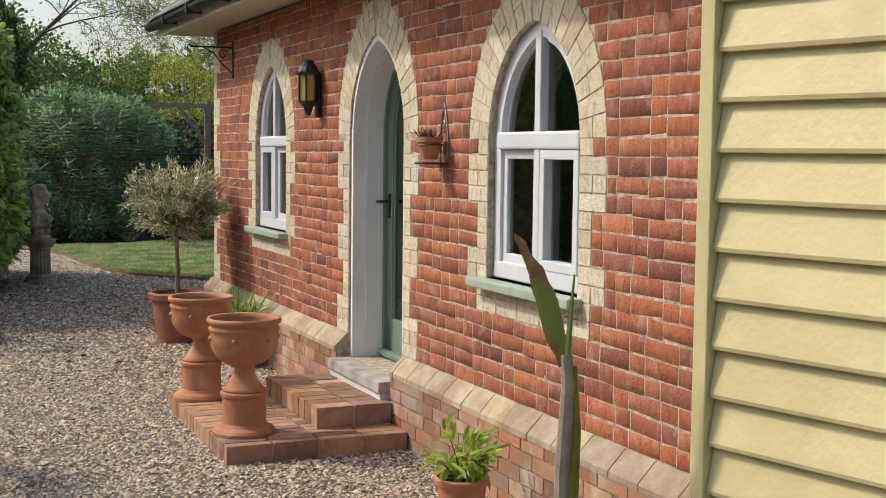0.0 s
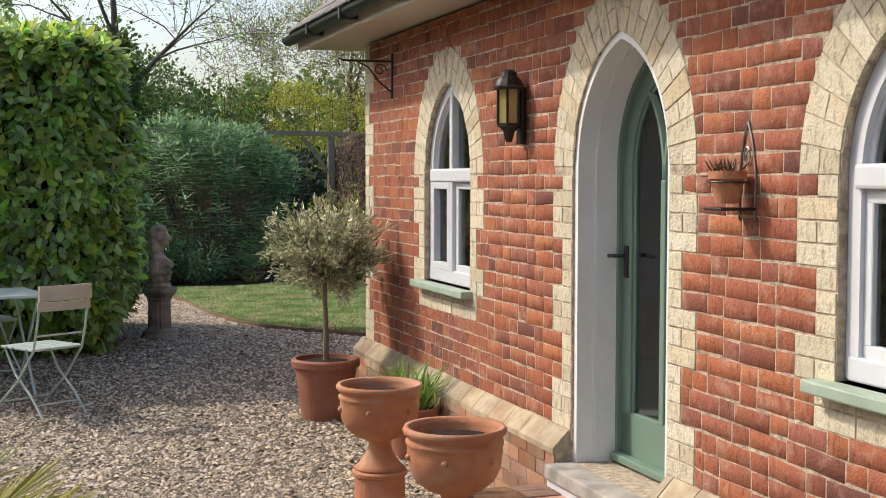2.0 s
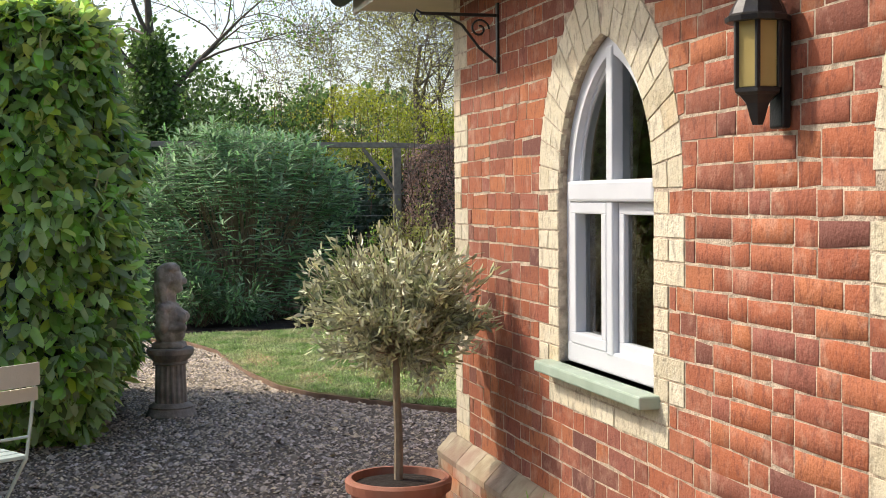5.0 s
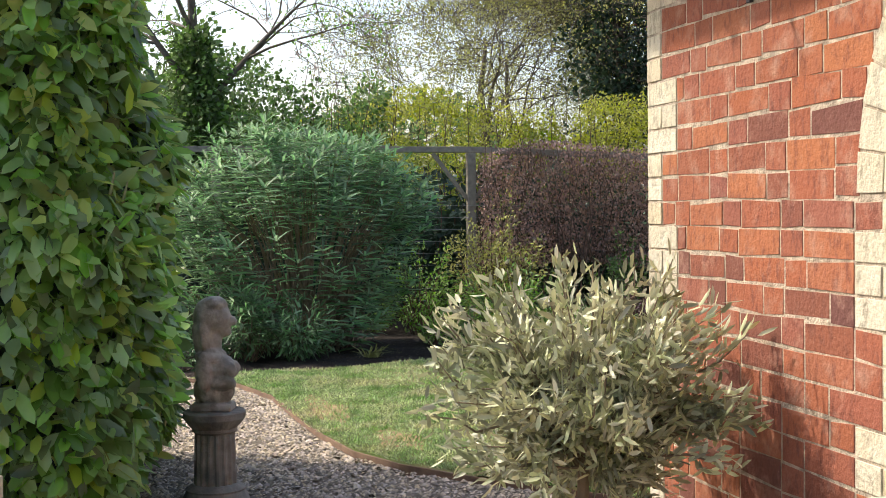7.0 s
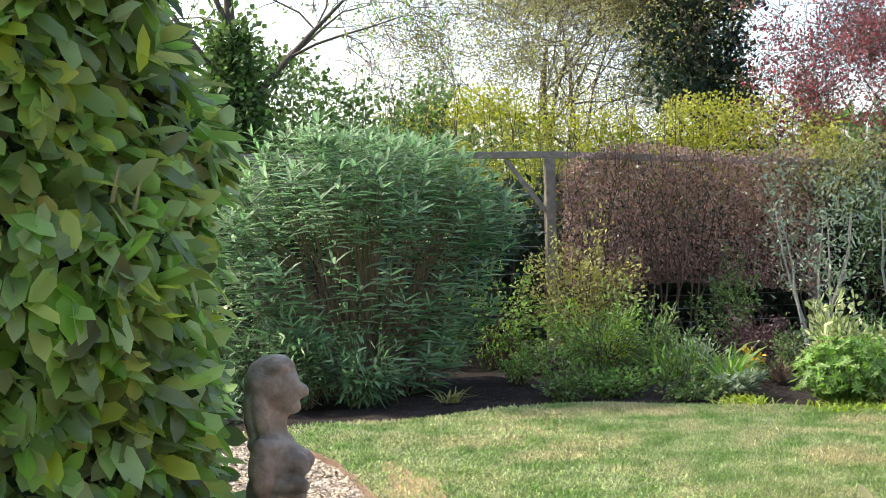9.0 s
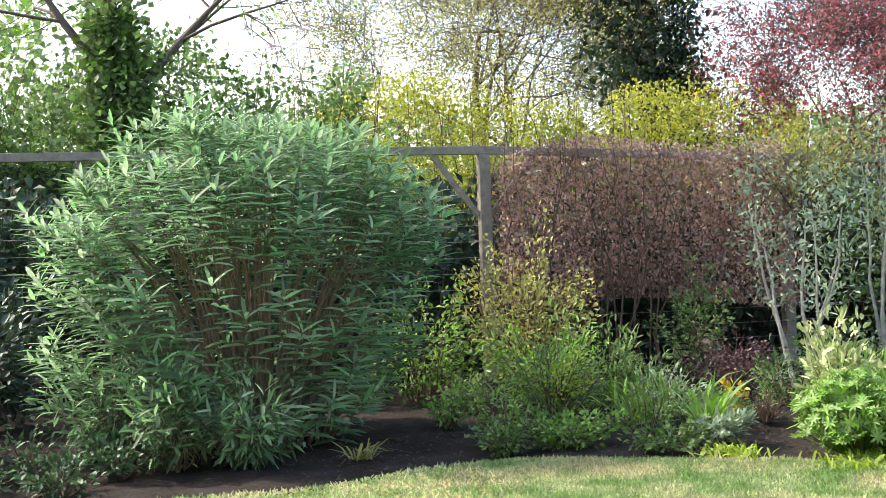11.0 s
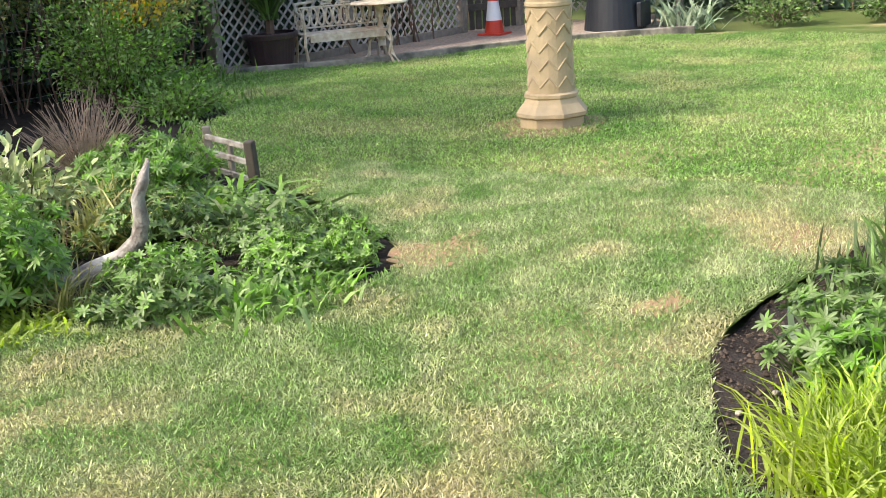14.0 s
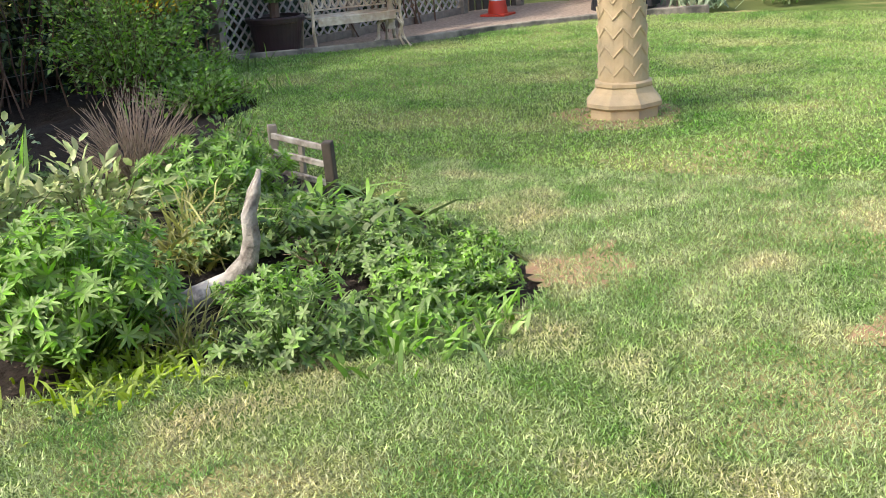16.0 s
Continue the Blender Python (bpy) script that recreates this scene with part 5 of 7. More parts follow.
# ---- trees ----
def tree(name, label, at, height, trunk, spread, mat, count, leaf, wide, seed, levels=4, lean=(0, 0), clear=0.3, ivy=0, hang=0.0, bark=M_BARK, cluster=0.12):
    """A tapered trunk that forks into limbs and twigs, with leaves along the outer twigs."""
    r = np.random.default_rng(seed)
    t = thing(name, label, "tree", at=at)
    segs, outer = [], []

    def grow(p, d, length, rad, level):
        steps = 5 if level < 2 else 4
        for k in range(steps):
            d = d + r.normal(0, 0.13 + 0.04 * level, 3) + np.array([0, 0, 0.05 - hang * 0.25 * level])
            d = d / np.linalg.norm(d)
            q = p + d * length / steps
            r1 = max(0.004, rad * (1 - 0.09 * (k + 1)))
            segs.append((p, q, rad, r1))
            if level >= levels - 1:
                outer.append((p, q))
            if level < levels and (level > 0 or k >= steps * clear) and k > 0 or (level < levels and k == steps - 1):
                for _ in range(2 if level < 2 else 3):
                    s = r.normal(0, 1, 3)
                    s -= d * s.dot(d)
                    s /= np.linalg.norm(s)
                    grow(q, d * 0.6 + s * spread + np.array([0, 0, 0.1]), length * r.uniform(0.48, 0.66), r1 * 0.5, level + 1)
            p, rad = q, r1

    grow(np.zeros(3), np.array([lean[0], lean[1], 1.0]), height * 0.6, trunk, 0)
    if len(segs) > 14000:
        keep = [s for s in segs if s[2] > 0.012]
        thin = [s for s in segs if s[2] <= 0.012]
        segs = keep + [thin[i] for i in r.permutation(len(thin))[:14000]]
    v, f = tubes(segs, 4)
    part("trunk", np_mesh("trunk", v, f, bark), None, t)
    idx = r.integers(0, len(outer), count)
    A, B = np.array([o[0] for o in outer])[idx], np.array([o[1] for o in outer])[idx]
    P = A + (B - A) * r.random((count, 1)) + r.normal(0, cluster, (count, 3))
    v, f = small_leaves(P, r.normal(0, 1, (count, 3)) + np.array([0, 0, -hang]), r.normal(0, 1, (count, 3)) + np.array([0, 0, 0.7]), leaf * r.uniform(0.6, 1.3, count), wide * r.uniform(0.7, 1.3, count))
    part("crown", np_mesh("crown", v, f, mat), None, t)
    if ivy:
        big = [s for s in segs if s[2] > trunk * 0.35]
        idx = r.integers(0, len(big), ivy)
        A, B, R = np.array([s[0] for s in big])[idx], np.array([s[1] for s in big])[idx], np.array([s[2] for s in big])[idx]
        off = unit(r.normal(size=(ivy, 3))) * (R + r.exponential(0.13, ivy))[:, None]
        P = A + (B - A) * r.random((ivy, 1)) + off
        v, f = small_leaves(P, off + r.normal(0, 0.4, (ivy, 3)) * 0.1 + np.array([0, 0, -0.03]), off, 0.1 * r.uniform(0.7, 1.3, ivy), 0.085)
        part("ivy", np_mesh("ivy", v, f, M_MID), None, t, "green ivy on the trunk")
    return t


tree("field_maple", "spreading tree just coming into yellow-green leaf", (7.5, 30.5, 0.1), 8.2, 0.17, 0.85, M_SPRING, 42000, 0.05, 0.034, 21, 4, (-0.2, 0))
tree("field_maple", "slender tree in sparse yellow-green spring leaf", (8.15, 30.8, 0.1), 7.6, 0.12, 0.7, M_SPRING, 30000, 0.05, 0.034, 22, 4, (0.1, 0))
ivy_tree = tree("ivy_clad_tree", "leaning tree trunk thickly wrapped in ivy", (1.55, 25.2, 0.1), 8.4, 0.2, 0.4, M_FRESH, 5000, 0.06, 0.04, 23, 3, (0.16, 0), ivy=9000, hang=0.2)
# ivy-clad tree's unseen high crown, added to throw dappled shade across the far lawn
r5 = np.random.default_rng(51)
C = np.stack([1.1 + 2.3 * r5.uniform(-1, 1, 70), 0.2 + 1.9 * r5.uniform(-1, 1, 70), r5.uniform(8.4, 10.4, 70)], 1)
C = C[((C[:, 0] - 1.1) / 2.4) ** 2 + ((C[:, 1] - 0.2) / 2.0) ** 2 < 1.0]
v, f = tubes([(np.array([0.75, 0, 5.6]), c * np.array([0.5, 0.5, 0.75]) + np.array([0.3, 0, 0]), 0.07, 0.045) for c in C[::3]] + [(c * np.array([0.5, 0.5, 0.75]) + np.array([0.3, 0, 0]), c, 0.045, 0.012) for c in C[::3]], 5)
part("limbs", np_mesh("limbs", v, f, M_BARK), None, ivy_tree)
idx = r5.integers(0, len(C), 6000)
v, f = small_leaves(C[idx] + r5.normal(0, 0.3, (6000, 3)), r5.normal(size=(6000, 3)), r5.normal(size=(6000, 3)) + [0, 0, 0.6], r5.uniform(0.1, 0.2, 6000), 0.1)
part("upper_crown", np_mesh("upper_crown", v, f, M_FRESH), None, ivy_tree)
M_BLOSSOM = material("faded_blossom", (0.6, 0.5, 0.46), (0.45, 0.36, 0.32), 20, 0.7, bump=0, vary=0.3, leafy=0.3)
for pts in [[(0.78, -1.0, 5.04), (0.93, -1.0, 4.5), (0.95, -1.0, 4.05)], [(1.16, -1.0, 5.05), (1.23, -1.0, 4.09), (1.35, -1.0, 3.61), (1.59, -1.0, 3.42)], [(1.44, -1.0, 5.06), (1.62, -1.0, 4.13), (1.81, -1.0, 3.75), (1.89, -1.0, 3.6)], [(1.72, -1.0, 5.07), (2.07, -1.0, 4.46), (2.27, -1.0, 4.11)]]:
    twig = part("hanging_twig", curve_tube(pts, 0.006, 5), M_BARK, ivy_tree, "thin hanging twig with faded blossom")
    p0 = np.array(pts[-1]) + np.concatenate([r5.normal(0, 0.035, (40, 3)), r5.normal(0, 0.03, (25, 3)) + np.array(pts[-2]) - np.array(pts[-1])])
    v, f = small_leaves(p0, r5.normal(size=(65, 3)), r5.normal(size=(65, 3)), 0.035, 0.028)
    part("blossom", np_mesh("blossom", v, f, M_BLOSSOM), None, twig)
tree("red_maple", "purple-red leaved maple above the fence", (10.45, 27.0, 0.1), 5.2, 0.11, 0.95, M_MAPLE, 13000, 0.06, 0.042, 24, 4, (0.1, 0))
tree("red_maple", "purple-red leaved maple crown with many stems", (13.1, 27.6, 0.1), 5.0, 0.09, 0.95, M_MAPLE, 11000, 0.06, 0.042, 25, 4, (0.0, 0))


def dark_tree(name, label, at, height, radius, count, mat=None, low=0.25):
    """A dense evergreen of leaf clumps round a stem, with an uneven outline."""
    t = thing(name, label, "tree", at=at)
    part("trunk", curve_tube([(0, 0, 0), (0.05, 0, height * 0.4), (0, 0.05, height * 0.85)], 0.15, 8, [0.18, 0.12, 0.05]), M_BARK, t)
    clumps = max(30, count // 70)
    a, z = rng.uniform(0, 6.283, clumps), rng.uniform(low, 1.0, clumps)
    rr = radius * np.sqrt(rng.uniform(0.25, 1.0, clumps)) * (1.0 - 0.55 * np.abs(z - 0.55) ** 1.5) * rng.uniform(0.75, 1.15, clumps)
    C = np.stack([rr * np.cos(a), rr * np.sin(a), z * height], 1)
    idx = rng.integers(0, clumps, count)
    P = C[idx] + rng.normal(0, 0.17, (count, 3)) * np.array([1.2, 1.2, 0.8])
    v, f = small_leaves(P, rng.normal(0, 1, (count, 3)) + np.array([0, 0, -0.4]), rng.normal(0, 1, (count, 3)) + np.array([0, 0, 0.6]), 0.12 * rng.uniform(0.6, 1.3, count), 0.075)
    part("crown", np_mesh("crown", v, f, mat or M_DARKLEAF), None, t)
    segs = [(np.array([0, 0, c[2] * 0.75]), c, 0.03, 0.008) for c in C[:60]]
    v, f = tubes(segs, 4)
    part("limbs", np_mesh("limbs", v, f, M_BARK), None, t)
    return t


dark_tree("ivy_covered_tree", "tall dark ivy-covered tree beyond the fence", (9.35, 29.2, 0.1), 7.5, 0.85, 14000, low=0.2)
dark_tree("holly_tree", "dark glossy evergreen tree behind the trellis", (16.2, 27.5, 0.1), 7.0, 1.9, 12000)
dark_tree("holly_tree", "dark glossy evergreen tree behind the trellis", (19.6, 26.5, 0.1), 7.5, 2.1, 12500)
dark_tree("holly_tree", "broad dark evergreen tree by the far corner", (23.0, 24.5, 0.1), 7.0, 2.2, 15000)
dark_tree("yew_tree", "dark evergreen shrub behind the seat", (14.6, 26.0, 0.1), 3.6, 1.3, 5000, low=0.1)
dark_tree("garden_tree", "pale green leafy tree by the far corner", (20.2, 21.6, 0.05), 4.6, 1.2, 4500, M_SPRING, 0.35)
dark_tree("ivy_covered_stump", "ivy-covered post beside the compost bin", (18.6, 20.9, 0.05), 2.6, 0.5, 2600, low=0.05)

# far woods that close the view all round; unseen left side darkens window reflections
n = 65000
a = rng.uniform(0, 6.283, n)
rad = 42 + 6 * rng.random(n)
hgt = 4.9 + 1.2 * np.sin(a * 9) + 0.9 * np.sin(a * 23 + 1) + 3.0 * (np.cos(a) < -0.1)
P = np.stack([4 + rad * np.cos(a), 10 + rad * np.sin(a), hgt * rng.random(n) ** 0.7], 1)
v, f = small_leaves(P, rng.normal(size=(n, 3)), rng.normal(size=(n, 3)), rng.uniform(0.3, 0.6, n), rng.uniform(0.2, 0.4, n))
tagged(part("far_woods", np_mesh("far_woods", v, f, M_MID)), "distant belt of green woodland", "trees", kind="stuff")

leafy_shrub("forsythia", "golden yellow-green bush beyond the fence", (6.7, 26.2, 1.2), 0.9, 1.9, 2600, 0.08, 0.05, M_LIME, 40, big=False)

# ---- border planting ----
leafy_shrub("spring_shrub", "upright shrub in pale yellow-green leaf", (4.9, 22.0, 0.15), 0.75, 1.75, 2600, 0.06, 0.034, M_SPRING, 40, stem_r=0.01, big=False)
leafy_shrub("spring_shrub", "twiggy shrub with scattered pale leaves", (4.0, 21.9, 0.15), 0.6, 1.3, 1300, 0.06, 0.03, M_FRESH, 30, stem_r=0.009, big=False)
leafy_shrub("border_shrub", "narrow-leaved green border shrub", (4.75, 20.9, 0.15), 0.55, 1.0, 1500, 0.08, 0.022, M_FRESH, 26)
leafy_shrub("border_shrub", "mid green leafy border shrub", (5.3, 20.9, 0.15), 0.45, 0.8, 1100, 0.075, 0.02, M_MID, 20)
leafy_shrub("euphorbia", "euphorbia with acid yellow flower heads", (4.45, 20.0, 0.215), 0.42, 0.62, 700, 0.07, 0.016, M_MID, 26)
leafy_shrub("euphorbia_flowers", "acid yellow euphorbia flower heads", (4.5, 19.95, 0.45), 0.38, 0.34, 420, 0.035, 0.03, M_LIME, 16, category="flowers", big=False)
leafy_shrub("low_plant", "low mound of small mid green leaves", (4.35, 19.35, 0.215), 0.38, 0.26, 900, 0.045, 0.028, M_FRESH, 24, category="plant", group="border plants", big=False)
leafy_shrub("low_plant", "low mound of small mid green leaves", (3.9, 19.3, 0.215), 0.28, 0.2, 500, 0.045, 0.028, M_MID, 18, category="plant", group="border plants", big=False)
leafy_shrub("low_plant", "small silvery leaved border plant", (5.25, 19.05, 0.215), 0.24, 0.22, 320, 0.07, 0.03, M_BLUEGREEN, 14, category="plant", group="border plants")
leafy_shrub("low_plant", "low mid green ground cover plant", (4.85, 18.95, 0.215), 0.3, 0.16, 420, 0.05, 0.03, M_MID, 14, category="plant", group="border plants", big=False)
blade_clump("yucca", "spiky striped yucca in the border", (5.4, 19.5, 0.215), 60, 0.5, 0.03, M_FRESH, 0.75, 0.2, 0.03)
blade_clump("iris_clump", "clump of pale green iris blades", (5.3, 20.15, 0.215), 130, 0.6, 0.022, M_FRESH, 0.4, 0.35, 0.16)
blade_clump("iris_clump", "clump of green iris blades", (6.75, 19.9, 0.215), 80, 0.65, 0.03, M_FRESH, 0.25, 0.2, 0.14)
blade_clump("grassy_plant", "small arching grassy plant in bare soil", (3.0, 19.5, 0.215), 40, 0.26, 0.012, M_SPRING, 0.8, 0.5, 0.03)
blade_clump("grassy_plant", "small arching grassy plant in bare soil", (3.95, 19.6, 0.215), 30, 0.2, 0.02, M_BLUEGREEN, 0.7, 0.4, 0.03)
leafy_shrub("daffodils", "small cluster of yellow daffodils", (5.85, 20.0, 0.215), 0.16, 0.34, 60, 0.05, 0.045, M_YELLOW, 9, category="flowers", stem_mat=M_FRESH)
leafy_shrub("dry_stalks", "dry reddish brown cut stalks", (5.95, 19.7, 0.215), 0.2, 0.26, 80, 0.03, 0.01, M_BROWNLEAF, 50, category="plant", big=False)
M_PURPLE = material("purple_black_leaf", (0.13, 0.065, 0.075), (0.09, 0.045, 0.055), 4, 0.45, bump=0, vary=0.5, leafy=0.25)
leafy_shrub("dark_red_shrub", "low shrub with tiny purple-black leaves", (6.35, 21.0, 0.215), 0.45, 0.62, 1500, 0.035, 0.022, M_PURPLE, 40, big=False)
leafy_shrub("rose_bush", "mid green leafy rose bush", (6.6, 22.1, 0.215), 0.45, 1.15, 900, 0.06, 0.035, M_MID, 16, big=False)
leafy_shrub("variegated_shrub", "cream and green variegated shrub", (6.3, 19.35, 0.215), 0.38, 0.8, 700, 0.09, 0.034, M_CREAMLEAF, 22)
leafy_shrub("variegated_shrub", "cream and green variegated shrub", (6.85, 19.2, 0.215), 0.32, 0.58, 520, 0.09, 0.034, M_CREAMLEAF, 18)


def palmate(name, label, at, radius, height, count, leaf, mat, fingers=9, width=0.27):
    """A mound of stalked leaves, each a fan of narrow leaflets."""
    t = thing(name, label, "plant", at=at)
    P, D, N, segs = [], [], [], []
    for _ in range(count):
        a, k = rng.uniform(0, 6.283), math.sqrt(rng.random())
        c = np.array([radius * k * math.cos(a), radius * k * math.sin(a), height * (1 - 0.4 * k * k) * rng.uniform(0.35, 1.15)])
        axis = unit((np.array([c[0], c[1], radius * 1.1]) + rng.normal(0, 0.5, 3) * radius)[None])[0]
        s = np.cross(axis, [0.3, 0.9, 0.2])
        s /= np.linalg.norm(s)
        w = np.cross(axis, s)
        segs.append((c * np.array([0.3, 0.3, 0]), c, 0.004, 0.003))
        for j in range(fingers):
            g = 2 * math.pi * j / fingers + rng.normal(0, 0.08)
            P.append(c)
            D.append(s * math.cos(g) + w * math.sin(g) + axis * 0.25)
            N.append(axis)
    v, f = tubes(segs, 4)
    part("stems", np_mesh("stems", v, f, mat), None, t)
    n = len(P)
    v, f = leaves(P, D, N, leaf * rng.uniform(0.7, 1.15, n), leaf * width, droop=0.12)
    part("foliage", np_mesh("foliage", v, f, mat), None, t)
    return t


palmate("lupin", "lush bright green lupin clump", (5.82, 18.34, 0.215), 0.38, 0.46, 300, 0.06, M_FRESH)
palmate("lupin", "bright green lupin clump", (6.15, 18.65, 0.215), 0.34, 0.42, 240, 0.06, M_FRESH)
palmate("lupin", "lush bright green lupin mound behind the driftwood", (7.75, 19.25, 0.215), 0.42, 0.36, 260, 0.055, M_FRESH)
palmate("geranium", "low mound of divided dark green leaves", (6.1, 17.62, 0.215), 0.28, 0.2, 200, 0.038, M_MID, 6, 0.4)
palmate("geranium", "low mound of divided green leaves", (6.55, 17.98, 0.215), 0.26, 0.13, 170, 0.034, M_FRESH, 6, 0.4)
palmate("geranium", "low mound of divided green leaves", (7.05, 17.7, 0.215), 0.27, 0.18, 260, 0.034, M_MID, 6, 0.45)
palmate("geranium", "low mound of divided blue-green leaves", (6.8, 17.45, 0.215), 0.2, 0.17, 190, 0.034, M_FRESH, 6, 0.4)
palmate("geranium", "low mound of divided blue-green leaves", (7.05, 18.55, 0.215), 0.3, 0.26, 190, 0.042, M_MID, 6, 0.4)
blade_clump("leafy_perennial", "tufted bright green strap-leaved plant", (6.35, 17.3, 0.215), 260, 0.17, 0.022, M_FRESH, 0.5, 0.35, 0.16)
blade_clump("leafy_perennial", "tufted bright green strap-leaved plant", (6.6, 17.16, 0.215), 140, 0.14, 0.02, M_FRESH, 0.5, 0.35, 0.1)
blade_clump("leafy_perennial", "clump of broad pointed green leaves", (7.4, 18.15, 0.215), 150, 0.3, 0.035, M_MID, 0.7, 0.4, 0.13)
blade_clump("leafy_perennial", "clump of broad pointed green leaves", (7.75, 18.55, 0.215), 110, 0.25, 0.035, M_FRESH, 0.7, 0.4, 0.12)
blade_clump("grassy_plant", "tall arching green grass behind the driftwood", (6.95, 18.75, 0.215), 130, 0.5, 0.012, M_SPRING, 0.4, 0.4, 0.09)
blade_clump("grassy_plant", "dry straw-tipped grass clump", (6.0, 18.0, 0.215), 90, 0.3, 0.008, M_SPRING, 0.45, 0.3, 0.05)
blade_clump("lime_ground_cover", "low bright lime green tufts by the lawn", (5.72, 17.99, 0.215), 420, 0.12, 0.016, M_LIME, 0.5, 0.35, 0.14)
blade_clump("lime_ground_cover", "low bright lime green tufts by the lawn", (5.12, 18.66, 0.215), 160, 0.1, 0.016, M_LIME, 0.5, 0.35, 0.09)
M_DRYTWIG = material("pale_dry_twig", (0.42, 0.32, 0.24), (0.3, 0.22, 0.16), 18, 0.9, bump=0.3)
leafy_shrub("dry_twig_bush", "dome of bare pale brown twigs", (8.0, 20.0, 0.215), 0.42, 0.66, 160, 0.03, 0.01, M_DRYTWIG, 240, stem_mat=M_DRYTWIG, big=False, stem_r=0.005)
leafy_shrub("cream_flowers", "pale cream hellebore flowers on short stems", (7.15, 19.4, 0.215), 0.22, 0.4, 60, 0.06, 0.05, M_CREAMLEAF, 12, category="flowers")
leafy_shrub("azalea", "green shrub with a burst of yellow flowers", (10.4, 22.2, 0.215), 0.8, 1.35, 4200, 0.055, 0.028, M_FRESH, 50, big=False)
leafy_shrub("azalea_flowers", "clear yellow azalea blossom", (10.6, 22.1, 0.85), 0.45, 0.75, 420, 0.05, 0.04, M_YELLOW, 18, category="flowers", big=False)
leafy_shrub("low_plant", "low dark green ground cover by the fence post", (10.2, 21.3, 0.215), 0.5, 0.3, 1300, 0.05, 0.03, M_FRESH, 30, category="plant", group="border plants", big=False)
leafy_shrub("low_plant", "low dark green ground cover by the fence post", (11.3, 22.3, 0.215), 0.5, 0.32, 1200, 0.05, 0.03, M_FRESH, 30, category="plant", group="border plants", big=False)
blade_clump("grassy_plant", "fresh green bulb leaves under the azalea", (10.6, 21.6, 0.15), 220, 0.36, 0.015, M_FRESH, 0.3, 0.3, 0.3)
blade_clump("grassy_plant", "fresh green bulb leaves beside the fence post", (12.0, 22.75, 0.15), 160, 0.34, 0.015, M_FRESH, 0.3, 0.3, 0.22)


M_PALESTEM = material("pale_grey_stem", (0.44, 0.42, 0.36), (0.27, 0.25, 0.2), 16, 0.85, bump=0.5, fine=50)


def stemmed_shrub(name, label, at, stems, height, spread, mat, count):
    t = thing(name, label, "shrub", at=at)
    LP = []
    for i in range(stems):
        a = rng.uniform(0, 6.283)
        pts, p = [], np.array([0.04 * math.cos(a), 0.04 * math.sin(a), 0.0])
        d = np.array([math.cos(a) * spread, math.sin(a) * spread, 1.0])
        for k in range(8):
            pts.append(tuple(p))
            p = p + d * height / 7 * rng.uniform(0.85, 1.1) + rng.normal(0, 0.025, 3)
            d = d * np.array([0.85, 0.85, 1])
            if k > 2:
                LP += [p + rng.normal(0, 0.13, 3) for _ in range(count // (stems * 5))]
        part("stem", curve_tube(pts, 0.02, 6, [0.024 - 0.0027 * k for k in range(8)]), M_PALESTEM, t)
    n = len(LP)
    v, f = small_leaves(LP, rng.normal(0, 1, (n, 3)) + [0, 0, 0.6], rng.normal(0, 1, (n, 3)), 0.075 * rng.uniform(0.6, 1.2, n), 0.026)
    part("foliage", np_mesh("foliage", v, f, mat), None, t)
    return t


stemmed_shrub("pale_stemmed_shrub", "open shrub with pale stems and silvery leaves", (7.05, 21.1, 0.15), 6, 1.6, 0.32, M_BLUEGREEN, 1050)
stemmed_shrub("pale_stemmed_shrub", "upright pale-stemmed shrub with few leaves", (8.6, 22.2, 0.15), 4, 2.1, 0.18, M_BLUEGREEN, 460)
stemmed_shrub("pale_stemmed_shrub", "tall grey-stemmed climber by the fence", (8.95, 22.45, 0.15), 3, 2.2, 0.14, M_SPRING, 420)
leafy_shrub("climbing_rose", "loose pale green climber over the rail", (8.2, 22.9, 1.7), 0.9, 1.1, 1600, 0.06, 0.034, M_SPRING, 30, category="climber", big=False)

# right-hand island bed
for at, k in (((5.74, 14.74, 0.215), 330), ((5.95, 14.66, 0.215), 300), ((5.62, 14.52, 0.215), 260), ((6.1, 14.45, 0.215), 240)):
    blade_clump("golden_grass", "golden-green ornamental grass tuft", at, k * 2, 0.33, 0.0095, M_LIME, 0.34, 0.3, 0.1, group="golden grasses")
palmate("geranium", "lime green lobed leaves at the bed edge", (5.5, 14.5, 0.215), 0.17, 0.14, 60, 0.06, M_LIME, 6, 0.5)
palmate("geranium", "lime green lobed leaves at the bed edge", (5.62, 14.62, 0.215), 0.12, 0.12, 34, 0.055, M_LIME, 6, 0.5)
palmate("lupin", "young lupin with star-shaped green leaves", (6.45, 14.95, 0.215), 0.25, 0.26, 90, 0.05, M_MID, 9, 0.3)
palmate("lupin", "young lupin with star-shaped green leaves", (6.75, 14.8, 0.215), 0.24, 0.24, 80, 0.05, M_MID, 9, 0.3)
blade_clump("lamb_ear", "upright soft pale green leaves", (6.75, 15.12, 0.215), 26, 0.2, 0.04, M_BLUEGREEN, 0.55, 0.3, 0.03)
palmate("lupin", "young lupin with star-shaped green leaves", (6.3, 14.75, 0.215), 0.26, 0.26, 120, 0.05, M_FRESH, 9, 0.3)
palmate("lupin", "young lupin with star-shaped green leaves", (6.95, 15.05, 0.215), 0.22, 0.22, 90, 0.05, M_MID, 9, 0.3)
blade_clump("iris_clump", "young upright green shoots", (7.5, 15.05, 0.215), 120, 0.26, 0.016, M_MID, 0.3, 0.2, 0.13)
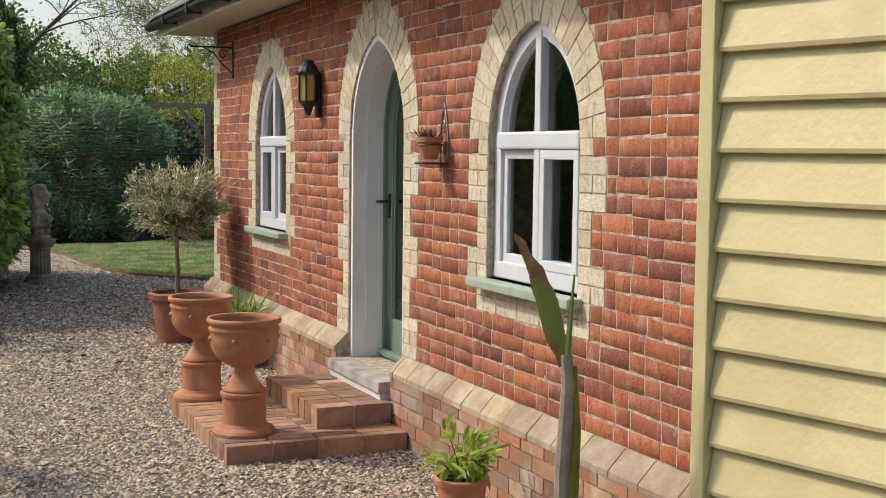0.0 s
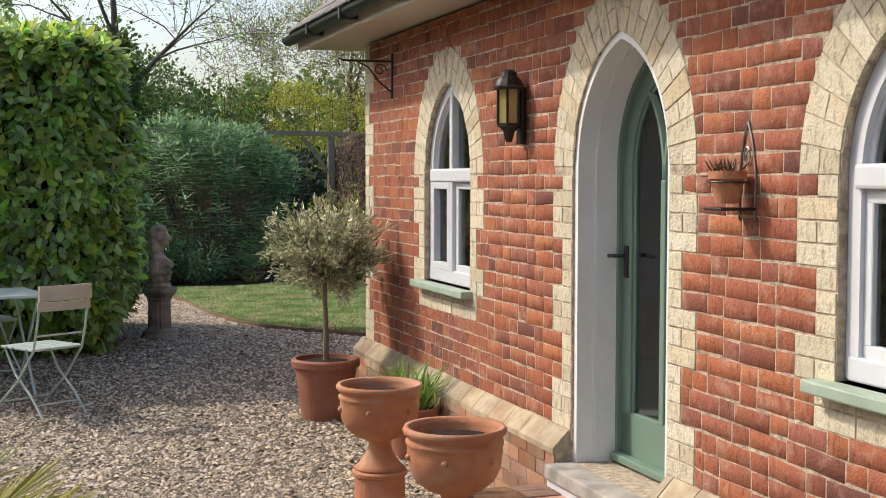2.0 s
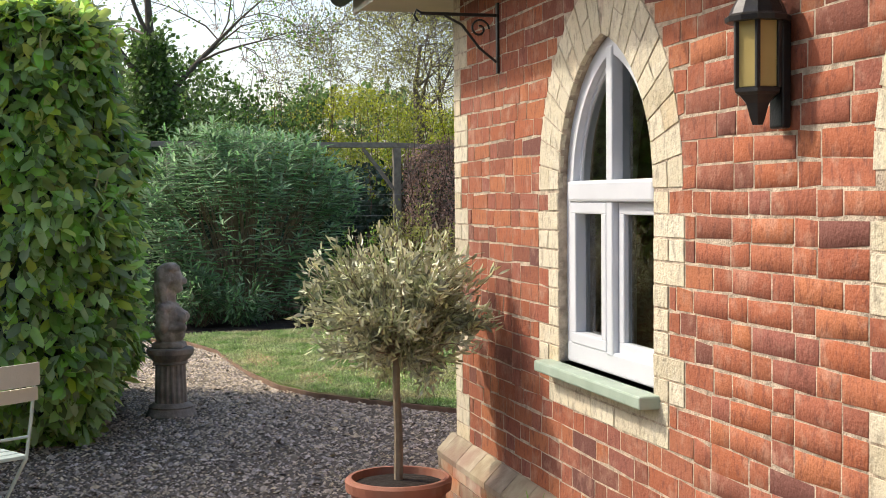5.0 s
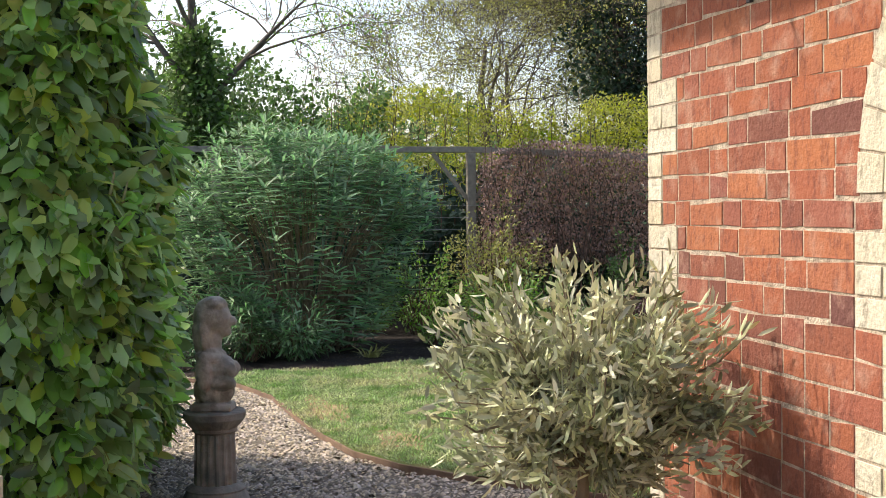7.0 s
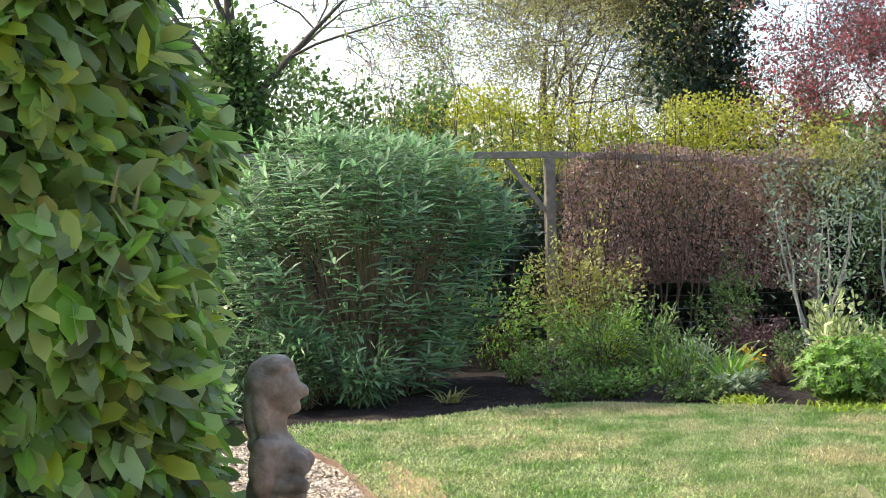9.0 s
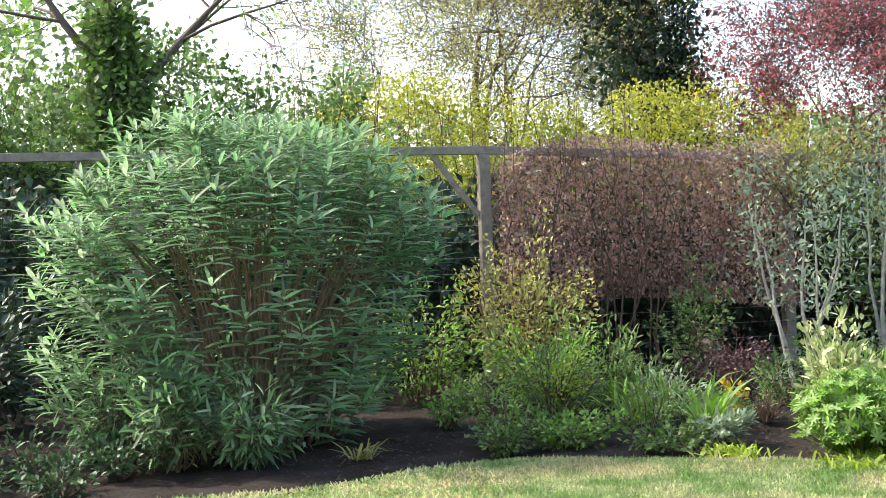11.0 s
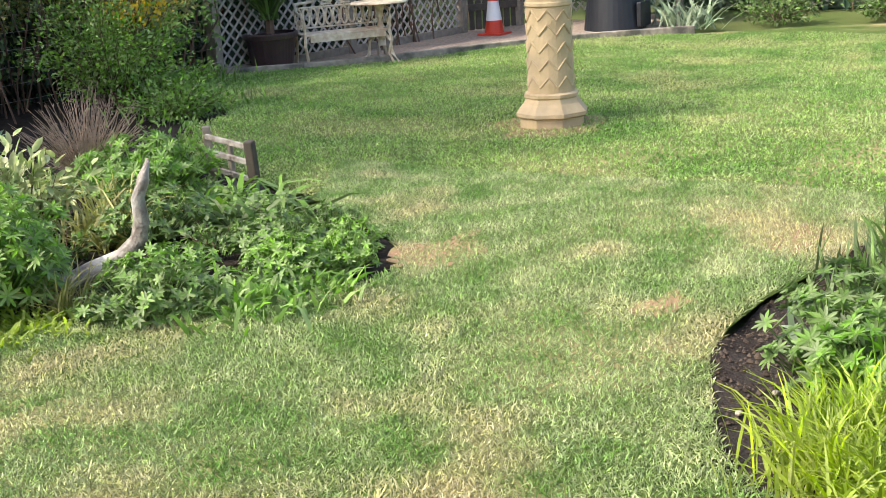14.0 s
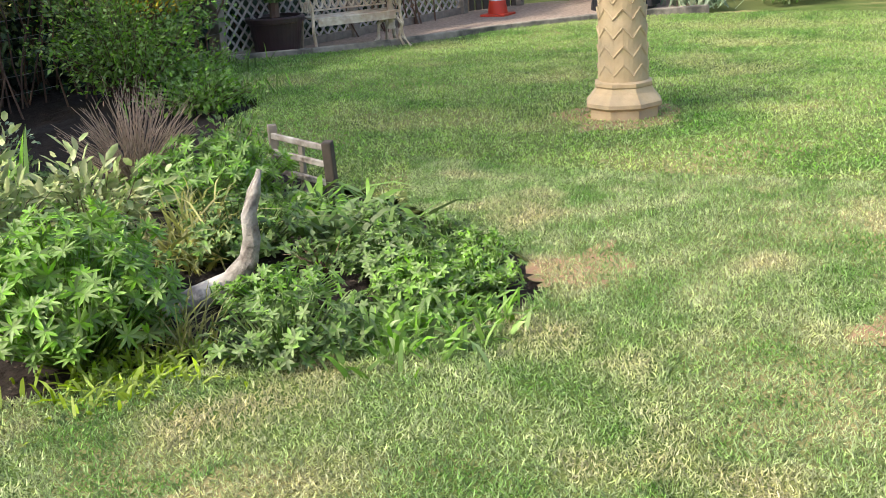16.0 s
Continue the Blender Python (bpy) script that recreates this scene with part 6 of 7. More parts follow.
blade_clump("iris_clump", "young upright green shoots", (7.9, 14.95, 0.215), 110, 0.3, 0.022, M_MID, 0.35, 0.2, 0.12)
palmate("geranium", "green divided leaves in the island bed", (7.2, 14.75, 0.215), 0.26, 0.24, 90, 0.06, M_MID, 6, 0.4)

# clods and chips on the bare soil
n = 9000
x, y = rng.uniform(5.2, 8.6, n), rng.uniform(14.0, 15.5, n)
x2, y2 = rng.uniform(2.5, 8.5, 9000), rng.uniform(16.9, 20.5, 9000)
ok = np.concatenate([poly_sd(RIGHT_BED, x, y)[0] < -0.01, poly_sd(BED_BACK, x2, y2)[0] < -0.01])
x, y = np.concatenate([x, x2])[ok], np.concatenate([y, y2])[ok]
n = len(x)
base = np.array([[1, 0, -0.2], [0.2, 0.9, -0.1], [-0.8, 0.4, -0.2], [-0.6, -0.7, -0.1], [0.5, -0.8, -0.2], [0.1, 0.1, 0.8]])
s = rng.lognormal(-4.95, 0.45, n)
v = base[None] * s[:, None, None] * rng.uniform(0.6, 1.3, (n, 6, 1))
z = ground_z(x, y) - 0.005 + rough_noise(x, y, 2.3, 0.04) + rough_noise(x, y, 9.0, 0.025)
v = v + np.stack([x, y, z + 0.004], 1)[:, None]
f = (np.arange(n)[:, None, None] * 6 + np.array([[0, 1, 5], [1, 2, 5], [2, 3, 5], [3, 4, 5], [4, 0, 5]])[None]).reshape(-1, 3)
M_CLOD = material("soil_clod", (0.045, 0.034, 0.028), (0.085, 0.065, 0.05), 30, 0.95, bump=0.5, vary=0.5, spec=0.1)
tagged(part("soil_clods", np_mesh("soil_clods", v.reshape(-1, 3), f, M_CLOD)), "crumbs of soil and bark chips on the beds", "soil", kind="stuff")

# timber edging along the lawn by the gravel
M_EDGE = material("brown_edging_board", (0.24, 0.15, 0.1), (0.16, 0.1, 0.07), 14, 0.9, bump=0.4)
edge = thing("lawn_edging", "thin brown timber edging along the lawn", "edging", kind="structure")
pts = [Vector((x, y, float(ground_z(x, y)))) for x, y in LAWN_EDGE]
for a, b in zip(pts, pts[1:]):
    part("edging_board", beam(a - Vector((0, 0, 0.006)), b - Vector((0, 0, 0.006)), 0.016, 0.06, 0.003), M_EDGE, edge)

# ---- driftwood, little rustic fence ----
drift = curve_tube([(6.26, 18.42, 0.215), (6.34, 18.36, 0.22), (6.43, 18.28, 0.26), (6.52, 18.18, 0.31), (6.57, 18.12, 0.38), (6.575, 18.1, 0.48), (6.57, 18.1, 0.57), (6.6, 18.08, 0.66), (6.64, 18.06, 0.75)], 0.04, 10, [0.045, 0.048, 0.05, 0.05, 0.044, 0.036, 0.034, 0.03, 0.01])
for w in drift.verts:
    w.co += Vector((noise.noise(w.co * 14), noise.noise(w.co * 14 + Vector((5, 0, 0))), noise.noise(w.co * 9))) * 0.022
M_DRIFT = material("silver_driftwood", (0.38, 0.35, 0.31), (0.11, 0.09, 0.075), 24, 0.85, bump=1.0, fine=45, stain=(0.52, 0.5, 0.46), stain_scale=6)
dw = part("driftwood", drift, M_DRIFT, smooth=True)
tagged(dw, "twisted silvery driftwood branch standing in the border", "driftwood")
lf = thing("rustic_fence", "tiny rustic wooden fence panel in the border", "fence", at=(8.2, 19.0, 0.18))
part("post", beam((0.08, 0.22, -0.03), (0.07, 0.23, 0.38), 0.045, 0.05, 0.008), M_OLDWOOD, lf)
part("post", beam((-0.05, -0.23, -0.03), (-0.09, -0.24, 0.34), 0.055, 0.06, 0.01), M_DARKWOOD, lf)
part("post", beam((0.01, 0.0, -0.03), (0.01, 0.0, 0.3), 0.03, 0.03, 0.006), M_OLDWOOD, lf)
for z in (0.12, 0.22, 0.31):
    part("slat", beam((0.06, 0.24, z + 0.01), (-0.08, -0.25, z - 0.015), 0.02, 0.035, 0.006), M_DRIFT, lf)

# ---- chimney pot with sundial ----
cp = thing("chimney_pot", "tall buff clay chimney pot with a sundial on top", "chimney pot", at=(10.51, 18.04, 0.19))
part("base", lathe([(0.235, 0), (0.235, 0.1), (0.262, 0.115), (0.262, 0.14), (0.21, 0.2), (0.19, 0.235), (0.2, 0.245), (0.2, 0.265), (0.178, 0.275)], 8), M_BUFF, cp)
part("shaft", lathe([(0.165, 0.265), (0.158, 0.5), (0.152, 0.86), (0.165, 0.87), (0.165, 0.89), (0.155, 0.9), (0.158, 0.98), (0.172, 1.0)], 32), M_BUFF, cp)
part("crown", lathe([(0.17, 0.985), (0.2, 1.02), (0.212, 1.045), (0.195, 1.075), (0.19, 1.1), (0.2, 1.12), (0.19, 1.14), (0, 1.142)], 32, wobble=0.03), M_BUFF, cp)
for z in (0.35, 0.47, 0.59, 0.71, 0.81):
    for i in range(16):
        ends = [((0.167 - 0.012 * z) * math.cos(2 * math.pi * k / 16), (0.167 - 0.012 * z) * math.sin(2 * math.pi * k / 16), z + (0.035 if k % 2 else -0.035)) for k in (i, i + 1)]
        part("zigzag_rib", curve_tube(ends, 0.008, 5), M_BUFF, cp)
part("sundial_plate", lathe([(0, 1.142), (0.09, 1.142), (0.09, 1.15), (0, 1.15)], 24), M_WIRE, cp)
part("gnomon", curve_tube([(0.05, 0, 1.15), (0.0, 0, 1.2), (-0.05, 0, 1.25)], 0.008, 5, [0.015, 0.011, 0.004]), M_WIRE, cp)

# ---- trellis corner ----
TA, TB = Vector((12.86, 23.28, 0)), Vector((17.1, 22.72, 0))
td = (TB - TA).normalized()
tr_ = thing("trellis", "grey wooden diamond trellis panels with a braced top rail", "trellis", kind="structure")


M_LATTICE = material("pale_grey_lattice", (0.47, 0.44, 0.4), (0.34, 0.31, 0.28), 12, 0.8, bump=0.3)


def lattice(a, b, z0, z1, parent, pitch=0.135):
    d = b - a
    ln, u = d.length, d.normalized()
    h = z1 - z0
    nrm = Vector((u.y, -u.x, 0))
    for s in (1, -1):
        k = -h
        while k < ln:
            e0, e1 = max(0.0, k), min(ln, k + h)
            if e1 - e0 > 0.03:
                za = (z0 + (e0 - k)) if s > 0 else (z1 - (e0 - k))
                zb = (z0 + (e1 - k)) if s > 0 else (z1 - (e1 - k))
                off = nrm * (0.006 * s)
                part("lattice_slat", beam(a + u * e0 + off + Vector((0, 0, za)), a + u * e1 + off + Vector((0, 0, zb)), 0.01, 0.024, 0), M_LATTICE, parent)
            k += pitch


lattice(TA + td * 0.1, TB - td * 0.1, 0.16, 1.48, tr_)
for z, w in ((1.5, 0.06), (0.13, 0.16), (2.1, 0.07)):
    part("rail", beam(TA + Vector((0, 0, z)), TB + Vector((0, 0, z)), 0.05, w), M_OLDWOOD, tr_)
for k in (0.0, 2.1, TB.x - TA.x):
    p = TA + td * k
    part("post", box((p.x - 0.06, p.y - 0.06, 0), (p.x + 0.06, p.y + 0.06, 2.13), 0.008), M_OLDWOOD, tr_)
for k in (0.15, 1.2, 2.3, 3.3):
    for s in (0, 1):
        a, b = TA + td * (k + 0.5), TA + td * (k + (1.0 if s else 0.0))
        part("brace", beam(a + Vector((0, 0, 1.53)), b + Vector((0, 0, 2.07)), 0.04, 0.05), M_OLDWOOD, tr_)
slab_foliage("evergreen_hedge", "dark evergreen hedge behind the trellis", (12.9, 24.0, 0.0), (18.0, 25.0, 1.9), 9000, 0.14, 0.08, M_DARKLEAF, core=((12.9, 24.3, 0), (18.0, 25.0, 1.5)), gaps=-0.6)
M_CLIMB = material("dark_climber_leaf", (0.08, 0.15, 0.06), (0.055, 0.11, 0.04), 3, 0.5, bump=0, vary=0.5, leafy=0.25)
slab_foliage("trellis_climber", "dark green climber spilling over the trellis", (14.75, 22.72, 0.95), (17.0, 23.05, 2.12), 6500, 0.08, 0.045, M_CLIMB, category="climber", hang=0.7, bulge=0.25)
tr2 = thing("trellis", "open diamond trellis panel near the compost bin", "trellis", kind="structure")
lattice(Vector((18.0, 22.3, 0)), Vector((19.9, 20.9, 0)), 0.25, 1.9, tr2)
for p in ((17.95, 22.35), (18.95, 21.6), (19.95, 20.85)):
    part("post", box((p[0] - 0.05, p[1] - 0.05, 0), (p[0] + 0.05, p[1] + 0.05, 2.2), 0.008), M_OLDWOOD, tr2)
part("rail", beam((17.95, 22.35, 1.95), (19.95, 20.85, 1.95), 0.05, 0.06), M_OLDWOOD, tr2)
gate = thing("picket_gate", "dark board gate with pale pickets beyond", "gate", at=(17.25, 22.75, 0.08), turn=-30)
for k in range(7):
    part("board", box((0.03 + 0.11 * k, 0, 0.05), (0.11 + 0.11 * k, 0.025, 1.25), 0.004), M_DARKWOOD, gate)
for z in (0.3, 1.0):
    part("gate_rail", box((0.0, -0.03, z), (0.82, 0.0, z + 0.09), 0.004), M_DARKWOOD, gate)

STRIP = [(12.72, 23.02), (13.4, 22.53), (14.2, 22.09), (15.6, 21.35), (16.6, 20.55), (17.3, 19.6), (18.4, 20.2), (19.5, 20.8), (17.9, 22.6), (17.1, 22.85), (12.9, 23.35)]
v, f = region(STRIP, 0.15, lambda X, Y: ground_z(X, Y) + 0.035)
M_BARKCHIP = material("bark_gravel", (0.36, 0.28, 0.22), (0.22, 0.165, 0.13), 26, 0.9, bump=1.0, fine=50)
tagged(part("gravel_strip", np_mesh("gravel_strip", v, f, M_BARKCHIP)), "pale gravel strip in front of the trellis", "gravel", kind="structure")
kerb = thing("stone_edging", "low grey stone edging between lawn and gravel", "edging", kind="structure")
for (xa, ya), (xb, yb) in zip(STRIP[:5], STRIP[1:6]):
    a, b = Vector((xa, ya, float(ground_z(xa, ya)) + 0.04)), Vector((xb, yb, float(ground_z(xb, yb)) + 0.04))
    part("edging_stone", beam(a, b, 0.07, 0.11, 0.012), M_STONE, kerb)

# ---- cast iron seat and table ----
M_IRON = material("worn_white_iron", (0.74, 0.66, 0.53), (0.52, 0.41, 0.28), 16, 0.6, bump=0.3, stain=(0.5, 0.36, 0.26), stain_scale=7)
seat = thing("garden_bench", "ornate worn white cast iron garden bench", "bench", at=(14.02, 22.42, 0.1), turn=-36)
seat.scale = (0.8, 0.8, 0.88)
W2 = 0.6
for s in (-1, 1):
    part("front_leg", curve_tube([(W2 * s, -0.24, 0.44), (W2 * s * 1.03, -0.27, 0.3), (W2 * s * 0.97, -0.22, 0.14), (W2 * s * 1.05, -0.28, 0.0)], 0.022, 8), M_IRON, seat)
    part("back_leg", curve_tube([(W2 * s, 0.2, 0.44), (W2 * s, 0.24, 0.2), (W2 * s, 0.3, 0.0)], 0.02, 8), M_IRON, seat)
    part("arm", curve_tube([(W2 * s, 0.2, 0.8), (W2 * s * 1.04, 0.0, 0.7), (W2 * s * 1.05, -0.22, 0.68), (W2 * s * 1.02, -0.27, 0.6), (W2 * s, -0.24, 0.44)], 0.02, 8), M_IRON, seat)
    for k in range(4):
        part("arm_scroll", curve_tube([(W2 * s, -0.18 + 0.1 * k + 0.04 * math.cos(t), 0.56 + 0.06 * math.sin(t)) for t in np.linspace(0, 6.283, 12)], 0.008, 5), M_IRON, seat)
part("seat_plate", box((-W2, -0.26, 0.425), (W2, 0.22, 0.45), 0.008), M_IRON, seat)
part("apron", box((-W2 * 0.9, -0.265, 0.35), (W2 * 0.9, -0.25, 0.425), 0.004), M_IRON, seat)
part("back_rail", curve_tube([(-W2, 0.2, 0.8), (-0.32, 0.23, 0.82), (-0.24, 0.24, 0.93), (-0.12, 0.25, 1.02), (0, 0.25, 1.05), (0.12, 0.25, 1.02), (0.24, 0.24, 0.93), (0.32, 0.23, 0.82), (W2, 0.2, 0.8)], 0.018, 8), M_IRON, seat)
for k in range(13):
    t = math.pi * k / 12
    part("fan_rib", curve_tube([(0.06 * math.cos(t), 0.235, 0.78 + 0.06 * math.sin(t)), (0.21 * math.cos(t), 0.24, 0.78 + 0.23 * math.sin(t))], 0.015, 5), M_IRON, seat)
for k in range(11):
    x = -0.55 + 0.11 * k
    part("back_scroll", curve_tube([(x + 0.045 * math.cos(t), 0.225, 0.63 + 0.11 * math.sin(t)) for t in np.linspace(0, 6.283, 14)], 0.016, 5), M_IRON, seat)
part("back_bar", curve_tube([(-W2, 0.215, 0.5), (W2, 0.215, 0.5)], 0.012, 6), M_IRON, seat)
part("back_bar", curve_tube([(-W2, 0.22, 0.75), (W2, 0.22, 0.75)], 0.012, 6), M_IRON, seat)
gt = thing("garden_table", "small white cast iron pedestal table", "table", at=(14.3, 22.1, 0.1))
part("tabletop", lathe([(0.0, 0.66), (0.3, 0.66), (0.32, 0.67), (0.31, 0.685), (0, 0.69)], 32), M_IRON, gt)
part("stem", lathe([(0.05, 0.2), (0.03, 0.26), (0.045, 0.36), (0.025, 0.5), (0.06, 0.66)], 16), M_IRON, gt)
for k in range(3):
    a = 2.1 * k + 0.4
    part("table_leg", curve_tube([(0.02 * math.cos(a), 0.02 * math.sin(a), 0.36), (0.14 * math.cos(a), 0.14 * math.sin(a), 0.26), (0.15 * math.cos(a), 0.15 * math.sin(a), 0.12), (0.26 * math.cos(a), 0.26 * math.sin(a), 0.0)], 0.02, 7), M_IRON, gt)
cup = thing("candle_jar", "small pale glass jar on the garden table", "jar", at=(14.32, 22.1, 0.792))
part("jar", lathe([(0.04, 0), (0.045, 0.01), (0.045, 0.08), (0.038, 0.085), (0.0, 0.085)], 20), M_MINT, cup)

M_DARKPOT = material("dark_glazed_pot", (0.06, 0.035, 0.035), (0.045, 0.028, 0.03), 8, 0.4, bump=0.1)
flower_pot("plant_pot", "dark brown glazed pot by the trellis", (13.42, 22.95, 0.1), 0.29, 0.44, M_DARKPOT)
cordy = blade_clump("cordyline", "cordyline with long arching green blades", (13.42, 22.95, 0.68), 170, 1.3, 0.036, M_MID, 0.36, 0.22, 0.04)
part("stem", curve_tube([(0, 0, -0.2), (0, 0, 0.06)], 0.05, 8), M_TWIG, cordy)

M_CONE = material("cone_orange", (0.55, 0.05, 0.02), (0.48, 0.04, 0.02), 6, 0.5, bump=0.05)
cone = thing("traffic_cone", "red and white traffic cone by the gate", "traffic cone", at=(16.86, 22.12, 0.12))
cone.scale = (0.82, 0.82, 0.86)
part("base", box((-0.2, -0.2, 0), (0.2, 0.2, 0.035), 0.01), M_CONE, cone)
part("cone_body", lathe([(0.15, 0.035), (0.125, 0.22)], 28), M_CONE, cone)
part("white_band", lathe([(0.126, 0.22), (0.084, 0.5)], 28), M_WHITE, cone, "white reflective band")
part("cone_tip", lathe([(0.084, 0.5), (0.036, 0.78), (0.03, 0.8), (0, 0.8)], 28), M_CONE, cone)
M_BIN = material("dark_bin_plastic", (0.01, 0.012, 0.017), (0.014, 0.016, 0.022), 6, 0.45, bump=0.05)
cb = thing("compost_bin", "black plastic compost bin with a domed lid", "compost bin", at=(17.55, 20.75, 0.1))
part("bin_body", lathe([(0.39, 0), (0.395, 0.03), (0.3, 0.8), (0.31, 0.83)], 36), M_BIN, cb)
part("lid", lathe([(0.325, 0.82), (0.33, 0.86), (0.29, 0.9), (0.1, 0.93), (0.09, 0.96), (0.0, 0.965)], 36), M_BIN, cb)
part("hatch", box((-0.16, -0.42, 0.06), (0.16, -0.36, 0.36), 0.01), M_BIN, cb)
blade_clump("iris_clump", "blue-green iris blades beside the compost bin", (17.9, 19.9, 0.1), 110, 0.55, 0.035, M_BLUEGREEN, 0.5, 0.25, 0.2)
leafy_shrub("low_plant", "low green plants at the far lawn edge", (18.6, 19.0, 0.1), 0.7, 0.45, 900, 0.07, 0.04, M_MID, 26, category="plant", group="border plants", big=False)
leafy_shrub("low_plant", "low green plants at the far lawn edge", (19.2, 17.8, 0.1), 0.7, 0.45, 900, 0.07, 0.04, M_MID, 26, category="plant", group="border plants", big=False)
bm = bmesh.new()
bmesh.ops.create_icosphere(bm, subdivisions=3, radius=1.0, matrix=Matrix.Translation((12.05, 15.9, 0.16)) @ Matrix.Diagonal((0.26, 0.2, 0.1, 1)))
for w in bm.verts:
    w.co += Vector((1, 1, 1)) * noise.noise(w.co * 6) * 0.02
tagged(part("stepping_stone", bm, M_STONE, smooth=True), "flat pale stone set in the lawn", "stone")

# bare worn places in the lawn
M_WORN = material("worn_earth", (0.33, 0.2, 0.13), (0.26, 0.24, 0.1), 18, 0.95, bump=0.8, fine=60, spec=0.1)
for cx, cy, rx, ry in WORN_SPOTS:
    ring = [(cx + rx * (1 + 0.3 * math.sin(3 * t + cx) + 0.2 * math.sin(7 * t)) * math.cos(t), cy + ry * (1 + 0.3 * math.sin(2 * t + cy) + 0.2 * math.sin(5 * t)) * math.sin(t)) for t in np.linspace(0, 6.283, 40)[:-1]]
    v, f = region(ring, 0.04, lambda X, Y: ground_z(X, Y) + 0.033 + 0.012 * np.sin(X * 2.3) * np.sin(Y * 1.9 + X))
    tagged(part("worn_patch", np_mesh("worn_patch", v, f, M_WORN)), "bare worn brown earth patch in the lawn", "bare patch", kind="structure")

# leafy skirts round the foot of the butterfly bush
for x, y, r, h in ((1.5, 20.1, 0.45, 0.95), (1.85, 19.75, 0.42, 0.8), (2.3, 19.62, 0.4, 0.7)):
    leafy_shrub("butterfly_bush_sucker", "low leafy grey-green shoots of the butterfly bush", (x, y, 0.19), r, h, 700, 0.12, 0.024, M_BUDD, 26, stem_mat=M_STEM, droop=0.25, group="butterfly bush shoots")
for x, y, r, h in ((0.2, 20.6, 0.8, 1.3), (-1.2, 20.8, 0.9, 1.5), (0.5, 22.0, 0.8, 1.5), (0.1, 19.7, 0.5, 0.5)):
    leafy_shrub("dark_shrub", "dark green shrub in the shade of the hedge", (x, y, 0.19), r, h, 1700, 0.09, 0.045, M_DARKLEAF, 30)
for x, y, r, h in ((0.7, 19.35, 0.32, 0.3), (1.2, 19.25, 0.3, 0.24), (0.95, 19.8, 0.4, 0.45), (1.5, 19.6, 0.3, 0.3), (0.45, 19.15, 0.25, 0.22)):
    leafy_shrub("low_plant", "low dark green plant at the edge of the bed", (x, y, 0.19), r, h, 300, 0.06, 0.03, M_CLIMB, 14, category="plant", group="border plants", big=False)
for x, y, m in ((7.28, 17.45, M_FRESH), (7.45, 17.75, M_MID), (7.0, 17.3, M_FRESH), (7.55, 18.15, M_MID), (7.25, 17.85, M_MID)):
    palmate("geranium", "low mound of finely divided green leaves", (x, y, 0.205), 0.17, 0.15, 130, 0.028, m, 6, 0.4)
    blade_clump("leafy_perennial", "tufted green strap-leaved plant", (x - 0.12, y + 0.05, 0.205), 70, 0.17, 0.016, m, 0.5, 0.35, 0.08)
# scattered low growth that fills the curved border
r7 = np.random.default_rng(77)
spots = 0
while spots < 34:
    x, y = r7.uniform(5.6, 8.3), r7.uniform(17.1, 20.6)
    d = float(poly_sd(BED_BACK, np.array([x]), np.array([y]))[0][0])
    if d > -0.25 or (5.95 < x < 6.95 and 17.7 < y < 18.6):
        continue
    spots += 1
    k = r7.random()
    if k < 0.4:
        palmate("geranium", "low mound of divided green leaves", (x, y, 0.205), r7.uniform(0.12, 0.22), r7.uniform(0.1, 0.18), 60, 0.036, (M_FRESH, M_MID)[spots % 2], 6, 0.42)
    elif k < 0.75:
        blade_clump("leafy_perennial", "tufted green strap-leaved plant", (x, y, 0.205), 60, r7.uniform(0.12, 0.24), 0.02, (M_FRESH, M_MID, M_SPRING)[spots % 3], 0.6, 0.4, 0.07)
    else:
        leafy_shrub("low_plant", "low mid green ground cover plant", (x, y, 0.205), 0.18, 0.16, 170, 0.045, 0.025, (M_MID, M_FRESH)[spots % 2], 10, category="plant", group="border plants", big=False)
for i in range(26):
    x, y = r7.uniform(2.6, 9.6), r7.uniform(19.3, 22.6)
    if float(poly_sd(BED_BACK, np.array([x]), np.array([y]))[0][0]) > -0.3:
        continue
    leafy_shrub("border_shrub", "mid green leafy border plant", (x, y, 0.19), r7.uniform(0.2, 0.38), r7.uniform(0.2, 0.6), 320, 0.055, 0.026, (M_MID, M_FRESH, M_MID, M_BLUEGREEN)[i % 4], 14, big=False)
slab_foliage("evergreen_hedge", "dark hedge closing the far side of the garden", (20.4, 13.0, 0.0), (21.6, 21.5, 1.9), 9000, 0.16, 0.09, M_DARKLEAF, core=((20.8, 13, 0), (21.6, 21.5, 1.5)), gaps=-0.6)
dark_tree("garden_tree", "overhanging dark tree by the far hedge", (21.8, 18.0, 0.05), 5.5, 1.8, 6000, M_MID, 0.3)
for x, y in ((6.1, 15.15), (6.3, 15.1), (6.6, 15.25), (6.0, 14.95), (5.95, 15.05), (7.0, 15.2)):
    b = bmesh.new()
    bmesh.ops.create_icosphere(b, subdivisions=2, radius=1.0, matrix=Matrix.Translation((x, y, 0.215)) @ Matrix.Diagonal((0.016, 0.012, 0.009, 1)))
    tagged(part("pebble", b, M_STONE, smooth=True), "small pale stone on the dark soil", "stone", "pebbles in the bed")

slab_foliage("far_trees", "dense dark trees beyond the garden corner", (17.6, 29.5, 0.0), (29, 31, 6.5), 9000, 0.3, 0.18, M_DARKLEAF, category="trees", core=((18.2, 30.2, 0), (29, 31, 4.5)), gaps=-0.7, ragged=1.4)
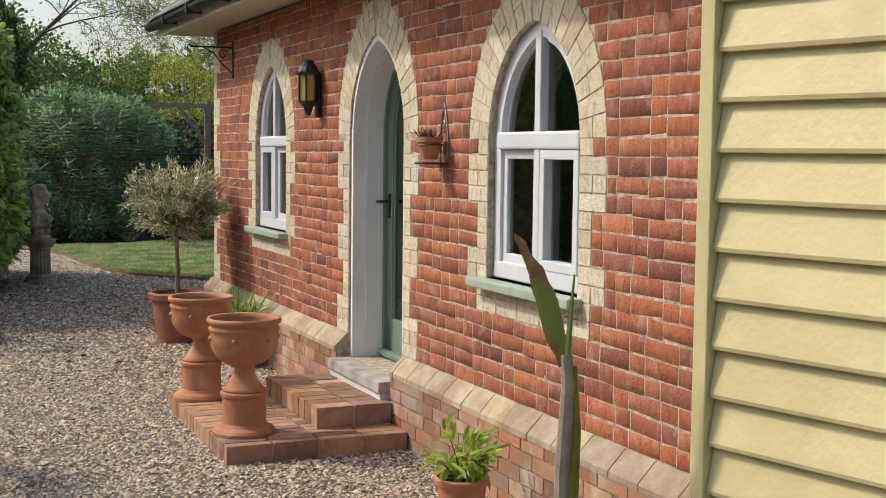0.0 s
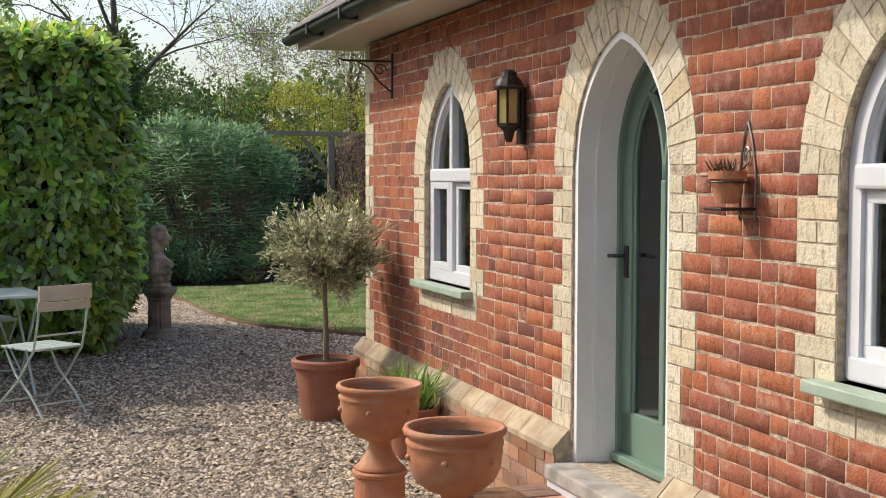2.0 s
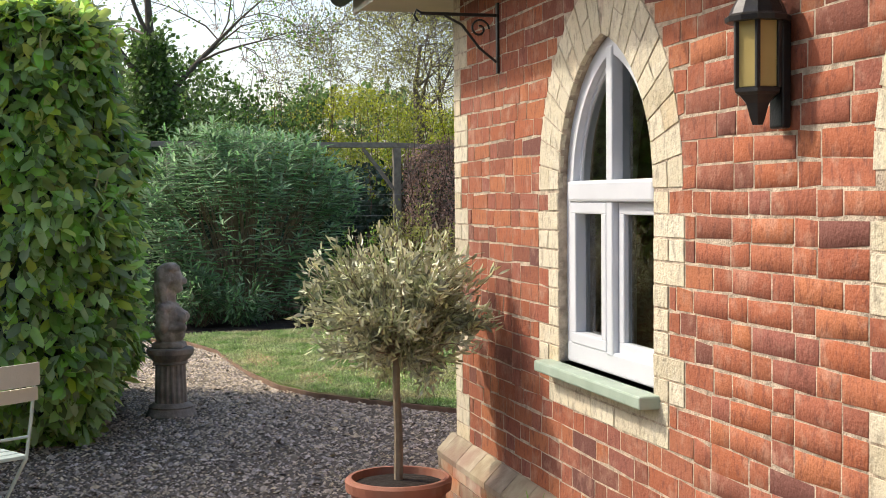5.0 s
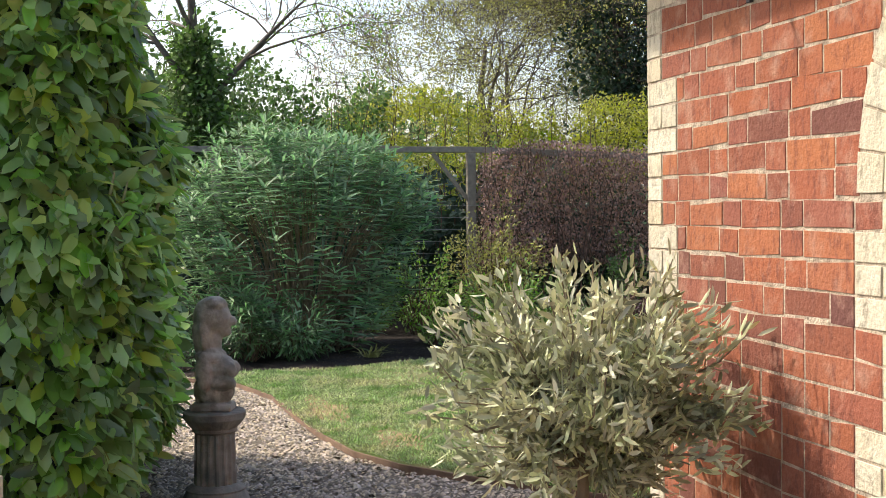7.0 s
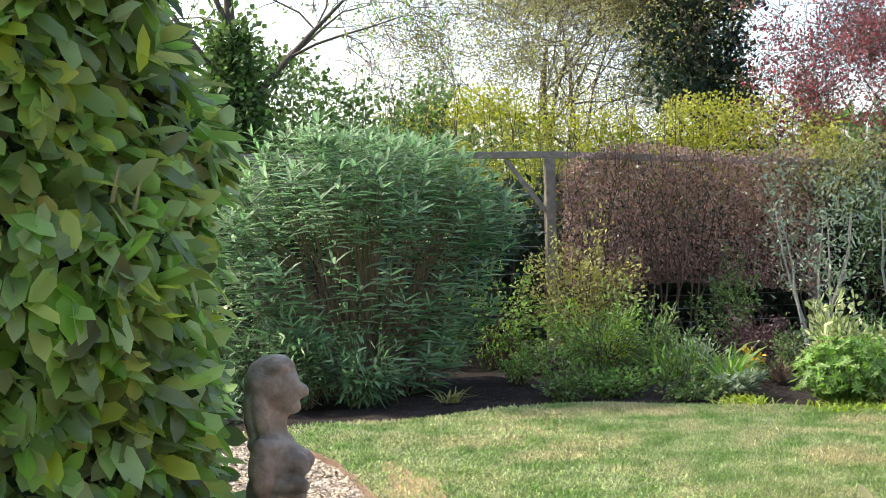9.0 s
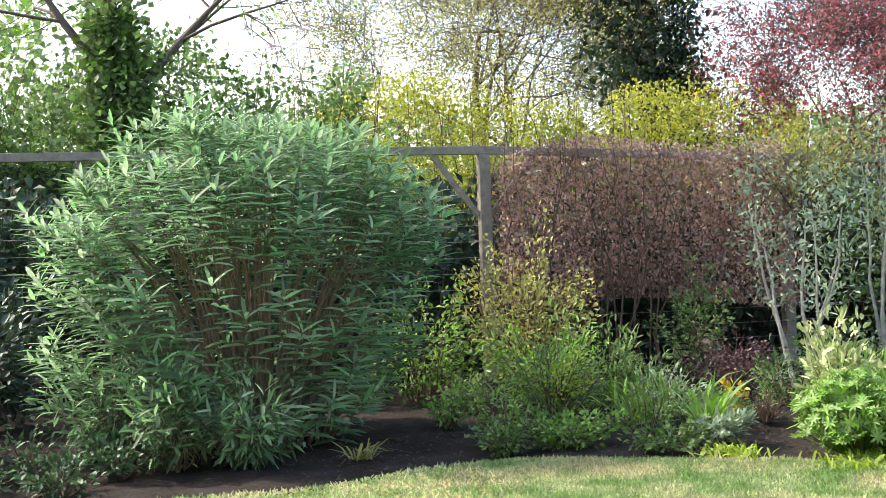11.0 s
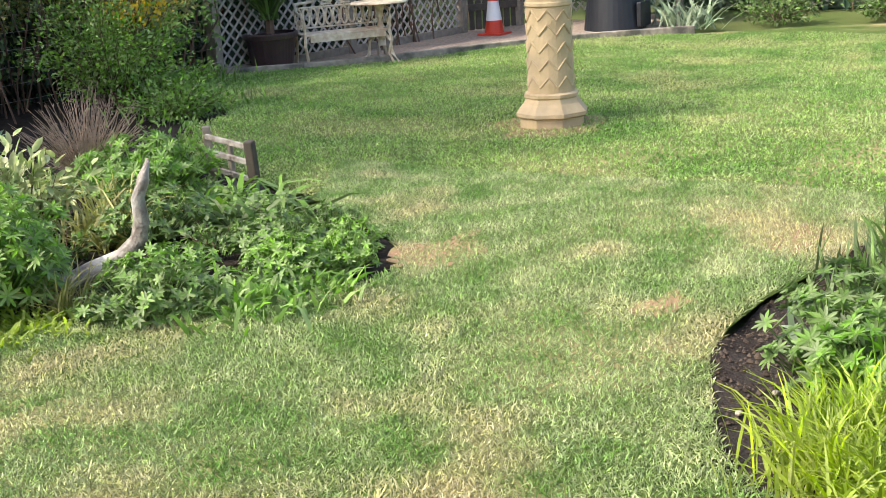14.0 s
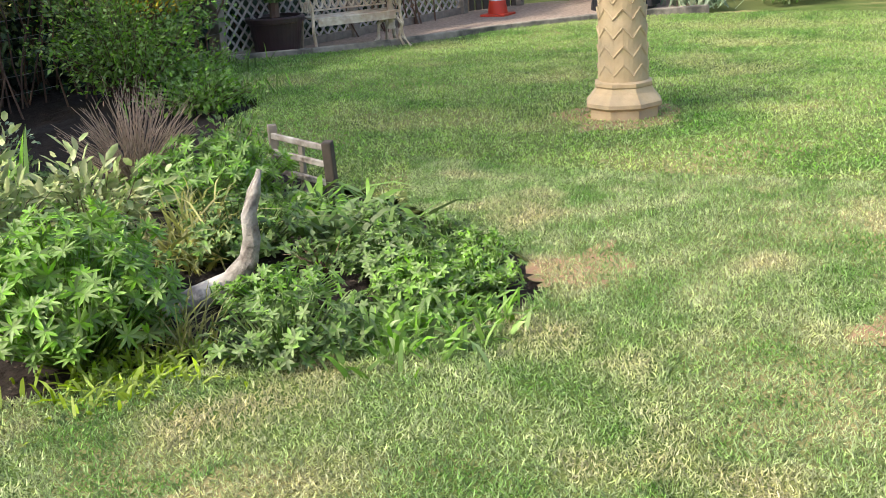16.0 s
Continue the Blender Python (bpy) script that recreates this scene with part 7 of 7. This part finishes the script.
# Unseen trees added left of the drive to darken the window reflections.
slab_foliage("unseen_tree_screen", "unseen row of dense trees added to darken the window reflections", (-14.5, -12, 0.0), (-12.5, 19, 7.0), 16000, 0.3, 0.18, M_MID, category="trees", core=((-14.5, -12, 0), (-13.2, 19, 6.2)), gaps=-0.7, ragged=1.2)

# ---- bricks of the wall, plinth and steps ----
def brick_solid(corners, x, jitter, inset=0.0011):
    """Eight visible faces of a brick whose face has these four (y, z) corners."""
    c = np.array(corners, float)
    mid = c.mean(0)
    d = mid - c
    ln = np.linalg.norm(d, axis=1, keepdims=True)
    inner = c + d / ln * inset * 1.4
    ring = lambda p, xx: np.column_stack([np.full(4, xx), p])
    v = np.concatenate([ring(c, x + 0.02), ring(c, x + 0.0009 + jitter), ring(inner, x + jitter)])
    v[8:, 0] += brng.normal(0, 0.0005, 4)
    f = [(8, 9, 10, 11)]
    for i in range(4):
        j = (i + 1) % 4
        f += [(4 + i, 4 + j, 8 + j, 8 + i), (i, j, 4 + j, 4 + i)]
    return v, f


reds, creams = [], []
J = 0.0042
count = int((TOP - PLINTH) / COURSE) + 1
brng = np.random.default_rng(11)
for k in range(count):
    za, zb = PLINTH + k * COURSE, min(PLINTH + (k + 1) * COURSE, TOP)
    if zb - za < 0.03:
        continue
    zm = (za + zb) / 2
    block = (k // 3) % 2
    blocked = []

    def jamb(y0, y1):
        """Cream bricks of one course between y0 and y1."""
        blocked.append((y0, y1))
        m = max(1, round((y1 - y0) / (0.2225 if k % 3 != 1 or y1 - y0 < 0.15 else 0.112)))
        for i in range(m):
            creams.append([(y0 + (y1 - y0) * i / m + J, za + J), (y0 + (y1 - y0) * (i + 1) / m - J, za + J), (y0 + (y1 - y0) * (i + 1) / m - J, zb - J), (y0 + (y1 - y0) * i / m + J, zb - J)])

    wq = 0.225 if block == 0 else 0.1125
    jamb(H1 - wq, H1)
    blocked.append((H0, 3.55))
    jamb(3.55, 3.55 + 0.3375 - wq)
    for o in OPEN.values():
        c, a, z0, zs, h = o
        if zb <= z0 + 0.001:
            if zm > z0 - 0.2 and z0 > 0.9:
                jamb(c - a - 0.1125, c + a + 0.1125)
            continue
        if zm < zs:
            jamb(c - a - wq, c - a)
            jamb(c + a, c + a + wq)
            blocked.append((c - a, c + a))
        else:
            w = max(arch_half(o, za, 0.218), arch_half(o, zb, 0.218)) - 0.015
            if w > 0.01:
                blocked.append((c - w, c + w))
    blocked.sort()
    y, spans = H0, []
    for b0, b1 in blocked:
        if b0 > y + 0.02:
            spans.append((y, b0))
        y = max(y, b1)
    for s0, s1 in spans:
        y, head = s0, (k + int(s0 * 7)) % 2
        if s0 > H0 + 0.1 and brng.random() < 0.5:
            head = 1 - head
        while y < s1 - 0.02:
            w = (0.1125 if head else 0.225) * brng.uniform(0.96, 1.04)
            e = y + w if s1 - (y + w) > 0.05 else s1
            t = brng.normal(0, 0.0032, 4)
            reds.append([(y + J, za + J + t[0]), (e - J, za + J + t[1]), (e - J, zb - J + t[2]), (y + J, zb - J + t[3])])
            y, head = e, 1 - head
for o in OPEN.values():
    c, a, z0, zs, h = o
    off = (h * h - a * a) / (2 * a)
    r = a + off
    top = math.acos(off / r)
    m = round(r * top / 0.072)
    for s in (-1, 1):
        for i in range(m):
            t0, t1 = top * i / m, top * (i + 1) / m
            bands = [(0.0, 0.215)] if i % 2 else [(0.0, 0.105), (0.11, 0.215)]
            for g0, g1 in bands:
                quad = []
                for t, g in ((t0, g0), (t0, g1), (t1, g1), (t1, g0)):
                    y, z = (r + g) * math.cos(t + (0.0045 if t == t0 else -0.0045) * 1.2) - off, (r + g) * math.sin(t + (0.0045 if t == t0 else -0.0045) * 1.2)
                    quad.append((c + s * max(y, 0.003), zs + z))
                creams.append(quad if s > 0 else quad[::-1])
    # short uprights that fill the point of the arch
    for i in range(-2, 3):
        zt = arch_z(o, c, 0.215)
        y0, y1 = c + i * 0.06 - 0.027, c + i * 0.06 + 0.027
        za = arch_z(o, c + i * 0.06, 0.215) - 0.01
        ze = zt + 0.1 - abs(i) * 0.035
        if ze > za + 0.02 and ze < TOP:
            reds.append([(y0, za), (y1, za), (y1, ze), (y0, ze)])
plinths, copings = [], []
for y0, y1 in ((H0, 6.62), (7.575, H1 + 0.075)):
    for k in range(6):
        za = -0.075 + k * COURSE - 0.015
        y = y0 - (0.11 if k % 2 else 0)
        while y < y1:
            e = min(y + 0.225, y1)
            s = max(y, y0)
            if e - s > 0.03:
                plinths.append([(s + J, za + J), (e - J, za + J), (e - J, za + COURSE - J), (s + J, za + COURSE - J)])
            y += 0.225
    tagged(part("plinth", box((WX - 0.072, y0, -0.12), (WX + 0.1, y1, 0.352)), M_MORTAR), "lower brick plinth of the house wall", "plinth", kind="structure")
    y = y0
    while y < y1 - 0.02:
        e = min(y + 0.215 * brng.uniform(0.95, 1.2), y1)
        copings.append((y + 0.003, e - 0.003))
        y = e


def emit(items, name, mat, mat_one, x, limit):
    """The pieces farthest along the wall as parts of their own, the rest as one mesh."""
    items = sorted(items, key=lambda q: -sum(p[0] for p in q))
    for q in items[:limit]:
        v, f = brick_solid(q, x, brng.uniform(-0.0012, 0.0005))
        me = bpy.data.meshes.new(name)
        me.from_pydata(v.tolist(), [], f)
        me.materials.append(mat_one)
        part(name, me, None, wall_front)
    V, F = [], []
    for q in items[limit:]:
        v, f = brick_solid(q, x, brng.uniform(-0.0012, 0.0005))
        b = 12 * len(V)
        V.append(v)
        F += [tuple(i + b for i in g) for g in f]
    if V:
        tagged(part("brickwork", np_mesh(name + "_rest", np.concatenate(V), F, mat), None, wall_front), kind="stuff")


M_CREAM_ONE = brick_material("cream_brick_single", CREAM_TONES, (0.72, 0.68, 0.57), (0.25, 0.21, 0.15), True, 0.8)
emit(reds, "brick", M_BRICK, M_BRICK_ONE, WX, 300)
emit(creams, "cream_brick", M_CREAM, M_CREAM_ONE, WX - 0.002, 300)
M_PLINTH_ONE = material("plinth_brick_single", (0.36, 0.15, 0.09), (0.3, 0.2, 0.14), 12, 0.9, bump=0.6, fine=70, vary=0.3, obj_random=True, stain=(0.42, 0.33, 0.24), stain_scale=5.0)
emit(plinths, "plinth_brick", M_PLINTH, M_PLINTH_ONE, WX - 0.08, 200)
M_COPING = material("plinth_coping", (0.44, 0.37, 0.26), (0.32, 0.25, 0.17), 14, 0.9, bump=0.6, fine=60, vary=0.25, obj_random=True, stain=(0.3, 0.2, 0.14), stain_scale=4.0)
for ya, yb in copings:
    bm = bmesh.new()
    j = brng.uniform(-0.003, 0.003)
    sec = [(WX - 0.086 + j, 0.345), (WX - 0.086 + j, 0.372), (WX - 0.08 + j, 0.38), (WX - 0.012, 0.45), (WX - 0.002, 0.456), (WX + 0.02, 0.456), (WX + 0.02, 0.345)]
    A, B = [bm.verts.new((x, ya, z)) for x, z in sec], [bm.verts.new((x, yb, z)) for x, z in sec]
    for i in range(len(sec)):
        bm.faces.new((A[i], A[(i + 1) % 7], B[(i + 1) % 7], B[i]))
    bm.faces.new(A[::-1])
    bm.faces.new(B)
    part("coping_brick", bm, M_COPING, wall_front)

step = thing("brick_step", "two low brick steps up to the door", "steps", kind="structure")
part("step_core", box((1.41, 6.33, -0.05), (2.39, 7.83, 0.07)), M_MORTAR, step)
part("step_core", box((1.965, 6.57, 0.07), (2.39, 7.6, 0.185)), M_MORTAR, step)
M_STEP_ONE = material("step_brick_single", (0.42, 0.235, 0.15), (0.28, 0.15, 0.1), 14, 0.88, bump=0.6, fine=60, vary=0.4, obj_random=True)
for x0, x1, y0, y1, z0, z1, nx, ny in ((1.4, 2.4, 6.32, 7.84, -0.03, 0.088, 4, 19), (1.955, 2.4, 6.56, 7.61, 0.092, 0.205, 2, 9)):
    for i in range(nx):
        for j in range(ny):
            a, b = x0 + (x1 - x0) * i / nx, x0 + (x1 - x0) * (i + 1) / nx
            p, q = y0 + (y1 - y0) * j / ny, y0 + (y1 - y0) * (j + 1) / ny
            h = brng.uniform(-0.002, 0.002)
            part("step_brick", box((a + 0.0045, p + 0.0045, z0), (b - 0.0045, q - 0.0045, z1 + h), 0.005), M_STEP_ONE, step)

# the house front stands a little over half a degree off the axes of the garden
HOUSE_TURN = Matrix.Translation((WX, 10.3, 0)) @ Matrix.Rotation(radians(0.6), 4, "Z") @ Matrix.Translation((-WX, -10.3, 0))
HOUSE_NAMES = ("wall_front", "wall_back", "ceiling", "floor", "wall_inside", "window_1", "window_2", "door_1", "threshold", "threshold_face", "soffit", "fascia",
               "gutter", "roof", "gable_wall", "wall_lantern", "hanging_bracket", "wall_planter", "plinth", "brick_step")
for ob in [o for o in scene.objects if o.parent is None and o.name.split(".")[0] in HOUSE_NAMES]:
    ob.matrix_basis = HOUSE_TURN @ ob.matrix_basis
